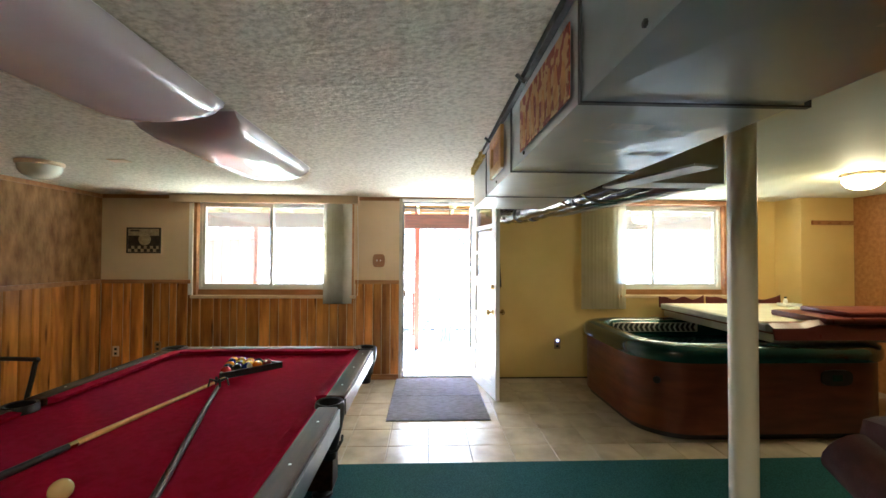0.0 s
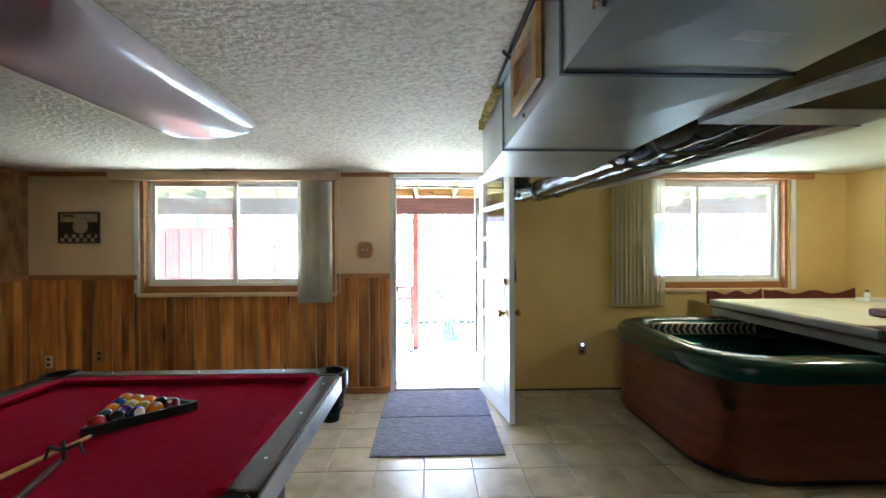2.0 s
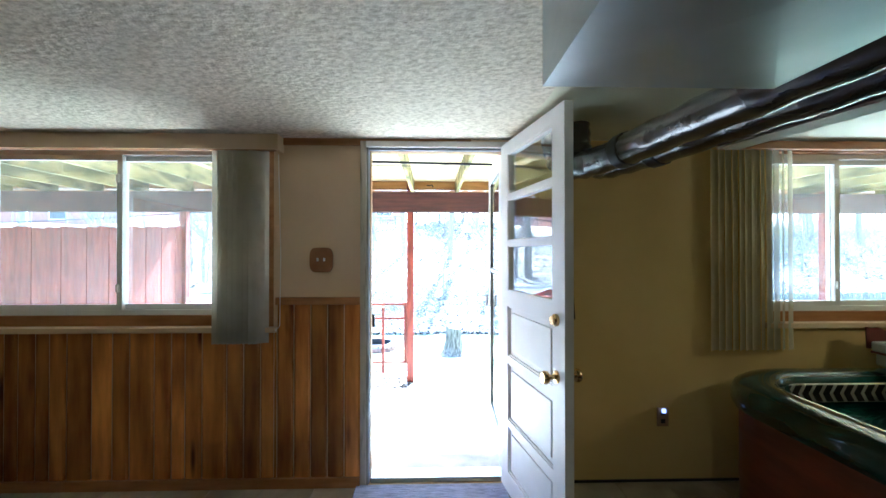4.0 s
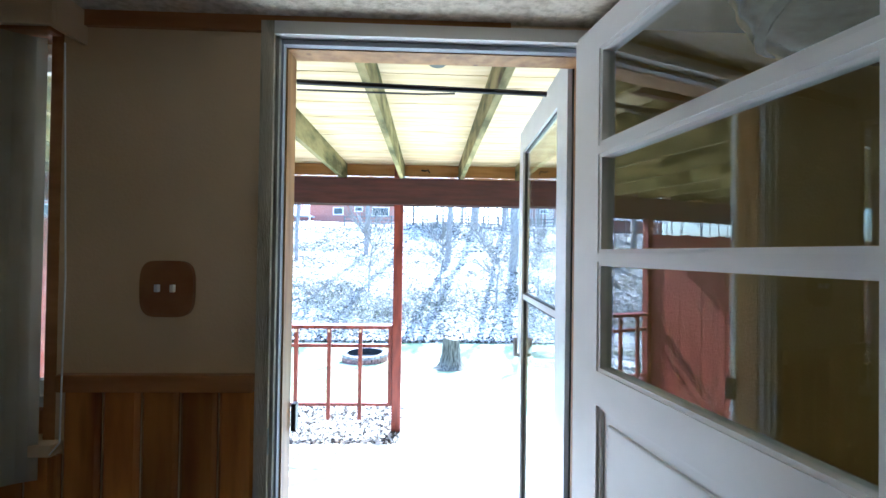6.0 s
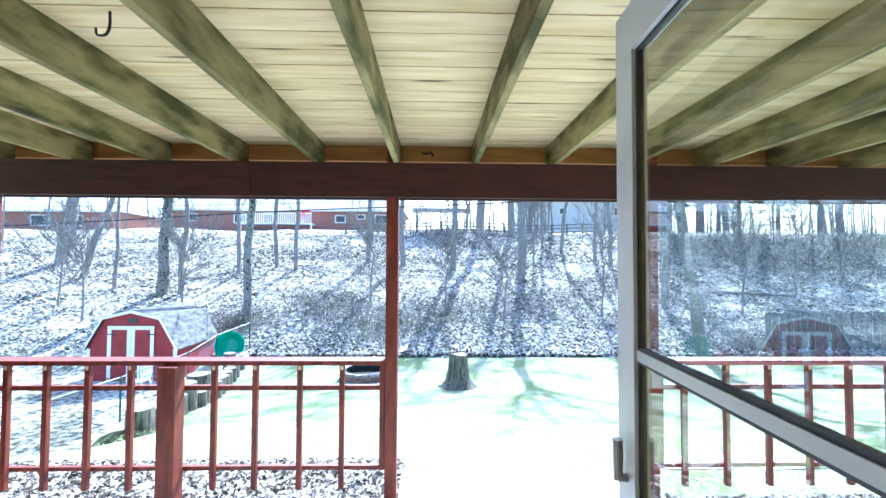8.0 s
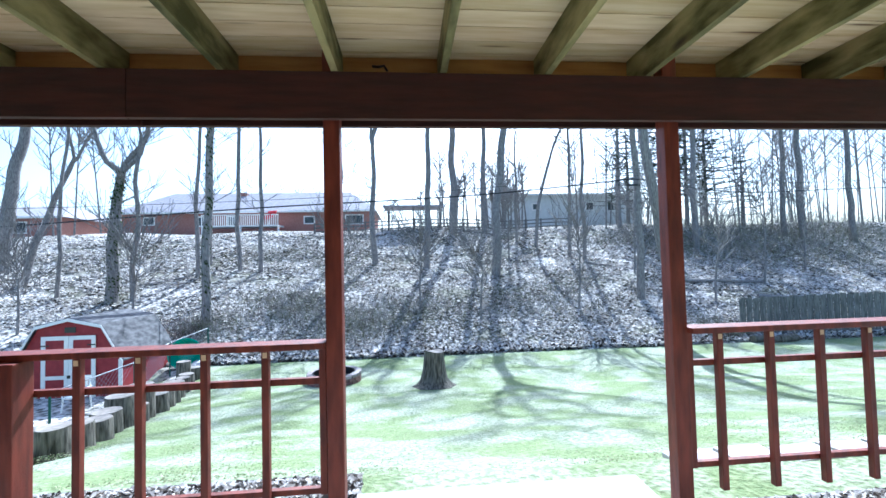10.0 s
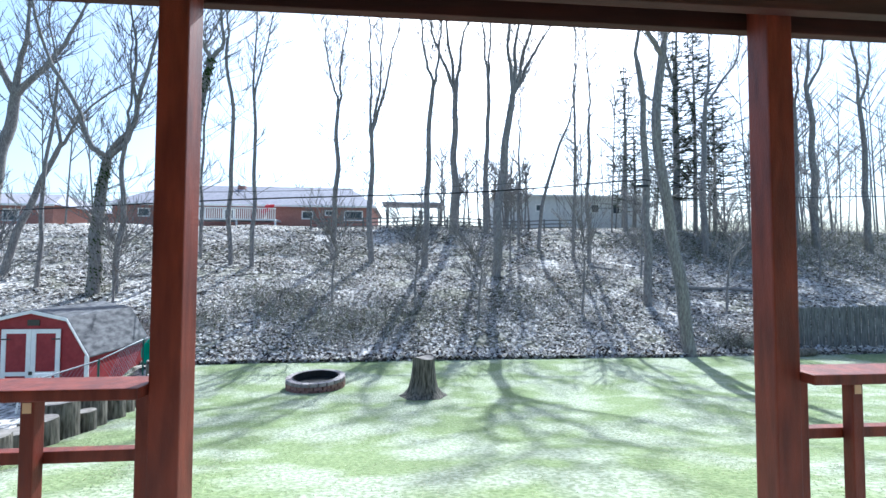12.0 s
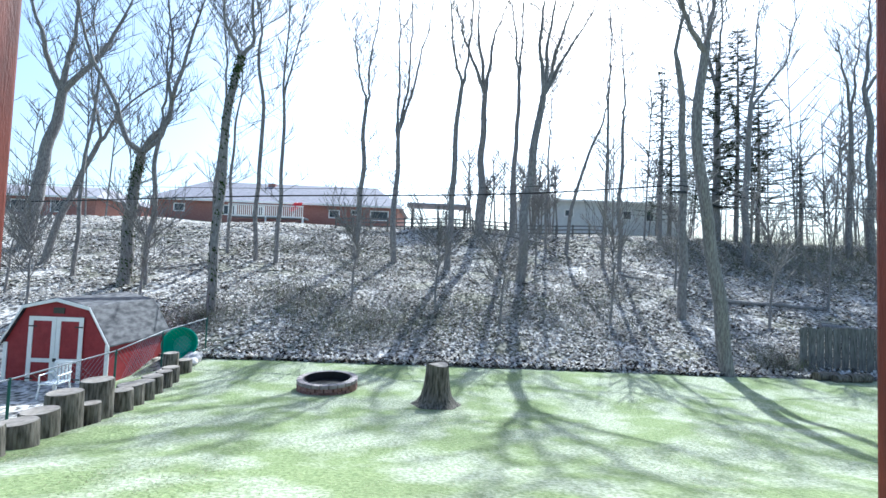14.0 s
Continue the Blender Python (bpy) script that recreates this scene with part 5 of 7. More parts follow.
structure("ground", box(-70, XL - 0.21, YB - 0.21, 5.78, -0.9, -0.5), M_LAWN, "ground beside the house")
structure("ground", box(XR + 0.21, 70, YB - 0.21, 5.78, -0.9, -0.5), M_LAWN, "ground beside the house")
bed = structure("ground", box(-7, 0.155, 8.456, 9.55, -0.6, -0.372), M_MULCH, "mulch and gravel bed under the railing")
bed2 = structure("ground", box(2.055, 7.5, 8.456, 8.90, -0.6, -0.372), M_MULCH, "mulch and gravel bed under the railing")


def scatter(name, label, n, pick, size, material, seed, lift=0.0, flat=0.6):
    """Many small bent flakes lying on the ground."""
    rng = random.Random(seed)
    vs, fs = [], []
    for _ in range(n):
        x, y, s = pick(rng)
        z = ground_z(x, y) + lift if lift is not None else -0.365
        w = size * rng.uniform(0.5, 1.4) * s
        a, t1, t2 = rng.uniform(0, 6.28), rng.uniform(-flat, flat), rng.uniform(-flat, flat)
        ca, sa = math.cos(a) * w, math.sin(a) * w
        k = len(vs)
        for u, v in ((-1, -0.6), (1, -0.6), (1.1, 0.6), (-0.9, 0.7)):
            vs.append((x + u * ca - v * sa, y + u * sa + v * ca, z + 0.5 * w + w * (u * t1 + v * t2)))
        fs += [(k, k + 1, k + 2), (k, k + 2, k + 3)]
    me = bpy.data.meshes.new(name)
    me.from_pydata(vs, [], fs)
    me.materials.append(material)
    return tagged(new(name, me), label, "", "", "stuff")


def grass_blades(name, label, n, pick, h, material, seed):
    rng = random.Random(seed)
    vs, fs = [], []
    for _ in range(n):
        x, y, s = pick(rng)
        z = ground_z(x, y) - 0.005
        a, hh = rng.uniform(0, 6.28), h * s * rng.uniform(0.5, 1.5)
        w = 0.006 + 0.006 * s
        dx, dy = rng.uniform(-1.8, 1.8) * hh, rng.uniform(-1.8, 1.8) * hh
        k = len(vs)
        vs += [(x - w * math.cos(a), y - w * math.sin(a), z), (x + w * math.cos(a), y + w * math.sin(a), z), (x + dx, y + dy, z + hh)]
        fs.append((k, k + 1, k + 2))
    me = bpy.data.meshes.new(name)
    me.from_pydata(vs, [], fs)
    me.materials.append(material)
    return tagged(new(name, me), label, "", "", "stuff")


def pick_lawn(rng):
    while True:
        y = 9.7 + 13.7 * rng.random() ** 1.3
        x = rng.uniform(-1, 1) * (4 + (y - 8) * 1.25) + 0.8
        if x > float(np.interp(y, (12.0, 13.4, 16.1, 18.85, 22.0), (-4.4, -4.7, -5.5, -6.3, -7.3))) and noise.noise(Vector((x * 0.5, y * 0.5, 9))) + rng.uniform(-0.25, 0.35) > -0.05:
            return x, y, 0.7 + 0.03 * (y - 9)


def pick_hill(rng):
    while True:
        y = 23.4 + 20 * rng.random() ** 1.25
        x = rng.uniform(-1, 1) * (8 + (y - 8) * 1.15)
        if noise.noise(Vector((x * 0.45, y * 0.7, 4))) + 0.6 * noise.noise(Vector((x * 1.6, y * 2.2, 8))) > rng.uniform(-0.55, 0.25):
            return x, y, 0.8 + 0.03 * (y - 23)


def pick_bed(rng):
    while True:
        x, y = rng.uniform(-6, 7.0), rng.uniform(8.47, 9.5)
        if x < 0.17 or (x > 2.04 and y < 8.86):
            return x, y, 1.0


M_BLADE = leaf_mat("grass_blades", (0.16, 0.215, 0.09), (0.26, 0.31, 0.17), 0.8)
M_STRAW = leaf_mat("straw_blades", (0.36, 0.35, 0.22), (0.50, 0.48, 0.34), 1.5)
M_LEAFPALE = leaf_mat("pale_dead_leaves", (0.40, 0.37, 0.34), (0.90, 0.86, 0.82), 9, 0.3)
M_LEAFDARK = mat("dark_dead_leaves", (0.018, 0.013, 0.010), (0.09, 0.068, 0.05), 0.9, scale=3, detail=2)
grass_blades("grass", "short green lawn grass", 30000, pick_lawn, 0.012, M_BLADE, 1)
grass_blades("grass", "dry straw-coloured grass", 34000, pick_lawn, 0.012, M_STRAW, 2)
scatter("leaf_litter", "pale dead leaves on the wooded bank", 120000, pick_hill, 0.062, M_LEAFPALE, 3)
scatter("leaf_litter", "dark dead leaves on the wooded bank", 26000, pick_hill, 0.06, M_LEAFDARK, 4)


def pick_edge(rng):
    x = rng.uniform(-9, 26)
    return x, 23.45 + 0.25 * noise.noise(Vector((x * 0.4, 0, 3))) + abs(rng.gauss(0, 0.22)), 1.0


scatter("leaf_litter", "dark raked leaves and twigs piled along the lawn edge", 6500, pick_edge, 0.07, M_LEAFDARK, 14, 0.02, 1.0)
scatter("leaf_litter", "pale leaves caught along the lawn edge", 5000, pick_edge, 0.07, M_LEAFPALE, 15, 0.05, 1.0)
scatter("mulch_chips", "pale chips and leaves in the bed", 16000, pick_bed, 0.016, M_LEAFPALE, 5, None, 0.8)
scatter("mulch_chips", "dark chips in the bed", 12000, pick_bed, 0.016, M_LEAFDARK, 6, None, 0.8)

# ---- deck ----
BZ0, BZ1, BTOP = 1.965, 2.232, 2.415
deck = thing("deck", "raised pine deck on green-stained joists with red posts and beam", "deck", (0, 7.5, 2.3))
DXA, DXB = -6.6, 7.4
k, y = 0, YW + WT + 0.03
while y < 8.96:
    part("deck_board", box(DXA, DXB, y, y + 0.139, BTOP + 0.0005 * (k % 3), BTOP + 0.032, bevel=0.0), M_DECK, deck)
    y += 0.1455
    k += 1
for i in range(-11, 12):
    x = 0.135 + 0.61 * i
    part("joist", box(x - 0.019, x + 0.019, YW + WT + 0.021, 8.925, BZ1, BTOP - 0.001), M_JOIST, deck)
M_PINE = mat("orange_pine", (0.38, 0.20, 0.06), (0.52, 0.30, 0.11), 0.6, scale=4, stretch=(0.7, 6, 6), bump=0.1)
part("rim_board", box(DXA, DXB, 8.93, 8.965, BZ1 + 0.058, BTOP - 0.001), M_PINE, deck, "orange pine rim board")
part("rim_board", box(DXA, DXB, 8.93, 8.965, BZ1 - 0.03, BZ1 + 0.05), M_PINE, deck, "orange pine rim board")
# red stain far darker than the posts': shade under the deck is in the colour
M_REDSHADED = mat("shaded_red_beam", (0.028, 0.007, 0.005), (0.055, 0.012, 0.008), 0.75, scale=4, stretch=(0.7, 6, 6), bump=0.2)
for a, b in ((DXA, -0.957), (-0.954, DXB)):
    part("beam", box(a, b, 8.72, 8.758, BZ0, BZ1 - 0.002, bevel=0.004), M_REDSHADED, deck, "red-stained beam, its colour darkened for the shade under the deck")
    part("beam", box(a, b, 8.852, 8.89, BZ0, BZ1 - 0.002, bevel=0.004), M_REDSHADED, deck, "red-stained beam, its colour darkened for the shade under the deck")
for x in (0.06, 2.075, -2.995, 5.9):
    p_ = part("post", box(x, x + 0.092, 8.76, 8.85, -0.42, BTOP - 0.005, bevel=0.006), M_REDWOOD, deck, "red-stained square post")
    for z in (2.02, 2.17):
        b_ = part("bolt", lathe([(0.014, 0), (0.014, 0.004), (0.009, 0.006), (0.009, 0.012)], 8), M_STEEL, p_, "galvanised bolt")
        b_.matrix_parent_inverse = Matrix.Translation((0, -7.5, -2.3))
        b_.matrix_basis = pose(x + 0.04, 8.72, z, 90, 0, 0)
rail = thing("deck_railing", "red-stained timber railing with square pickets under the deck", "railing", (-1.7, 8.78, 0.3))


def railing(obj, x0, x1, pickets, ends):
    part("cap_rail", box(x0, x1, 8.715, 8.855, 0.70, 0.735, bevel=0.005), M_REDWOOD, obj, "flat cap rail")
    part("mid_rail", box(x0, x1, 8.785, 8.82, 0.497, 0.533, bevel=0.003), M_REDWOOD, obj)
    part("bottom_rail", box(x0, x1, 8.785, 8.82, -0.10, -0.068, bevel=0.003), M_REDWOOD, obj)
    for x in pickets:
        bm = box(x - 0.019, x + 0.019, 8.747, 8.784, -0.225, 0.699, bevel=0.003)
        pk = part("picket", bm, M_REDWOOD, obj, "square red picket")
        part("nail_plate", box(x - 0.012, x + 0.012, 8.7455, 8.7468, 0.66, 0.69), M_CREAM, pk, "pale bare patch")
    for x in ends:
        part("end_stile", box(x, x + 0.038, 8.775, 8.83, -0.10, 0.70, bevel=0.003), M_REDWOOD, obj)


railing(rail, -2.901, 0.058, [-0.262, -0.578, -0.909, -1.215, -1.832, -2.144, -2.447, -2.735], [0.018])
part("short_post", box(-1.575, -1.445, 8.66, 8.784, -0.42, 0.699, bevel=0.006), M_REDWOOD, rail, "short red post")
rail2 = thing("deck_railing", "red-stained timber railing with square pickets under the deck", "railing", (4.0, 8.78, 0.3))
railing(rail2, 2.169, 5.898, [2.36, 2.69, 3.02, 3.34, 3.66, 3.98, 4.30, 4.62, 4.94, 5.26, 5.58], [2.169])
panel = thing("privacy_fence", "red-stained board privacy fence along the side of the patio", "privacy fence", (-2.87, 7.4, -0.33))
for i in range(21):
    y = 5.84 + i * 0.139
    top = 1.615 + 0.064 * (y - 6.5) + 0.006 * (i % 3)
    part("board", box(-2.975 - 0.003 * (i % 2), -2.957 - 0.003 * (i % 2), y, y + 0.136, -0.31, top, bevel=0.002), M_REDWOOD, panel)
for z in (0.1, 1.25):
    part("stringer", box(-3.02, -2.979, 5.84, 8.75, z, z + 0.09), M_REDWOOD, panel)
# things under the deck
hook = thing("hook", "black steel hanging hook under a deck board", "hook", (-0.80, 7.15, BTOP))
part("shank", tube(smooth_path([(-0.80, 7.15, BTOP - 0.001), (-0.80, 7.15, BTOP - 0.06), (-0.815, 7.15, BTOP - 0.09), (-0.845, 7.15, BTOP - 0.09), (-0.85, 7.15, BTOP - 0.065)], 20), 0.005, 6), M_BLACK, hook, smooth=True)
flood = thing("flood_light", "outdoor light with a silvered bulb and a black socket", "outdoor light", (0.42, 6.05, 2.35))
part("mount", box(0.28, 0.50, 6.07, 6.17, 2.39, 2.414, bevel=0.008), M_BLACK, flood, "dark mounting box")
bulb = part("bulb", lathe([(0.02, 0.0), (0.03, 0.03), (0.058, 0.08), (0.060, 0.10), (0.03, 0.115), (0.001, 0.118)], 22), M_STEEL, flood, "silvered reflector bulb", smooth=True)
bulb.matrix_parent_inverse = Matrix()
bulb.matrix_basis = pose(-0.08, 0.07, 0.0, 165, -18, 0)
part("arm", tube([(0.34, 6.12, 2.395), (0.34, 6.12, 2.34)], 0.018, 10), M_BLACK, flood, "black lamp arm")
part("socket", lathe([(0.030, 2.21), (0.036, 2.215), (0.038, 2.30), (0.03, 2.32), (0.03, 2.392)], 20, (0.446, 6.12, 0)), M_BLACK, flood, "black lamp socket", smooth=True)
# blocking shares the beam's darkened stain, since it stands in shade
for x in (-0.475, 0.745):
    part("blocking", box(x + 0.020, x + 0.590, 6.33, 6.368, 2.325, BTOP - 0.001), M_REDSHADED, deck, "red blocking board, its colour darkened for the shade under the deck")
bug = thing("metal_bracket", "small dark metal bracket on the rim board", "bracket", (0.36, 8.92, 2.34))
part("bracket", tube([(0.33, 8.925, 2.36), (0.37, 8.91, 2.35), (0.40, 8.925, 2.365), (0.42, 8.92, 2.33)], 0.008, 6), M_BLACK, bug)
# paving blocks along the lawn edge
M_PAVER = mat("pale_paver", (0.46, 0.42, 0.40), (0.62, 0.58, 0.56), 0.85, scale=6, bump=0.3, vary=0.1)
for i in range(11):
    x = 2.80 + i * 0.46
    b_ = thing("paving_block", "pale concrete paving block set on edge along the lawn", "paving block", (x, 9.75, -0.45), group="paving blocks along the lawn")
    bm = box(-0.21, 0.21, -0.15, 0.15, -0.12, 0.05, bevel=0.008)
    bm.transform(pose(x, 9.60 + 0.02 * math.sin(i * 2.1), -0.50, -4 + 2 * math.sin(i * 1.7), 3 * math.sin(i * 2.9), 3 * math.sin(i)))
    part("block", bm, M_PAVER, b_)

# ---- yard things ----
def gz(x, y):
    return ground_z(x, y)


M_STUMP = mat("stump_wood", (0.035, 0.03, 0.02), (0.20, 0.175, 0.14), 0.9, scale=5, stretch=(4, 4, 0.6), bump=0.8, bscale=25)
M_CUT = mat("cut_wood", (0.20, 0.17, 0.14), (0.32, 0.28, 0.24), 0.85, scale=10)
stump = thing("tree_stump", "tall grey-brown tree stump with flared roots on the lawn", "tree stump", (1.22, 18.6, gz(1.22, 18.6)))
bm = bmesh.new()
rings = []
for z, r in ((-0.1, 0.70), (0.0, 0.60), (0.08, 0.48), (0.22, 0.385), (0.5, 0.33), (0.85, 0.29), (1.05, 0.285)):
    rings.append([bm.verts.new((1.22 + math.cos(a) * r * (1 + (0.16 * max(0, 0.5 - z)) * math.sin(5 * a) + 0.04 * math.sin(9 * a + z)), 18.6 + math.sin(a) * r * (1 + (0.3 * max(0, 0.4 - z)) * math.sin(5 * a) + 0.04 * math.sin(7 * a)), gz(1.22, 18.6) + z + (0.03 * math.sin(a * 2) if z > 1 else 0))) for a in (2 * math.pi * k / 30 for k in range(30))])
for a, b in zip(rings, rings[1:]):
    for k in range(30):
        bm.faces.new((a[k], a[(k + 1) % 30], b[(k + 1) % 30], b[k]))
part("trunk", bm, M_STUMP, stump, smooth=True)
bm = bmesh.new()
bm.faces.new([bm.verts.new((1.22 + math.cos(a) * 0.275, 18.6 + math.sin(a) * 0.275, gz(1.22, 18.6) + 1.03 + 0.03 * math.sin(a * 2))) for a in (2 * math.pi * k / 24 for k in range(24))])
part("cut_face", bm, M_CUT, stump, "pale cut top")

fx, fy = -1.9, 20.0
fz = gz(fx, fy)
M_FIREBRICK = mat("fire_pit_brick", (0.20, 0.10, 0.08), (0.32, 0.19, 0.16), 0.9, scale=12, bump=0.4, vary=0.2)
M_PITCAP = mat("pit_cap_block", (0.24, 0.20, 0.19), (0.38, 0.33, 0.31), 0.9, scale=10, bump=0.4, vary=0.15)
pit = thing("fire_pit", "round low fire pit of red-brown blocks with a pale capped rim", "fire pit", (fx, fy, fz))
for row in range(3):
    for k in range(22):
        a = 2 * math.pi * (k + 0.5 * row) / 22
        bm = box(-0.103, 0.103, -0.08, 0.08, 0, 0.095, bevel=0.008)
        bm.transform(Matrix.Translation((fx + 0.76 * math.cos(a), fy + 0.76 * math.sin(a), fz + 0.02 + row * 0.1)) @ Euler((0, 0, a + math.pi / 2)).to_matrix().to_4x4())
        part("brick", bm, M_FIREBRICK if row < 2 else M_PITCAP, pit)
part("steel_liner", lathe([(0.672, 0.08), (0.672, 0.31), (0.64, 0.32), (0.64, 0.08)], 28, (fx, fy, fz), cap=False), M_BLACK, pit, "black steel liner ring")
part("ash_bed", lathe([(0.68, 0.06), (0.68, 0.10)], 24, (fx, fy, fz)), M_BLACK, pit, "black ash bed")

# shed
sx0, sx1, sy0, sy1, sz = -12.12, -8.92, 21.0, 23.7, -3.15
shed = thing("garden_shed", "red barn-style garden shed with grey roof and white-trimmed doors", "garden shed", ((sx0 + sx1) / 2, sy0, sz))
sm = (sx0 + sx1) / 2
ez, kz, az = sz + 1.40, sz + 2.50, sz + 2.72
gab = [(sx0, sz), (sx1, sz), (sx1, ez), (sx1 - 0.62, kz), (sm, az), (sx0 + 0.62, kz), (sx0, ez)]
part("wall", extrude_outline(gab, "y", sy0, sy0 + 0.06), M_BARNRED, shed, "barn-red front wall")
part("wall", extrude_outline(gab, "y", sy1 - 0.06, sy1), M_BARNRED, shed)
part("wall", box(sx0, sx0 + 0.05, sy0 + 0.06, sy1 - 0.06, sz, ez), M_BARNRED, shed)
part("wall", box(sx1 - 0.05, sx1, sy0 + 0.06, sy1 - 0.06, sz, ez), M_BARNRED, shed)
for a, b in (((sx0 - 0.08, ez - 0.05), (sx0 + 0.59, kz + 0.03)), ((sx0 + 0.59, kz + 0.03), (sm, az + 0.05)), ((sm, az + 0.05), (sx1 - 0.59, kz + 0.03)), ((sx1 - 0.59, kz + 0.03), (sx1 + 0.08, ez - 0.05))):
    part("roof", extrude_outline([a, b, (b[0], b[1] + 0.05), (a[0], a[1] + 0.05)], "y", sy0 - 0.10, sy1 + 0.1), M_SHINGLE, shed, "weathered grey shingle roof")
    part("fascia", extrude_outline([(a[0], a[1] - 0.07), (b[0], b[1] - 0.07), (b[0], b[1] + 0.03), (a[0], a[1] + 0.03)], "y", sy0 - 0.13, sy0 - 0.101), M_WHITE, shed, "white fascia board")
for x in (sx0, sx1 - 0.1):
    part("corner_trim", box(x - 0.01, x + 0.11, sy0 - 0.03, sy0 - 0.001, sz, ez), M_WHITE, shed, "white corner board")
dx0, dx1, dz1 = sm - 0.86, sm + 0.80, sz + 2.22
for a, b in ((dx0, sm - 0.03), (sm - 0.02, dx1)):
    d_ = part("door", box(a, b, sy0 - 0.03, sy0 - 0.002, sz + 0.05, dz1), M_BARNRED, shed, "red door leaf")
    part("door_trim", frame_only(a, b, sy0 - 0.05, sy0 - 0.031, sz + 0.05, dz1, 0.13), M_WHITE, d_, "white door boards")
    part("door_rail", box(a + 0.13, b - 0.13, sy0 - 0.05, sy0 - 0.031, sz + 0.82, sz + 0.94), M_WHITE, d_)
    for z in (sz + 0.3, sz + 1.9):
        part("hinge", box(a if a == dx0 else b - 0.25, a + 0.25 if a == dx0 else b, sy0 - 0.056, sy0 - 0.051, z, z + 0.04), M_BLACK, d_)
part("latch", box(sm - 0.06, sm + 0.04, sy0 - 0.065, sy0 - 0.051, sz + 0.85, sz + 0.95), M_BLACK, shed)
part("vent", box(sm - 0.17, sm + 0.17, sy0 - 0.02, sy0 - 0.001, dz1 + 0.1, dz1 + 0.28), M_BLACK, shed, "dark gable vent")

# white garden chair before the shed
chx, chy = -9.35, 19.7
chz = gz(chx, chy)
gch = thing("garden_chair", "white plastic garden chair in front of the shed", "garden chair", (chx, chy, chz))
part("seat", box(chx - 0.24, chx + 0.24, chy - 0.24, chy + 0.22, chz + 0.40, chz + 0.44, bevel=0.01), M_VINYL, gch)
for u in (-0.22, 0.22):
    for v in (-0.21, 0.2):
        part("leg", tube([(chx + u * 1.1, chy + v * 1.2, chz - 0.02), (chx + u, chy + v, chz + 0.41)], 0.022, 8), M_VINYL, gch)
    part("armrest", tube([(chx + u * 1.15, chy - 0.2, chz + 0.42), (chx + u * 1.15, chy - 0.2, chz + 0.64), (chx + u * 1.15, chy + 0.22, chz + 0.66)], 0.02, 8), M_VINYL, gch)
for i in range(5):
    part("back_slat", box(chx - 0.22 + i * 0.095, chx - 0.16 + i * 0.095, chy + 0.22, chy + 0.24, chz + 0.42, chz + 0.92), M_VINYL, gch)
part("top_rail", box(chx - 0.24, chx + 0.24, chy + 0.215, chy + 0.245, chz + 0.86, chz + 0.95, bevel=0.01), M_VINYL, gch)

# log edging
rng = random.Random(11)
logs = [(-4.6, 12.9, 0.22, 0.36), (-4.75, 13.5, 0.24, 0.36), (-4.9, 14.15, 0.24, 0.36), (-5.15, 14.75, 0.26, 0.40), (-5.3, 15.35, 0.27, 0.60), (-5.2, 15.8, 0.17, 0.34), (-5.5, 16.3, 0.28, 0.70), (-5.45, 16.9, 0.22, 0.42), (-5.7, 17.5, 0.27, 0.46), (-5.9, 18.2, 0.25, 0.44), (-6.15, 18.9, 0.25, 0.44), (-6.3, 19.6, 0.21, 0.42), (-6.5, 20.2, 0.23, 0.42), (-6.95, 20.9, 0.22, 0.72), (-6.9, 21.5, 0.24, 0.40)]
for x, y, r, h in logs:
    z = gz(x, y)
    lg = thing("log_section", "upright %s grey log section edging the lawn" % ("tall" if h > 0.55 else "short"), "log", (x, y, z), group="logs edging the lawn")
    prof = lathe([(r * 1.04, -0.15), (r, 0.1), (r * 0.97, h - 0.02), (r * 0.94, h)], 16, (x, y, z))
    for v in prof.verts:
        v.co.x += 0.02 * noise.noise(Vector((v.co.x * 4, v.co.y * 4, v.co.z)))
    part("bark", prof, M_STUMP, lg, smooth=True)
    part("cut_face", lathe([(r * 0.92, h + 0.001), (r * 0.92, h + 0.006)], 16, (x, y, z)), M_CUT, lg)
for i in range(6):
    x, y = -7.6 + 0.5 * rng.random(), 22.4 + 0.8 * rng.random()
    z = gz(x, y)
    st = thing("stone", "pale rough stone in a pile at the lawn edge", "stone", (x, y, z), group="stones at the lawn edge")
    bm = bmesh.new()
    bmesh.ops.create_icosphere(bm, subdivisions=2, radius=0.18 + 0.1 * rng.random())
    for v in bm.verts:
        v.co *= 1 + 0.3 * noise.noise(v.co * 5 + Vector((i, 0, 0)))
        v.co.z *= 0.7
    bm.transform(Matrix.Translation((x, y, z + 0.1)))
    part("stone", bm, M_PAVER, st)

# wire fence and green tub
M_WIRE = mat("green_wire", (0.02, 0.10, 0.08), None, 0.5, 0.3)
M_GREYWIRE = mat("grey_pipe", (0.35, 0.36, 0.37), None, 0.4, 0.8)
fence = thing("wire_fence", "chain-link fence with green posts and a grey top pipe", "wire fence", (-7.5, 19, -2.5))
fp = [(-8.5, 14.0), (-8.1, 17.2), (-7.8, 19.8), (-8.2, 22.4), (-7.6, 24.0)]
tops = []
for x, y in fp:
    z = gz(x, y)
    part("fence_post", tube([(x, y, z - 0.1), (x, y, z + 1.25)], 0.028, 8), M_WIRE, fence, "green post")
    tops.append((x, y, z + 1.22))
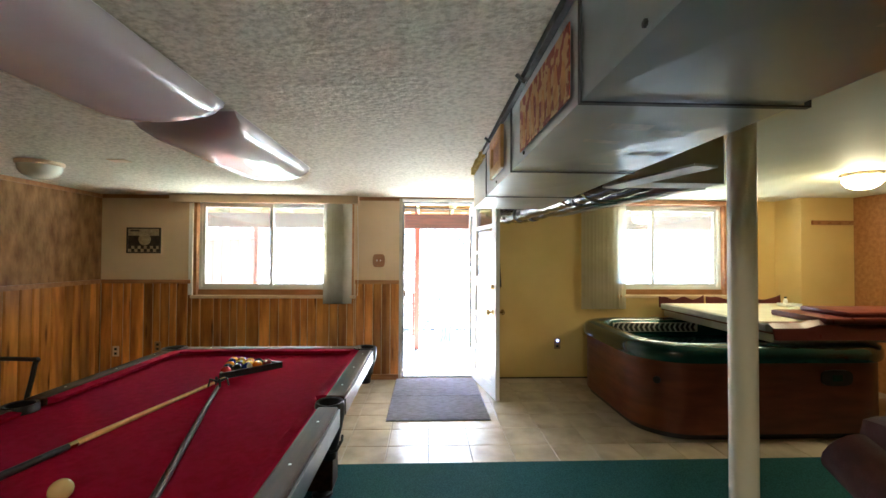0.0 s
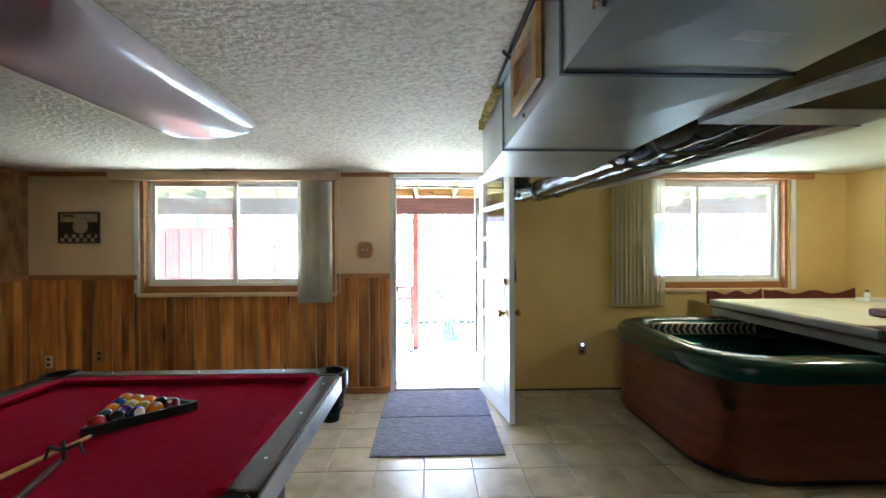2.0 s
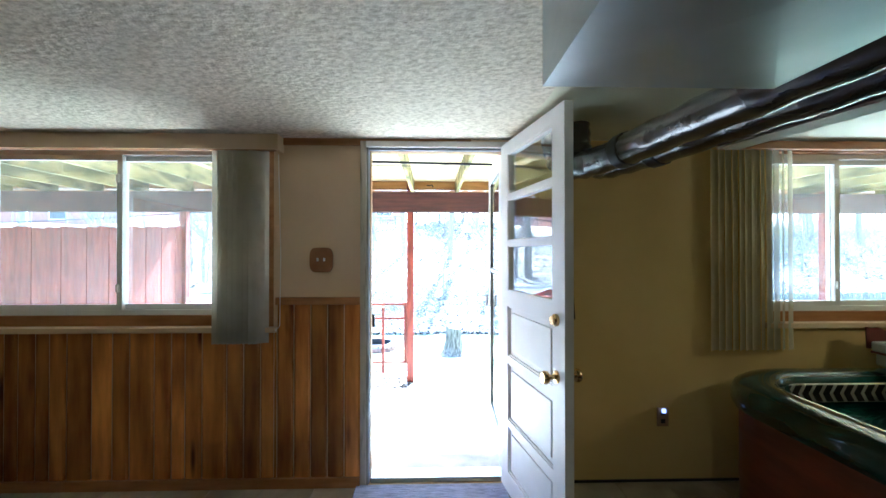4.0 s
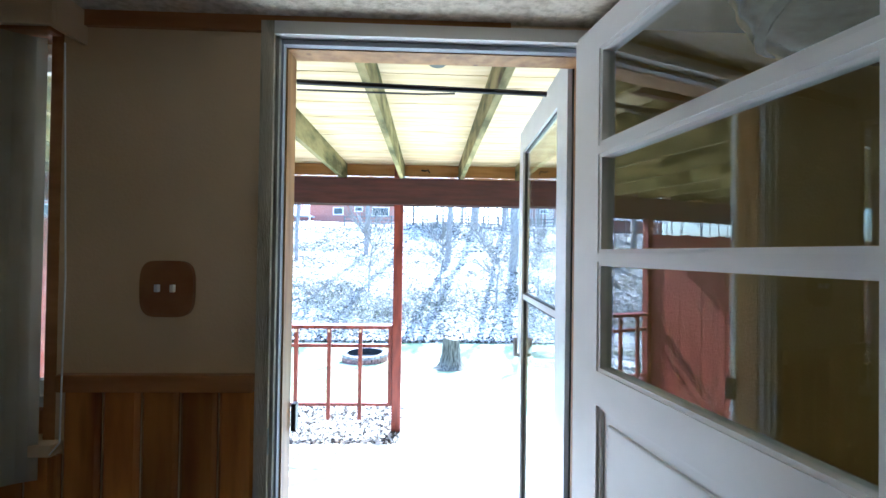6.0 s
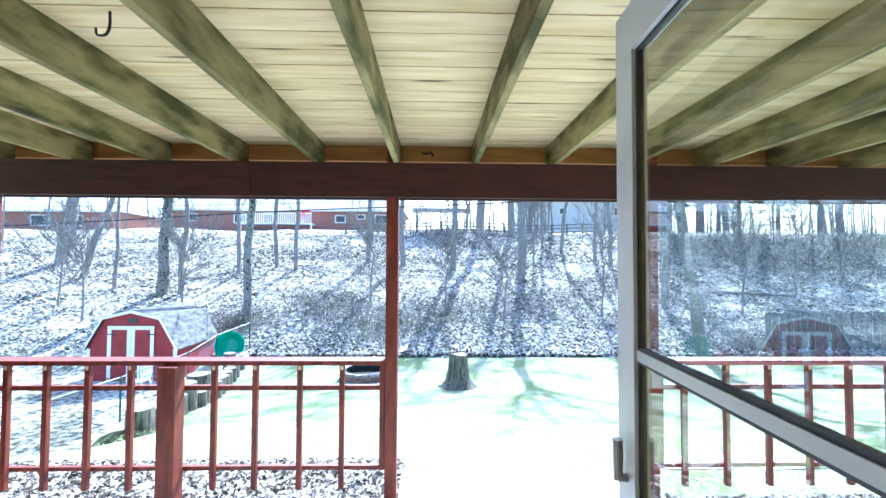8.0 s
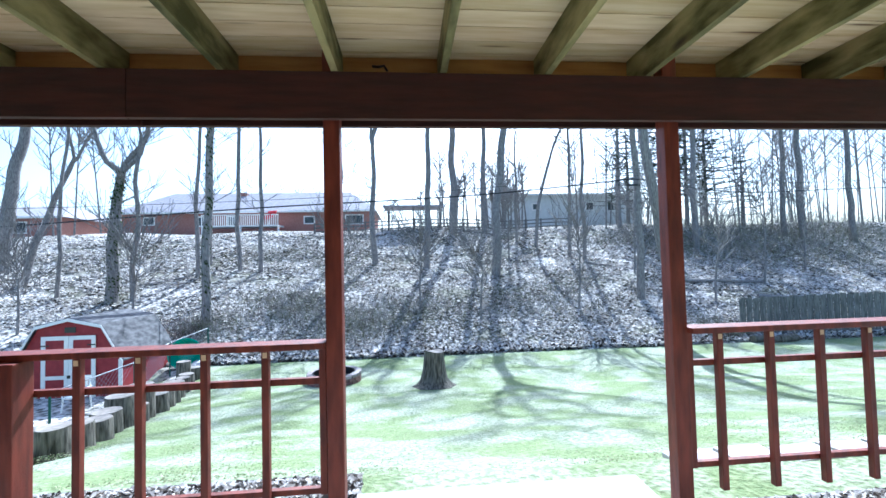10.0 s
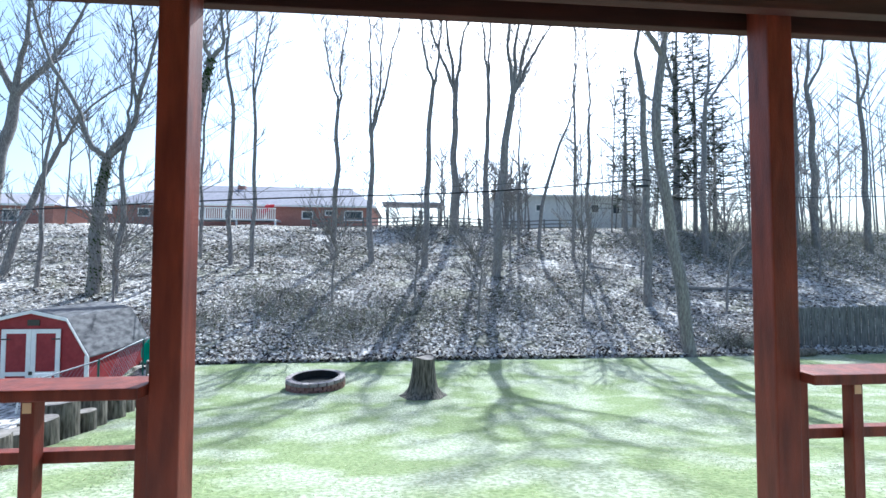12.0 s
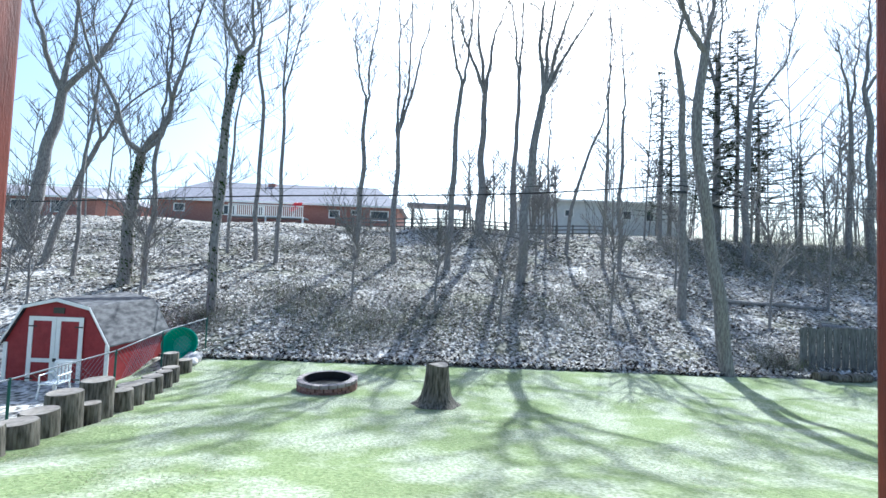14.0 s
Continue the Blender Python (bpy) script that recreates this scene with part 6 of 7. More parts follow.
for a, b in zip(tops, tops[1:]):
    part("top_rail", tube([a, b], 0.02, 8), M_GREYWIRE, fence, "grey top pipe")
    bm = bmesh.new()
    va, vb = Vector(a), Vector(b)
    n = int((vb - va).length / 0.14)
    for i in range(n + 1):
        p = va.lerp(vb, i / n)
        for s in (-1, 1):
            q = p + (vb - va).normalized() * s * 1.1
            if 0 <= (q - va).dot((vb - va).normalized()) <= (vb - va).length:
                u, v = p, Vector((q.x, q.y, q.z - 1.15))
                side = Vector((0.0025, 0.0025, 0))
                bm.faces.new([bm.verts.new(w) for w in (u - side, u + side, v + side, v - side)])
    part("mesh_wire", bm, M_GREYWIRE, fence, "thin diamond wire")
gt = thing("green_tub", "bright green plastic tub lying on its side by the fence", "plastic tub", (-8.1, 23.3, gz(-8.1, 23.3)))
M_GREENP = mat("bright_green_plastic", (0.02, 0.33, 0.20), (0.03, 0.42, 0.27), 0.4, scale=3)
bm = lathe([(0.35, -0.25), (0.55, 0.1), (0.58, 0.28), (0.54, 0.28), (0.50, 0.1), (0.30, -0.2)], 24)
bm.transform(pose(-8.1, 23.3, gz(-8.1, 23.3) + 0.5, 75, 0, 20))
part("shell", bm, M_GREENP, gt, smooth=True)

# grey board fence at the foot of the bank
gf = thing("board_fence", "weathered grey board fence at the foot of the bank", "board fence", (15, 21, -1.5))
M_GREYWOOD = mat("weathered_grey_boards", (0.085, 0.082, 0.078), (0.20, 0.19, 0.18), 0.9, scale=4, stretch=(5, 5, 0.7), bump=0.3, vary=0.15)
for i in range(52):
    x = 15.6 + i * 0.16
    y = 24.2 + 0.02 * (i % 2) - 0.05 * i * 0.16
    z = gz(x, y)
    part("board", box(x, x + 0.15, y, y + 0.02, z - 0.05, -0.80 + 0.03 * math.sin(i * 1.3) + 0.02 * i * 0.16), M_GREYWOOD, gf)
for z in (-2.0, -1.0):
    part("stringer", slanted_beam((15.6, 24.25), (23.9, 23.84), 0.04, z, z + 0.08), M_GREYWOOD, gf)
for x, y, r in ((15.8, 23.2, 0.16), (16.3, 23.0, 0.14), (16.9, 23.1, 0.17)):
    z = gz(x, y)
    lg = thing("cut_log", "dark cut log lying before the board fence", "log", (x, y, z), group="logs before the board fence")
    part("log", tube([(x - 0.5, y, z + r * 0.8), (x + 0.5, y + 0.2, z + r * 0.8)], r, 12), M_STUMP, lg, smooth=True)

# ---- trees ----
def branch_tubes(bm, pts, r0, r1, segs):
    n = len(pts)
    rings = []
    side = Vector((1, 0, 0))
    for i, p in enumerate(pts):
        d = (pts[min(i + 1, n - 1)] - pts[max(i - 1, 0)]).normalized()
        side = (side - d * side.dot(d))
        side = side.normalized() if side.length > 1e-3 else d.orthogonal().normalized()
        up = d.cross(side)
        r = r0 + (r1 - r0) * i / (n - 1)
        rings.append([bm.verts.new(p + r * (math.cos(a) * side + math.sin(a) * up)) for a in (2 * math.pi * k / segs for k in range(segs))])
    for a, b in zip(rings, rings[1:]):
        for k in range(segs):
            bm.faces.new((a[k], a[(k + 1) % segs], b[(k + 1) % segs], b[k])).smooth = True


def grow(bm, start, d, length, r, depth, rng, spread=0.6):
    """One limb with its side twigs, wandering and turning up."""
    n = 5 if depth > 0 else 3
    pts, p, dd = [start], start.copy(), d.normalized()
    for i in range(n):
        dd = (dd + Vector((rng.uniform(-0.16, 0.16), rng.uniform(-0.16, 0.16), rng.uniform(0.0, 0.14)))).normalized()
        p = p + dd * length / n
        pts.append(p)
    branch_tubes(bm, pts, r, max(r * 0.45, 0.012), 6 if r > 0.08 else (4 if r > 0.03 else 3))
    if depth > 0:
        for i in range(rng.randint(4, 6)):
            k = rng.uniform(0.25, 0.98)
            j = min(int(k * n), n - 1)
            q = pts[j].lerp(pts[j + 1], k * n - j)
            a = rng.uniform(0, 6.28)
            nd = (dd * 0.9 + Vector((math.cos(a) * spread, math.sin(a) * spread, rng.uniform(0.1, 0.6)))).normalized()
            grow(bm, q, nd, length * rng.uniform(0.35, 0.6), max(r * 0.5 * (1.1 - 0.5 * k), 0.013), depth - 1, rng, spread)


def tree(x, y, r, trunk, limbs, seed, label, ivy=0.0, depth=2):
    """trunk: (sideways, height) from the base; limbs: lists of such points from the trunk's top."""
    rng = random.Random(seed)
    z = gz(x, y)
    sd = seed * 3.7
    def wob(p):
        h_ = p.z - z
        k_ = min(1.0, max(0.0, h_ / 3)) * 0.22
        return p + Vector((k_ * noise.noise(Vector((sd, h_ * 0.42, p.x * 0.2))), k_ * noise.noise(Vector((sd + 9, h_ * 0.42, 0))), 0))
    t_ = thing("tree", label, "tree", (x, y, z), group="bare trees on the bank")
    bm = bmesh.new()
    tp = smooth_path([(x + a, y + 0.15 * a, z + h) for a, h in [(0, -0.3)] + trunk], 16)
    tp = [wob(p) for p in tp]
    h_all = trunk[-1][1]
    branch_tubes(bm, tp, r * 0.98, r * 0.6, 10)
    part("trunk", bm, M_BARK, t_, "grey furrowed trunk")
    bm = bmesh.new()
    top = tp[-1]
    r = r * 0.82
    for lb in limbs:
        lp = smooth_path([tuple(top)] + [(x + a, y + 0.3 * (a - trunk[-1][0]), z + h) for a, h in lb], 12)
        e_ = lp[-1] - lp[-3]
        lp = lp + [lp[-1] + e_ * 0.8 + Vector((rng.uniform(-0.25, 0.25), 0, 0)), lp[-1] + e_ * 1.6 + Vector((rng.uniform(-0.5, 0.5), 0, 0))]
        lp = [lp[0]] + [wob(p + Vector((0.16 * noise.noise(Vector((sd, i_ * 0.6, 3))), 0, 0))) for i_, p in enumerate(lp[1:])]
        rl = r * 0.6
        branch_tubes(bm, lp, rl, 0.02, 7)
        for i in range(2, 14):
            for _ in range(2 if i < 9 else 3):
                a = rng.uniform(0, 6.28)
                grow(bm, lp[i], Vector((math.cos(a), math.sin(a), rng.uniform(0.5, 1.6))), rng.uniform(0.7, 2.8), max(rl * 0.17, 0.020), depth - 1, rng, 0.7)
    for _ in range(11):
        k = rng.randint(6, 15)
        a = rng.uniform(0, 6.28)
        grow(bm, tp[k], Vector((math.cos(a), math.sin(a), 0.5)), rng.uniform(0.7, 2.6), max(0.12 * r, 0.020), 1, rng, 0.8)
    part("crown", bm, M_BARK, t_, "bare branching crown")
    if ivy:
        vs, fs = [], []
        for _ in range(int(900 * ivy)):
            k = rng.uniform(0, 15.9)
            c = tp[int(k)].lerp(tp[int(k) + 1], k % 1)
            a = rng.uniform(0, 6.28)
            rr = r * rng.uniform(0.85, 1.5)
            c = c + Vector((math.cos(a) * rr, math.sin(a) * rr, 0))
            w = rng.uniform(0.03, 0.07)
            m_ = len(vs)
            vs += [tuple(c + Vector((w * math.cos(a + 1.5), w * math.sin(a + 1.5), -w))), tuple(c + Vector((-w * math.cos(a + 1.5), -w * math.sin(a + 1.5), 0))), tuple(c + Vector((0, 0, w * 1.3)))]
            fs.append((m_, m_ + 1, m_ + 2))
        me = bpy.data.meshes.new("ivy")
        me.from_pydata(vs, [], fs)
        me.materials.append(M_IVY)
        iv = new("ivy", me)
        iv.parent = t_
        iv.matrix_parent_inverse = t_.matrix_basis.inverted()
        tagged(iv, "dark ivy leaves on the trunk")
    return t_


M_IVY = leaf_mat("ivy_leaf", (0.02, 0.035, 0.01), (0.06, 0.09, 0.03), 5, 0.2)
G = "tall bare grey tree rising from the leaf-covered bank"
# x, y, radius, trunk, limbs, ivy
TREES = [
    (-24.7, 34.1, 0.42, [(0.7, 5), (1.5, 10)], [[(1.9, 13), (2.3, 18)], [(3.5, 13), (5.0, 17)], [(0.5, 13), (-0.8, 18)]], 0, "thick bare tree with a spreading crown"),
    (-21.5, 32.0, 0.20, [(1.1, 4), (2.3, 7.2)], [[(3.5, 9), (5.8, 11.5)], [(2.4, 9), (2.0, 12)]], 0, "thin leaning bare tree"),
    (-18.2, 30.2, 0.11, [(0.2, 5), (0.5, 11)], [[(0.4, 14), (0.2, 17)]], 0, "very thin straight bare tree"),
    (-15.1, 29.7, 0.33, [(0.1, 4), (0.45, 6.9)], [[(-0.3, 7.7), (-0.7, 9.2), (-2.2, 12.5), (-2.9, 15.5)], [(1.1, 7.6), (1.5, 9.0), (1.5, 12.0), (1.2, 15.8)], [(1.5, 9), (2.1, 12.5), (2.9, 15.8)]], 1.0, "forked bare tree with ivy-covered trunk"),
    (-14.1, 29.8, 0.15, [(0.1, 4), (0.25, 8.5)], [[(0.3, 11), (0.5, 14)]], 0, "thin straight bare tree beside a forked one"),
    (-8.9, 26.6, 0.21, [(0.15, 5), (0.4, 10.0), (0.6, 11.8)], [[(0.1, 13.0), (-0.2, 15)], [(1.1, 12.6), (1.1, 14), (0.8, 15.5)]], 0.8, "slender bare tree with ivy on its trunk"),
    (-12.1, 32.5, 0.14, [(0.0, 5), (0.2, 10)], [[(0.1, 13), (-0.2, 16)]], 0, G),
    (-12.3, 34.6, 0.11, [(0.0, 5), (0.1, 9)], [[(0.2, 12), (0.1, 14)]], 0, G),
    (-10.1, 33.7, 0.15, [(-0.1, 5), (-0.1, 9.5), (-0.5, 14)], [[(-0.6, 16), (-0.8, 19)]], 0, G),
    (-8.75, 33.4, 0.15, [(0.1, 5), (0.1, 10)], [[(0.0, 14), (-0.1, 19)], [(0.5, 13), (0.9, 16)]], 0, G),
    (-4.2, 35.0, 0.19, [(0.15, 6), (0.2, 10)], [[(0.4, 13), (0.8, 17.5)], [(-0.3, 12.5), (-0.7, 15)]], 0, G),
    (-1.66, 34.75, 0.22, [(-0.1, 4), (0.0, 8.0)], [[(-0.2, 12), (-0.4, 17)], [(0.8, 12), (1.8, 17)], [(0.4, 12), (0.5, 17)]], 0, "bare tree forking into three upright limbs"),
    (1.73, 33.6, 0.22, [(0.2, 6), (0.4, 11.5)], [[(-0.1, 14), (-0.5, 18)], [(0.9, 14), (1.1, 18)]], 0, G),
    (4.2, 39.5, 0.34, [(0.1, 5), (0.1, 11)], [[(-0.4, 15), (-0.8, 19)], [(0.7, 15), (1.4, 18)], [(-1.2, 14), (-2.2, 17)]], 0, "sturdy bare tree at the top of the bank"),
    (6.84, 39.8, 0.24, [(0.1, 6), (0.2, 12)], [[(0.4, 16), (0.5, 20)], [(-0.2, 16), (-0.6, 19)]], 0, G),
    (5.95, 31.8, 0.30, [(0.2, 4), (0.6, 8.6), (1.0, 11)], [[(1.4, 14), (1.8, 18.5)], [(2.2, 13), (4.0, 16.5)], [(1.9, 13.5), (3.0, 18)], [(0.9, 14), (1.0, 18)]], 0, "large bare tree with fanned upper limbs"),
    (8.96, 37.8, 0.11, [(0.0, 4), (0.1, 8)], [[(0.1, 10), (0.2, 12)]], 0, G),
    (10.2, 37.0, 0.15, [(0.3, 3), (1.1, 6.0), (2.3, 9.0)], [[(3.0, 11.5), (3.2, 15.5)]], 0, "thin curved bare tree"),
    (12.1, 35.2, 0.13, [(0.1, 6), (0.2, 11)], [[(0.2, 14), (0.2, 18)]], 0, G),
    (12.8, 34.3, 0.15, [(0.1, 5), (0.2, 10)], [[(0.1, 13), (-0.2, 16)]], 0, G),
    (13.3, 28.3, 0.22, [(0.0, 5), (-0.1, 9.0), (-0.3, 13)], [[(-0.2, 16), (-0.4, 19)]], 0, "dark straight tree carrying a small wire box"),
    (12.25, 23.5, 0.26, [(-0.45, 2.8), (-1.0, 5.2), (-1.35, 7.5), (-1.45, 10.2), (-1.25, 12.2)], [[(-1.8, 13.2), (-2.5, 14.6)], [(-0.8, 13.8), (-0.2, 16.5)]], 0, "large dark leaning tree forking high above the lawn edge"),
    (24.0, 41.5, 0.34, [(0.0, 6), (0.0, 12)], [[(0.1, 16), (0.2, 21)], [(-1.2, 16), (-2.5, 20)]], 0, G),
    (22.5, 36.2, 0.25, [(0.0, 6), (0.3, 11)], [[(1.6, 13), (3.6, 15.2), (4.4, 18.5)], [(0.4, 14), (0.8, 18)]], 0, "bare tree with one long outward limb"),
    (31.5, 37.9, 0.22, [(0.0, 6), (0.2, 11)], [[(-0.8, 14), (-1.4, 16)], [(0.6, 14), (1.0, 17)]], 0, G),
    (32.2, 37.0, 0.28, [(-0.1, 6), (-0.4, 12)], [[(-0.2, 16), (0.2, 20)], [(1.4, 15), (2.0, 18)]], 0, G),
    (35.5, 36.0, 0.24, [(-0.3, 6), (-0.4, 11)], [[(-1.0, 15), (-1.2, 19)], [(1.0, 15), (1.5, 19)]], 0, G),
    (-28.5, 33.0, 0.30, [(0.3, 6), (0.5, 11)], [[(1.3, 14), (2.4, 18)], [(-0.6, 14), (-1.5, 18)]], 0, G),
]
for i, (x, y, r, tr, lb, iv, lab) in enumerate(TREES):
    tree(x, y, r, tr, lb, 100 + i, lab, iv)
bx_ = thing("wire_box", "small dark box on a tree trunk where the cables meet", "cable box", (12.9, 28.0, 5.2))
part("box_body", box(12.55, 13.25, 27.85, 27.98, 5.1, 5.22, bevel=0.01), M_BLACK, bx_)
for x, y, s in ((-19.6, 28.2, 0.6), (9.2, 27.0, 0.7), (-17.0, 26.6, 0.55), (1.1, 27.6, 0.5), (-3.0, 28.4, 0.5), (16.8, 27.2, 0.8), (21.4, 29.1, 0.9), (4.0, 26.4, 0.45), (-12.6, 27.4, 0.5), (26.0, 31.0, 0.9), (14.8, 31.5, 0.8), (7.4, 34.2, 0.7)):
    tree(x, y, 0.045 + 0.03 * s, [(0.1 * s, 1.4), (0.25 * s, 2.6 * s + 1)], [[(0.1, 3.4 * s + 1), (-0.1, 4.6 * s + 1)]], int(x * 10) + 900, "thin bare sapling on the bank", 0, 2)

# conifers
M_NEEDLE = leaf_mat("conifer_needles", (0.022, 0.036, 0.026), (0.07, 0.09, 0.065), 3, 0.15)


def conifer(x, y, h, spread, seed, dens=1.0):
    rng = random.Random(seed)
    z = gz(x, y)
    t_ = thing("conifer", "thin dark conifer with drooping open branches on the bank", "conifer", (x, y, z), group="conifers on the bank")
    part("trunk", tube([(x, y, z - 0.2), (x + 0.1, y, z + h * 0.5), (x, y, z + h)], [0.2, 0.13, 0.03], 8), M_BARK, t_)
    bw, vs, fs = bmesh.new(), [], []
    level = 0.16
    while level < 0.985:
        reach = spread * min(1.0, (1.04 - level) * 1.5) * rng.uniform(0.8, 1.1)
        turn = rng.uniform(0, 6.28)
        for arm in range(rng.randint(4, 6)):
            if rng.random() > 0.55 + 0.4 * dens:
                continue
            a = turn + arm * 6.28 / 5 + rng.uniform(-0.3, 0.3)
            L = reach * rng.uniform(0.55, 1.12) + 0.15
            p0 = Vector((x, y, z + h * level + rng.uniform(-0.12, 0.12)))
            out, across = Vector((math.cos(a), math.sin(a), 0)), Vector((-math.sin(a), math.cos(a), 0))
            pts = [p0, p0 + out * L * 0.5 + Vector((0, 0, -0.05 * L)), p0 + out * L + Vector((0, 0, 0.02 * L))]
            branch_tubes(bw, pts, 0.045, 0.012, 3)
            for _ in range(int(L * 22 * dens) + 5):
                u = rng.uniform(0.22, 1.0)
                c = pts[0].lerp(pts[1], u * 2) if u < 0.5 else pts[1].lerp(pts[2], u * 2 - 1)
                side = rng.choice((-1, 1))
                tl = rng.uniform(0.15, 0.5) * (1.15 - u * 0.6)
                d = (out * 0.7 + across * side).normalized() * tl + Vector((0, 0, -rng.uniform(0.0, 0.35) * tl))
                w = out * rng.uniform(0.018, 0.045)
                lift = Vector((0, 0, rng.uniform(0.01, 0.05)))
                m_ = len(vs)
                vs += [tuple(c - w), tuple(c + w + lift), tuple(c + d)]
                fs.append((m_, m_ + 1, m_ + 2))
        level += rng.uniform(0.40, 0.62) / h
    tagged(part("branch_whorl", bw, M_BARK, t_), "many thin drooping bare branches", kind="stuff")
    me = bpy.data.meshes.new("foliage")
    me.from_pydata(vs, [], fs)
    me.materials.append(M_NEEDLE)
    f_ = new("foliage", me)
    f_.parent = t_
    f_.matrix_parent_inverse = t_.matrix_basis.inverted()


for i, (x, y, h, s) in enumerate(((19.0, 41, 14.4, 2.5), (23.8, 41.5, 17.0, 3.3), (26.0, 42, 18.5, 5.2), (28.6, 43, 13.0, 3.4), (31.0, 41.5, 7.6, 2.2), (21.5, 44, 10, 2.4))):
    conifer(x, y, h, s, 300 + i, 1.3 if 23 < x < 29 else 0.8)

# brush: thickets of thin twigs
def brush(label, n, pick, hmax, material, seed):
    rng = random.Random(seed)
    vs, fs = [], []
    for _ in range(n):
        x, y, s = pick(rng)
        z = ground_z(x, y)
        p = Vector((x, y, z - 0.02))
        d = Vector((rng.uniform(-0.7, 0.7), rng.uniform(-0.7, 0.7), rng.uniform(0.4, 1.2))).normalized()
        L, w = hmax * s * rng.uniform(0.3, 1.0), rng.uniform(0.007, 0.015)
        for _k in range(3):
            q = p + d * L / 3
            side = Vector((w, rng.uniform(-w, w), 0))
            m_ = len(vs)
            vs += [tuple(p - side), tuple(p + side), tuple(q)]
            fs.append((m_, m_ + 1, m_ + 2))
            p, d, w = p.lerp(q, 0.85), (d + Vector((rng.uniform(-0.6, 0.6), rng.uniform(-0.6, 0.6), rng.uniform(-0.5, 0.2)))).normalized(), w * 0.85
    me = bpy.data.meshes.new("brush")
    me.from_pydata(vs, [], fs)
    me.materials.append(material)
    return tagged(new("brush", me), label, "", "", "stuff")


PATCHES = [(-5.5, 28.0, 3.2, 1.5), (-2.0, 26.0, 2.6, 1.2), (1.0, 27.5, 3.5, 0.8), (5.0, 27.5, 4.0, 0.8), (9.0, 28.0, 4.0, 0.8), (-9.0, 26.0, 1.6, 1.0), (27, 38, 7, 3.0), (34, 37, 6, 3.0), (20, 38, 4.5, 1.8), (5, 41, 5, 1.2), (-8, 36, 3.5, 0.8), (-20, 36, 6, 1.0), (15.0, 24.0, 1.4, 0.9), (24, 36, 6, 2.2), (30, 40, 8, 3.2), (38, 38, 6, 3.2), (31, 33, 5, 1.8), (-3.5, 33, 3, 0.7), (11, 31, 5, 1.0)]


def pick_brush(rng):
    if rng.random() < 0.4:
        x, y, s = pick_hill(rng)
        return x, y, 0.5
    x, y, r, s = PATCHES[rng.randrange(len(PATCHES))]
    x, y = x + rng.gauss(0, r * 0.5), y + rng.gauss(0, r * 0.35)
    return x, (y if y > 23.7 else 23.7 + rng.random() * 3.0), s


M_TWIG = mat("grey_twigs", (0.055, 0.045, 0.038), (0.40, 0.38, 0.34), 0.9, scale=2)
M_TWIGG = mat("greenish_twigs", (0.07, 0.085, 0.03), (0.20, 0.22, 0.10), 0.9, scale=2)
brush("tangled bare grey brush on the bank", 25000, pick_brush, 1.1, M_TWIG, 21)
brush("dull green low brush on the bank", 9000, pick_brush, 0.9, M_TWIGG, 22)
for (x0, y0, x1, y1, r) in ((15.6, 30.0, 21.5, 29.2, 0.14), (19.5, 27.5, 25.5, 26.3, 0.12), (12.6, 33.5, 14.0, 32.8, 0.1), (-14.5, 31.5, -10.5, 34.0, 0.07), (3, 40.5, 9, 38.8, 0.10), (1.5, 41, 6.5, 40.0, 0.08)):
    fl = thing("fallen_trunk", "fallen bare trunk lying on the leaf litter", "fallen trunk", (x0, y0, gz(x0, y0)), group="fallen trunks on the bank")
    part("log", tube([(x0 + (x1 - x0) * k / 5, y0 + (y1 - y0) * k / 5, gz(x0 + (x1 - x0) * k / 5, y0 + (y1 - y0) * k / 5) + r * 0.8) for k in range(6)], [r * (1 - 0.1 * k) for k in range(6)], 8), M_BARK, fl, smooth=True)

# ---- far houses ----
M_ROOF = mat("pale_grey_roof", (0.25, 0.235, 0.26), (0.33, 0.31, 0.34), 0.9, scale=3)
M_WINDARK = mat("far_window_glass", (0.03, 0.035, 0.04), (0.06, 0.07, 0.08), 0.15, scale=2)


def house(name, label, x0, x1, y0, y1, zb, ze, zr, wall_m, windows, hip=3.0, roof_m=None):
    h = thing(name, label, "house", ((x0 + x1) / 2, y0, zb))
    part("wall", box(x0, x1, y0, y1, zb - 1.5, ze), wall_m, h)
    bm = bmesh.new()
    o = 0.5
    c = [bm.verts.new(p) for p in ((x0 - o, y0 - o, ze), (x1 + o, y0 - o, ze), (x1 + o, y1 + o, ze), (x0 - o, y1 + o, ze), (x0 + hip, (y0 + y1) / 2, zr), (x1 - hip, (y0 + y1) / 2, zr))]
    for f in ((0, 1, 5, 4), (1, 2, 5), (2, 3, 4, 5), (3, 0, 4), (0, 3, 2, 1)):
        bm.faces.new([c[i] for i in f])
    part("roof", bm, roof_m or M_ROOF, h)
    part("fascia", box(x0 - o, x1 + o, y0 - o - 0.05, y0 - o, ze - 0.15, ze + 0.05), M_WHITE, h)
    for a, b, z0, z1 in windows:
        w = part("window", frame_only(a, b, y0 - 0.06, y0 - 0.001, z0, z1, 0.12), M_WHITE, h, "white-framed window")
        part("pane", box(a + 0.12, b - 0.12, y0 - 0.03, y0 - 0.002, z0 + 0.12, z1 - 0.12), M_WINDARK, w)
    return h


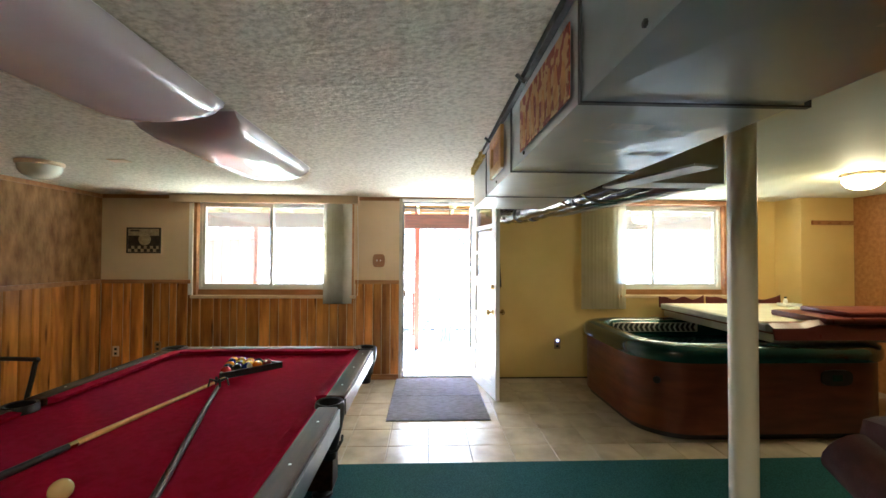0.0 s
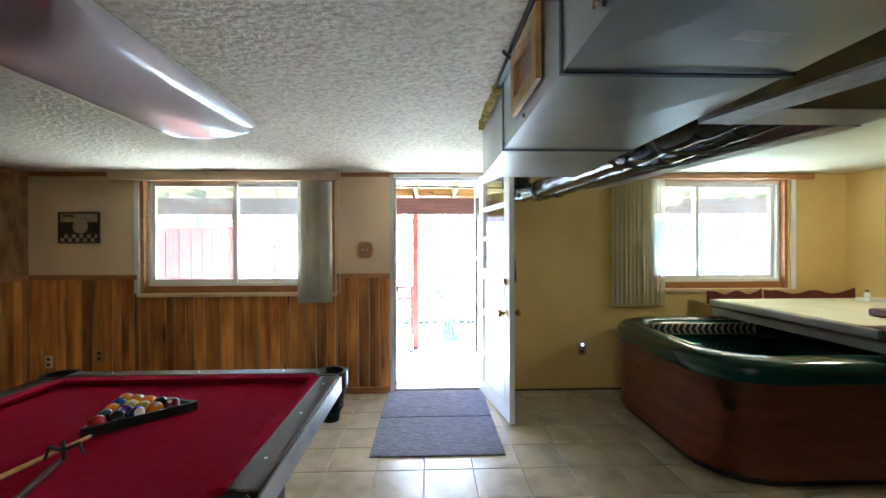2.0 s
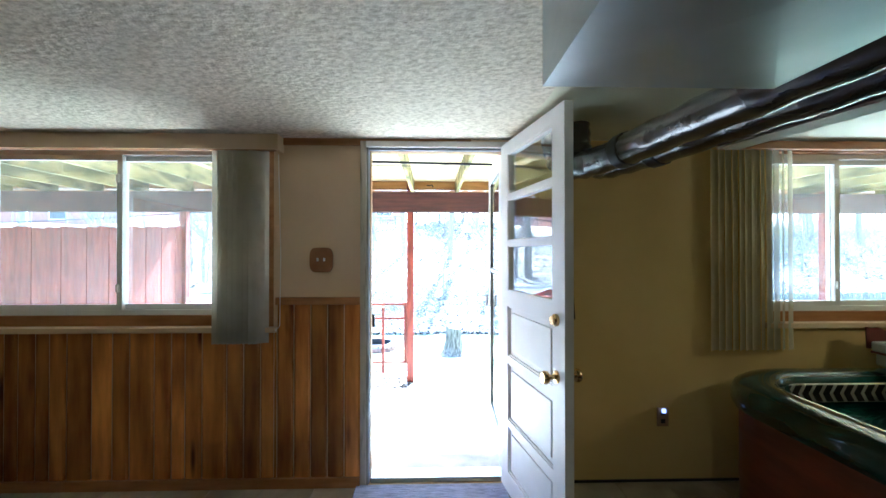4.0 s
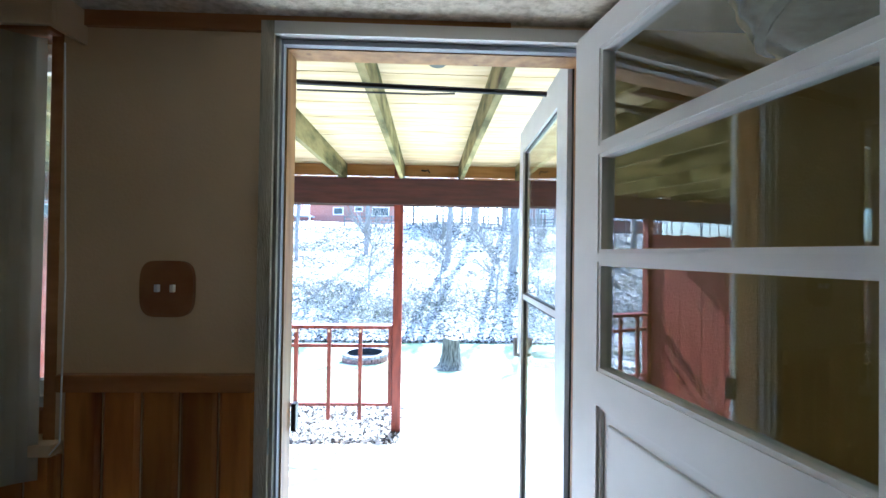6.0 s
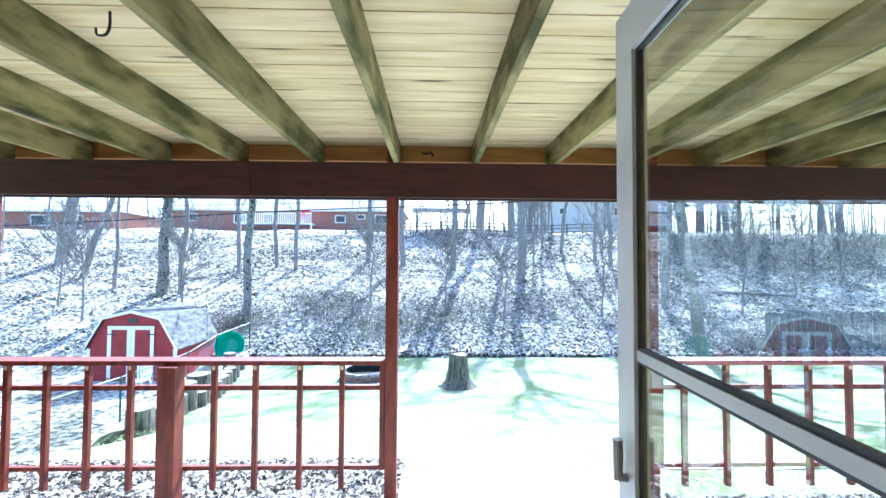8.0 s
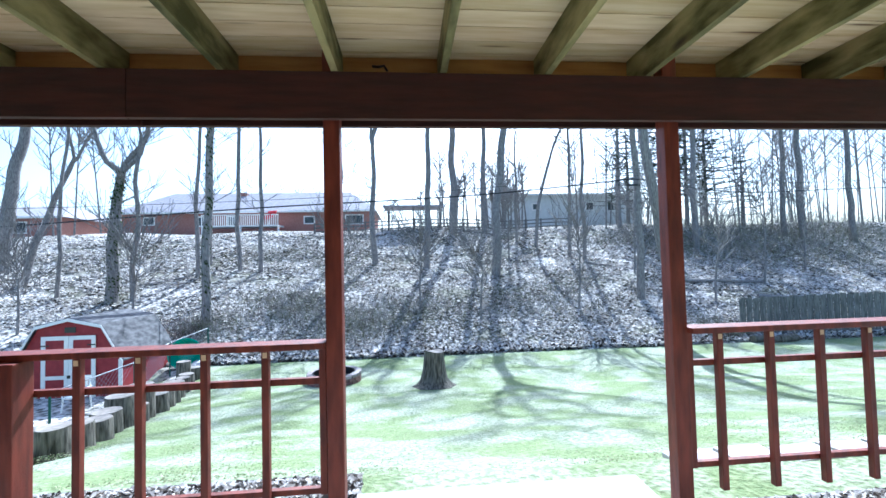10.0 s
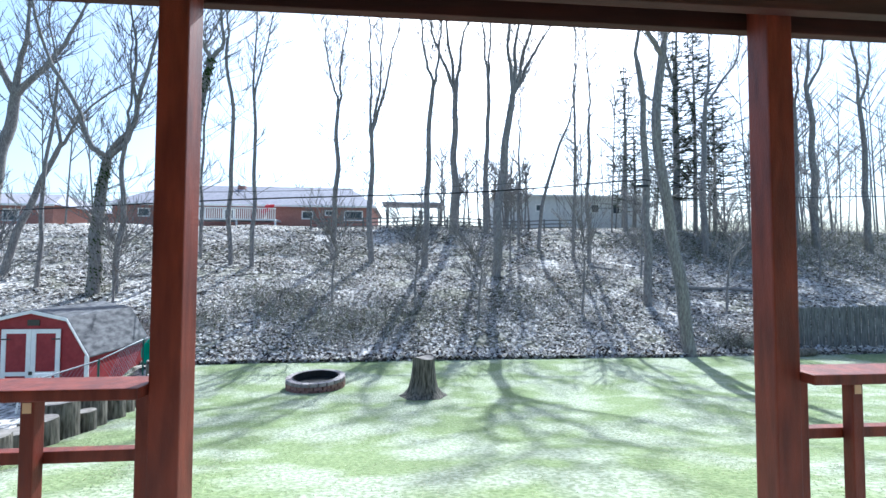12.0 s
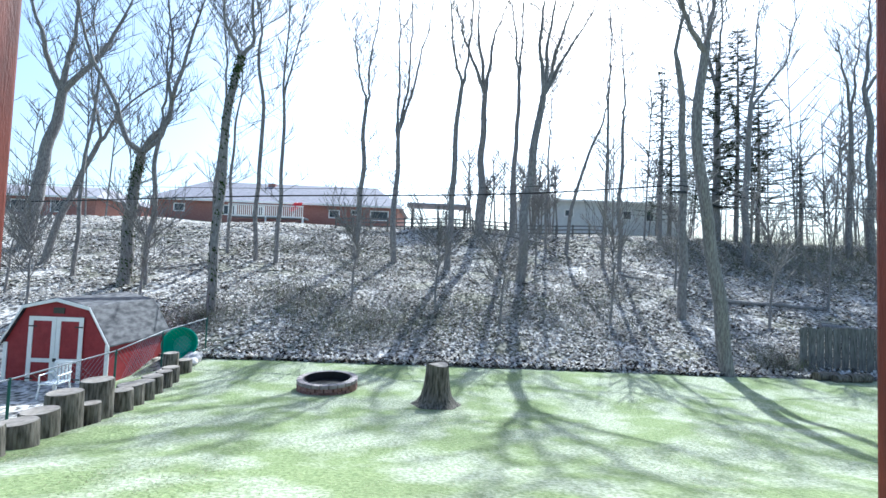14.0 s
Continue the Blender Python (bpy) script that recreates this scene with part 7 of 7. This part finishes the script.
h1 = house("brick_house", "long single-storey red brick house with a pale grey roof", -29.5, -3.3, 52, 62, 4.8, 7.1, 10.0, M_BRICK, [(-21.8, -20.4, 5.6, 6.7), (-18.6, -17.4, 5.6, 6.7), (-10.6, -9.4, 5.7, 6.6), (-8.2, -7.2, 6.1, 6.7), (-6.2, -4.2, 5.6, 6.7), (-27.0, -25.8, 5.8, 6.7)])
part("chimney", box(-18.8, -18.0, 56, 56.8, 8.2, 9.9), M_BRICK, h1, "brick chimney")
house("brick_house", "red brick house with a pale roof among the trees", -52, -33.5, 50, 60, 4.6, 6.6, 8.4, M_BRICK, [(-42, -40, 5.0, 6.2), (-38, -36.5, 5.0, 6.2)])
M_SIDING = mat("white_siding", (0.62, 0.62, 0.60), (0.70, 0.70, 0.68), 0.7, scale=3)
house("white_building", "long low white-sided building beyond the bank", 10.0, 26.5, 50, 58, 5.4, 8.3, 9.2, M_SIDING, [(20.0, 21.0, 6.5, 7.5), (22.4, 23.3, 6.4, 7.5), (14, 15, 6.6, 7.4)], roof_m=M_SIDING)
dk = thing("white_deck_rail", "white baluster deck railing behind the brick house", "deck railing", (-17, 50.5, 5))
part("deck_floor", box(-20, -12.5, 49.5, 51.4, 5.3, 5.45), M_WHITE, dk)
for i in range(38):
    part("baluster", box(-20 + i * 0.2, -19.93 + i * 0.2, 49.5, 49.56, 5.45, 6.45), M_WHITE, dk)
part("top_rail", box(-20, -12.5, 49.46, 49.6, 6.45, 6.55), M_WHITE, dk)
for x in (-20, -16.3, -12.6):
    part("deck_post", box(x, x + 0.15, 49.5, 49.65, 4.0, 5.3), M_WHITE, dk)
umb = thing("folded_umbrella", "folded red garden umbrella leaning on the white deck", "umbrella", (-13.2, 49.2, 5.45))
M_REDCLOTH = mat("red_cloth", (0.55, 0.02, 0.03), (0.65, 0.04, 0.05), 0.7, scale=3)
part("pole", tube([(-13.6, 49.8, 5.45), (-13.2, 49.8, 7.0)], 0.03, 8), M_WHITE, umb)
part("canopy", tube([(-13.9, 49.8, 6.1), (-13.3, 49.8, 6.6), (-12.7, 49.8, 6.9)], [0.15, 0.38, 0.05], 10), M_REDCLOTH, umb, "red canopy cloth")
gzb = thing("pergola", "open timber pergola at the top of the bank", "pergola", (1.0, 41.5, 4.2))
for x in (-1.1, 1.0, 3.2):
    for y in (41.0, 43.0):
        part("post", box(x, x + 0.12, y, y + 0.12, 3.6, 5.9), M_GREYWOOD, gzb)
part("roof_frame", box(-1.4, 3.6, 40.8, 43.3, 5.9, 6.05), M_ROOF, gzb, "pale flat roof")
rf = thing("rail_fence", "weathered timber rail fence along the top of the bank", "rail fence", (0, 41, 4))
for i in range(17):
    x = -7.0 + i * 1.35
    y = 40.5 + 0.03 * i
    z = gz(x, y)
    part("fence_post", box(x, x + 0.12, y, y + 0.1, z - 0.2, z + 1.0), M_GREYWOOD, rf)
    if i < 16:
        z2 = gz(x + 1.35, y)
        for h_ in (0.3, 0.6, 0.9):
            part("fence_rail", tube([(x + 0.06, y, z + h_), (x + 1.41, y + 0.03, z2 + h_)], 0.05, 5), M_GREYWOOD, rf)

# cables
def cable(label, pts, r):
    c = thing("overhead_cable", label, "overhead cable", pts[0], group="cables over the bank")
    part("cable", tube(smooth_path(pts, 40), r, 5), M_BLACK, c)


cable("thick black cable sagging between trees over the bank", [(-45, 29, 2.6), (-24, 29, 3.3), (-8, 28.5, 4.2), (4, 28, 4.7), (12.9, 27.9, 5.5)], 0.035)
cable("thick black cable sagging between trees over the bank", [(12.9, 27.9, 5.5), (20, 29, 4.9), (30, 31, 5.4), (45, 34, 6)], 0.03)
cable("thin cable above the thick one over the bank", [(-45, 30, 4.6), (-20, 29.5, 4.5), (0, 29, 5.0), (12.9, 27.9, 5.7)], 0.012)
cable("thin cable above the thick one over the bank", [(12.9, 27.9, 5.7), (24, 30, 5.6), (45, 34, 7)], 0.012)

# distant wood behind the houses
def far_wood(label, n, x0, x1, y0, y1, h0, h1, seed):
    rng = random.Random(seed)
    bm = bmesh.new()
    for _ in range(n):
        x, y = rng.uniform(x0, x1), rng.uniform(y0, y1)
        z, h = gz(x, y), rng.uniform(h0, h1)
        p, d = Vector((x, y, z)), Vector((rng.uniform(-0.1, 0.1), 0, 1)).normalized()
        branch_tubes(bm, [p, p + d * h * 0.5, p + d * h * 0.9], 0.09, 0.03, 4)
        for _k in range(9):
            a = rng.uniform(0, 6.28)
            q = p + d * h * rng.uniform(0.3, 0.85)
            e = q + Vector((math.cos(a), math.sin(a), 1.1)).normalized() * h * rng.uniform(0.12, 0.28)
            branch_tubes(bm, [q, q.lerp(e, 0.5) + Vector((0, 0, 0.1)), e], 0.055, 0.022, 3)
            for _m in range(3):
                a = rng.uniform(0, 6.28)
                q2 = q.lerp(e, rng.uniform(0.3, 0.9))
                branch_tubes(bm, [q2, q2 + Vector((math.cos(a) * 0.7, math.sin(a) * 0.7, 0.8))], 0.03, 0.016, 3)
    o = part("far_wood", bm, M_BARK, None)
    return tagged(o, label, "", "", "stuff")


far_wood("bare wood on the upper bank", 70, 17, 60, 38, 60, 9, 19, 31)
far_wood("small bare trees at the top of the bank", 26, 1.0, 12, 42, 48, 4, 8, 33)
far_wood("bare trees behind the houses", 110, -90, 90, 75, 120, 6, 11, 32)
far_wood("bare wood beyond the shed", 22, -60, -27, 30, 48, 10, 18, 34)
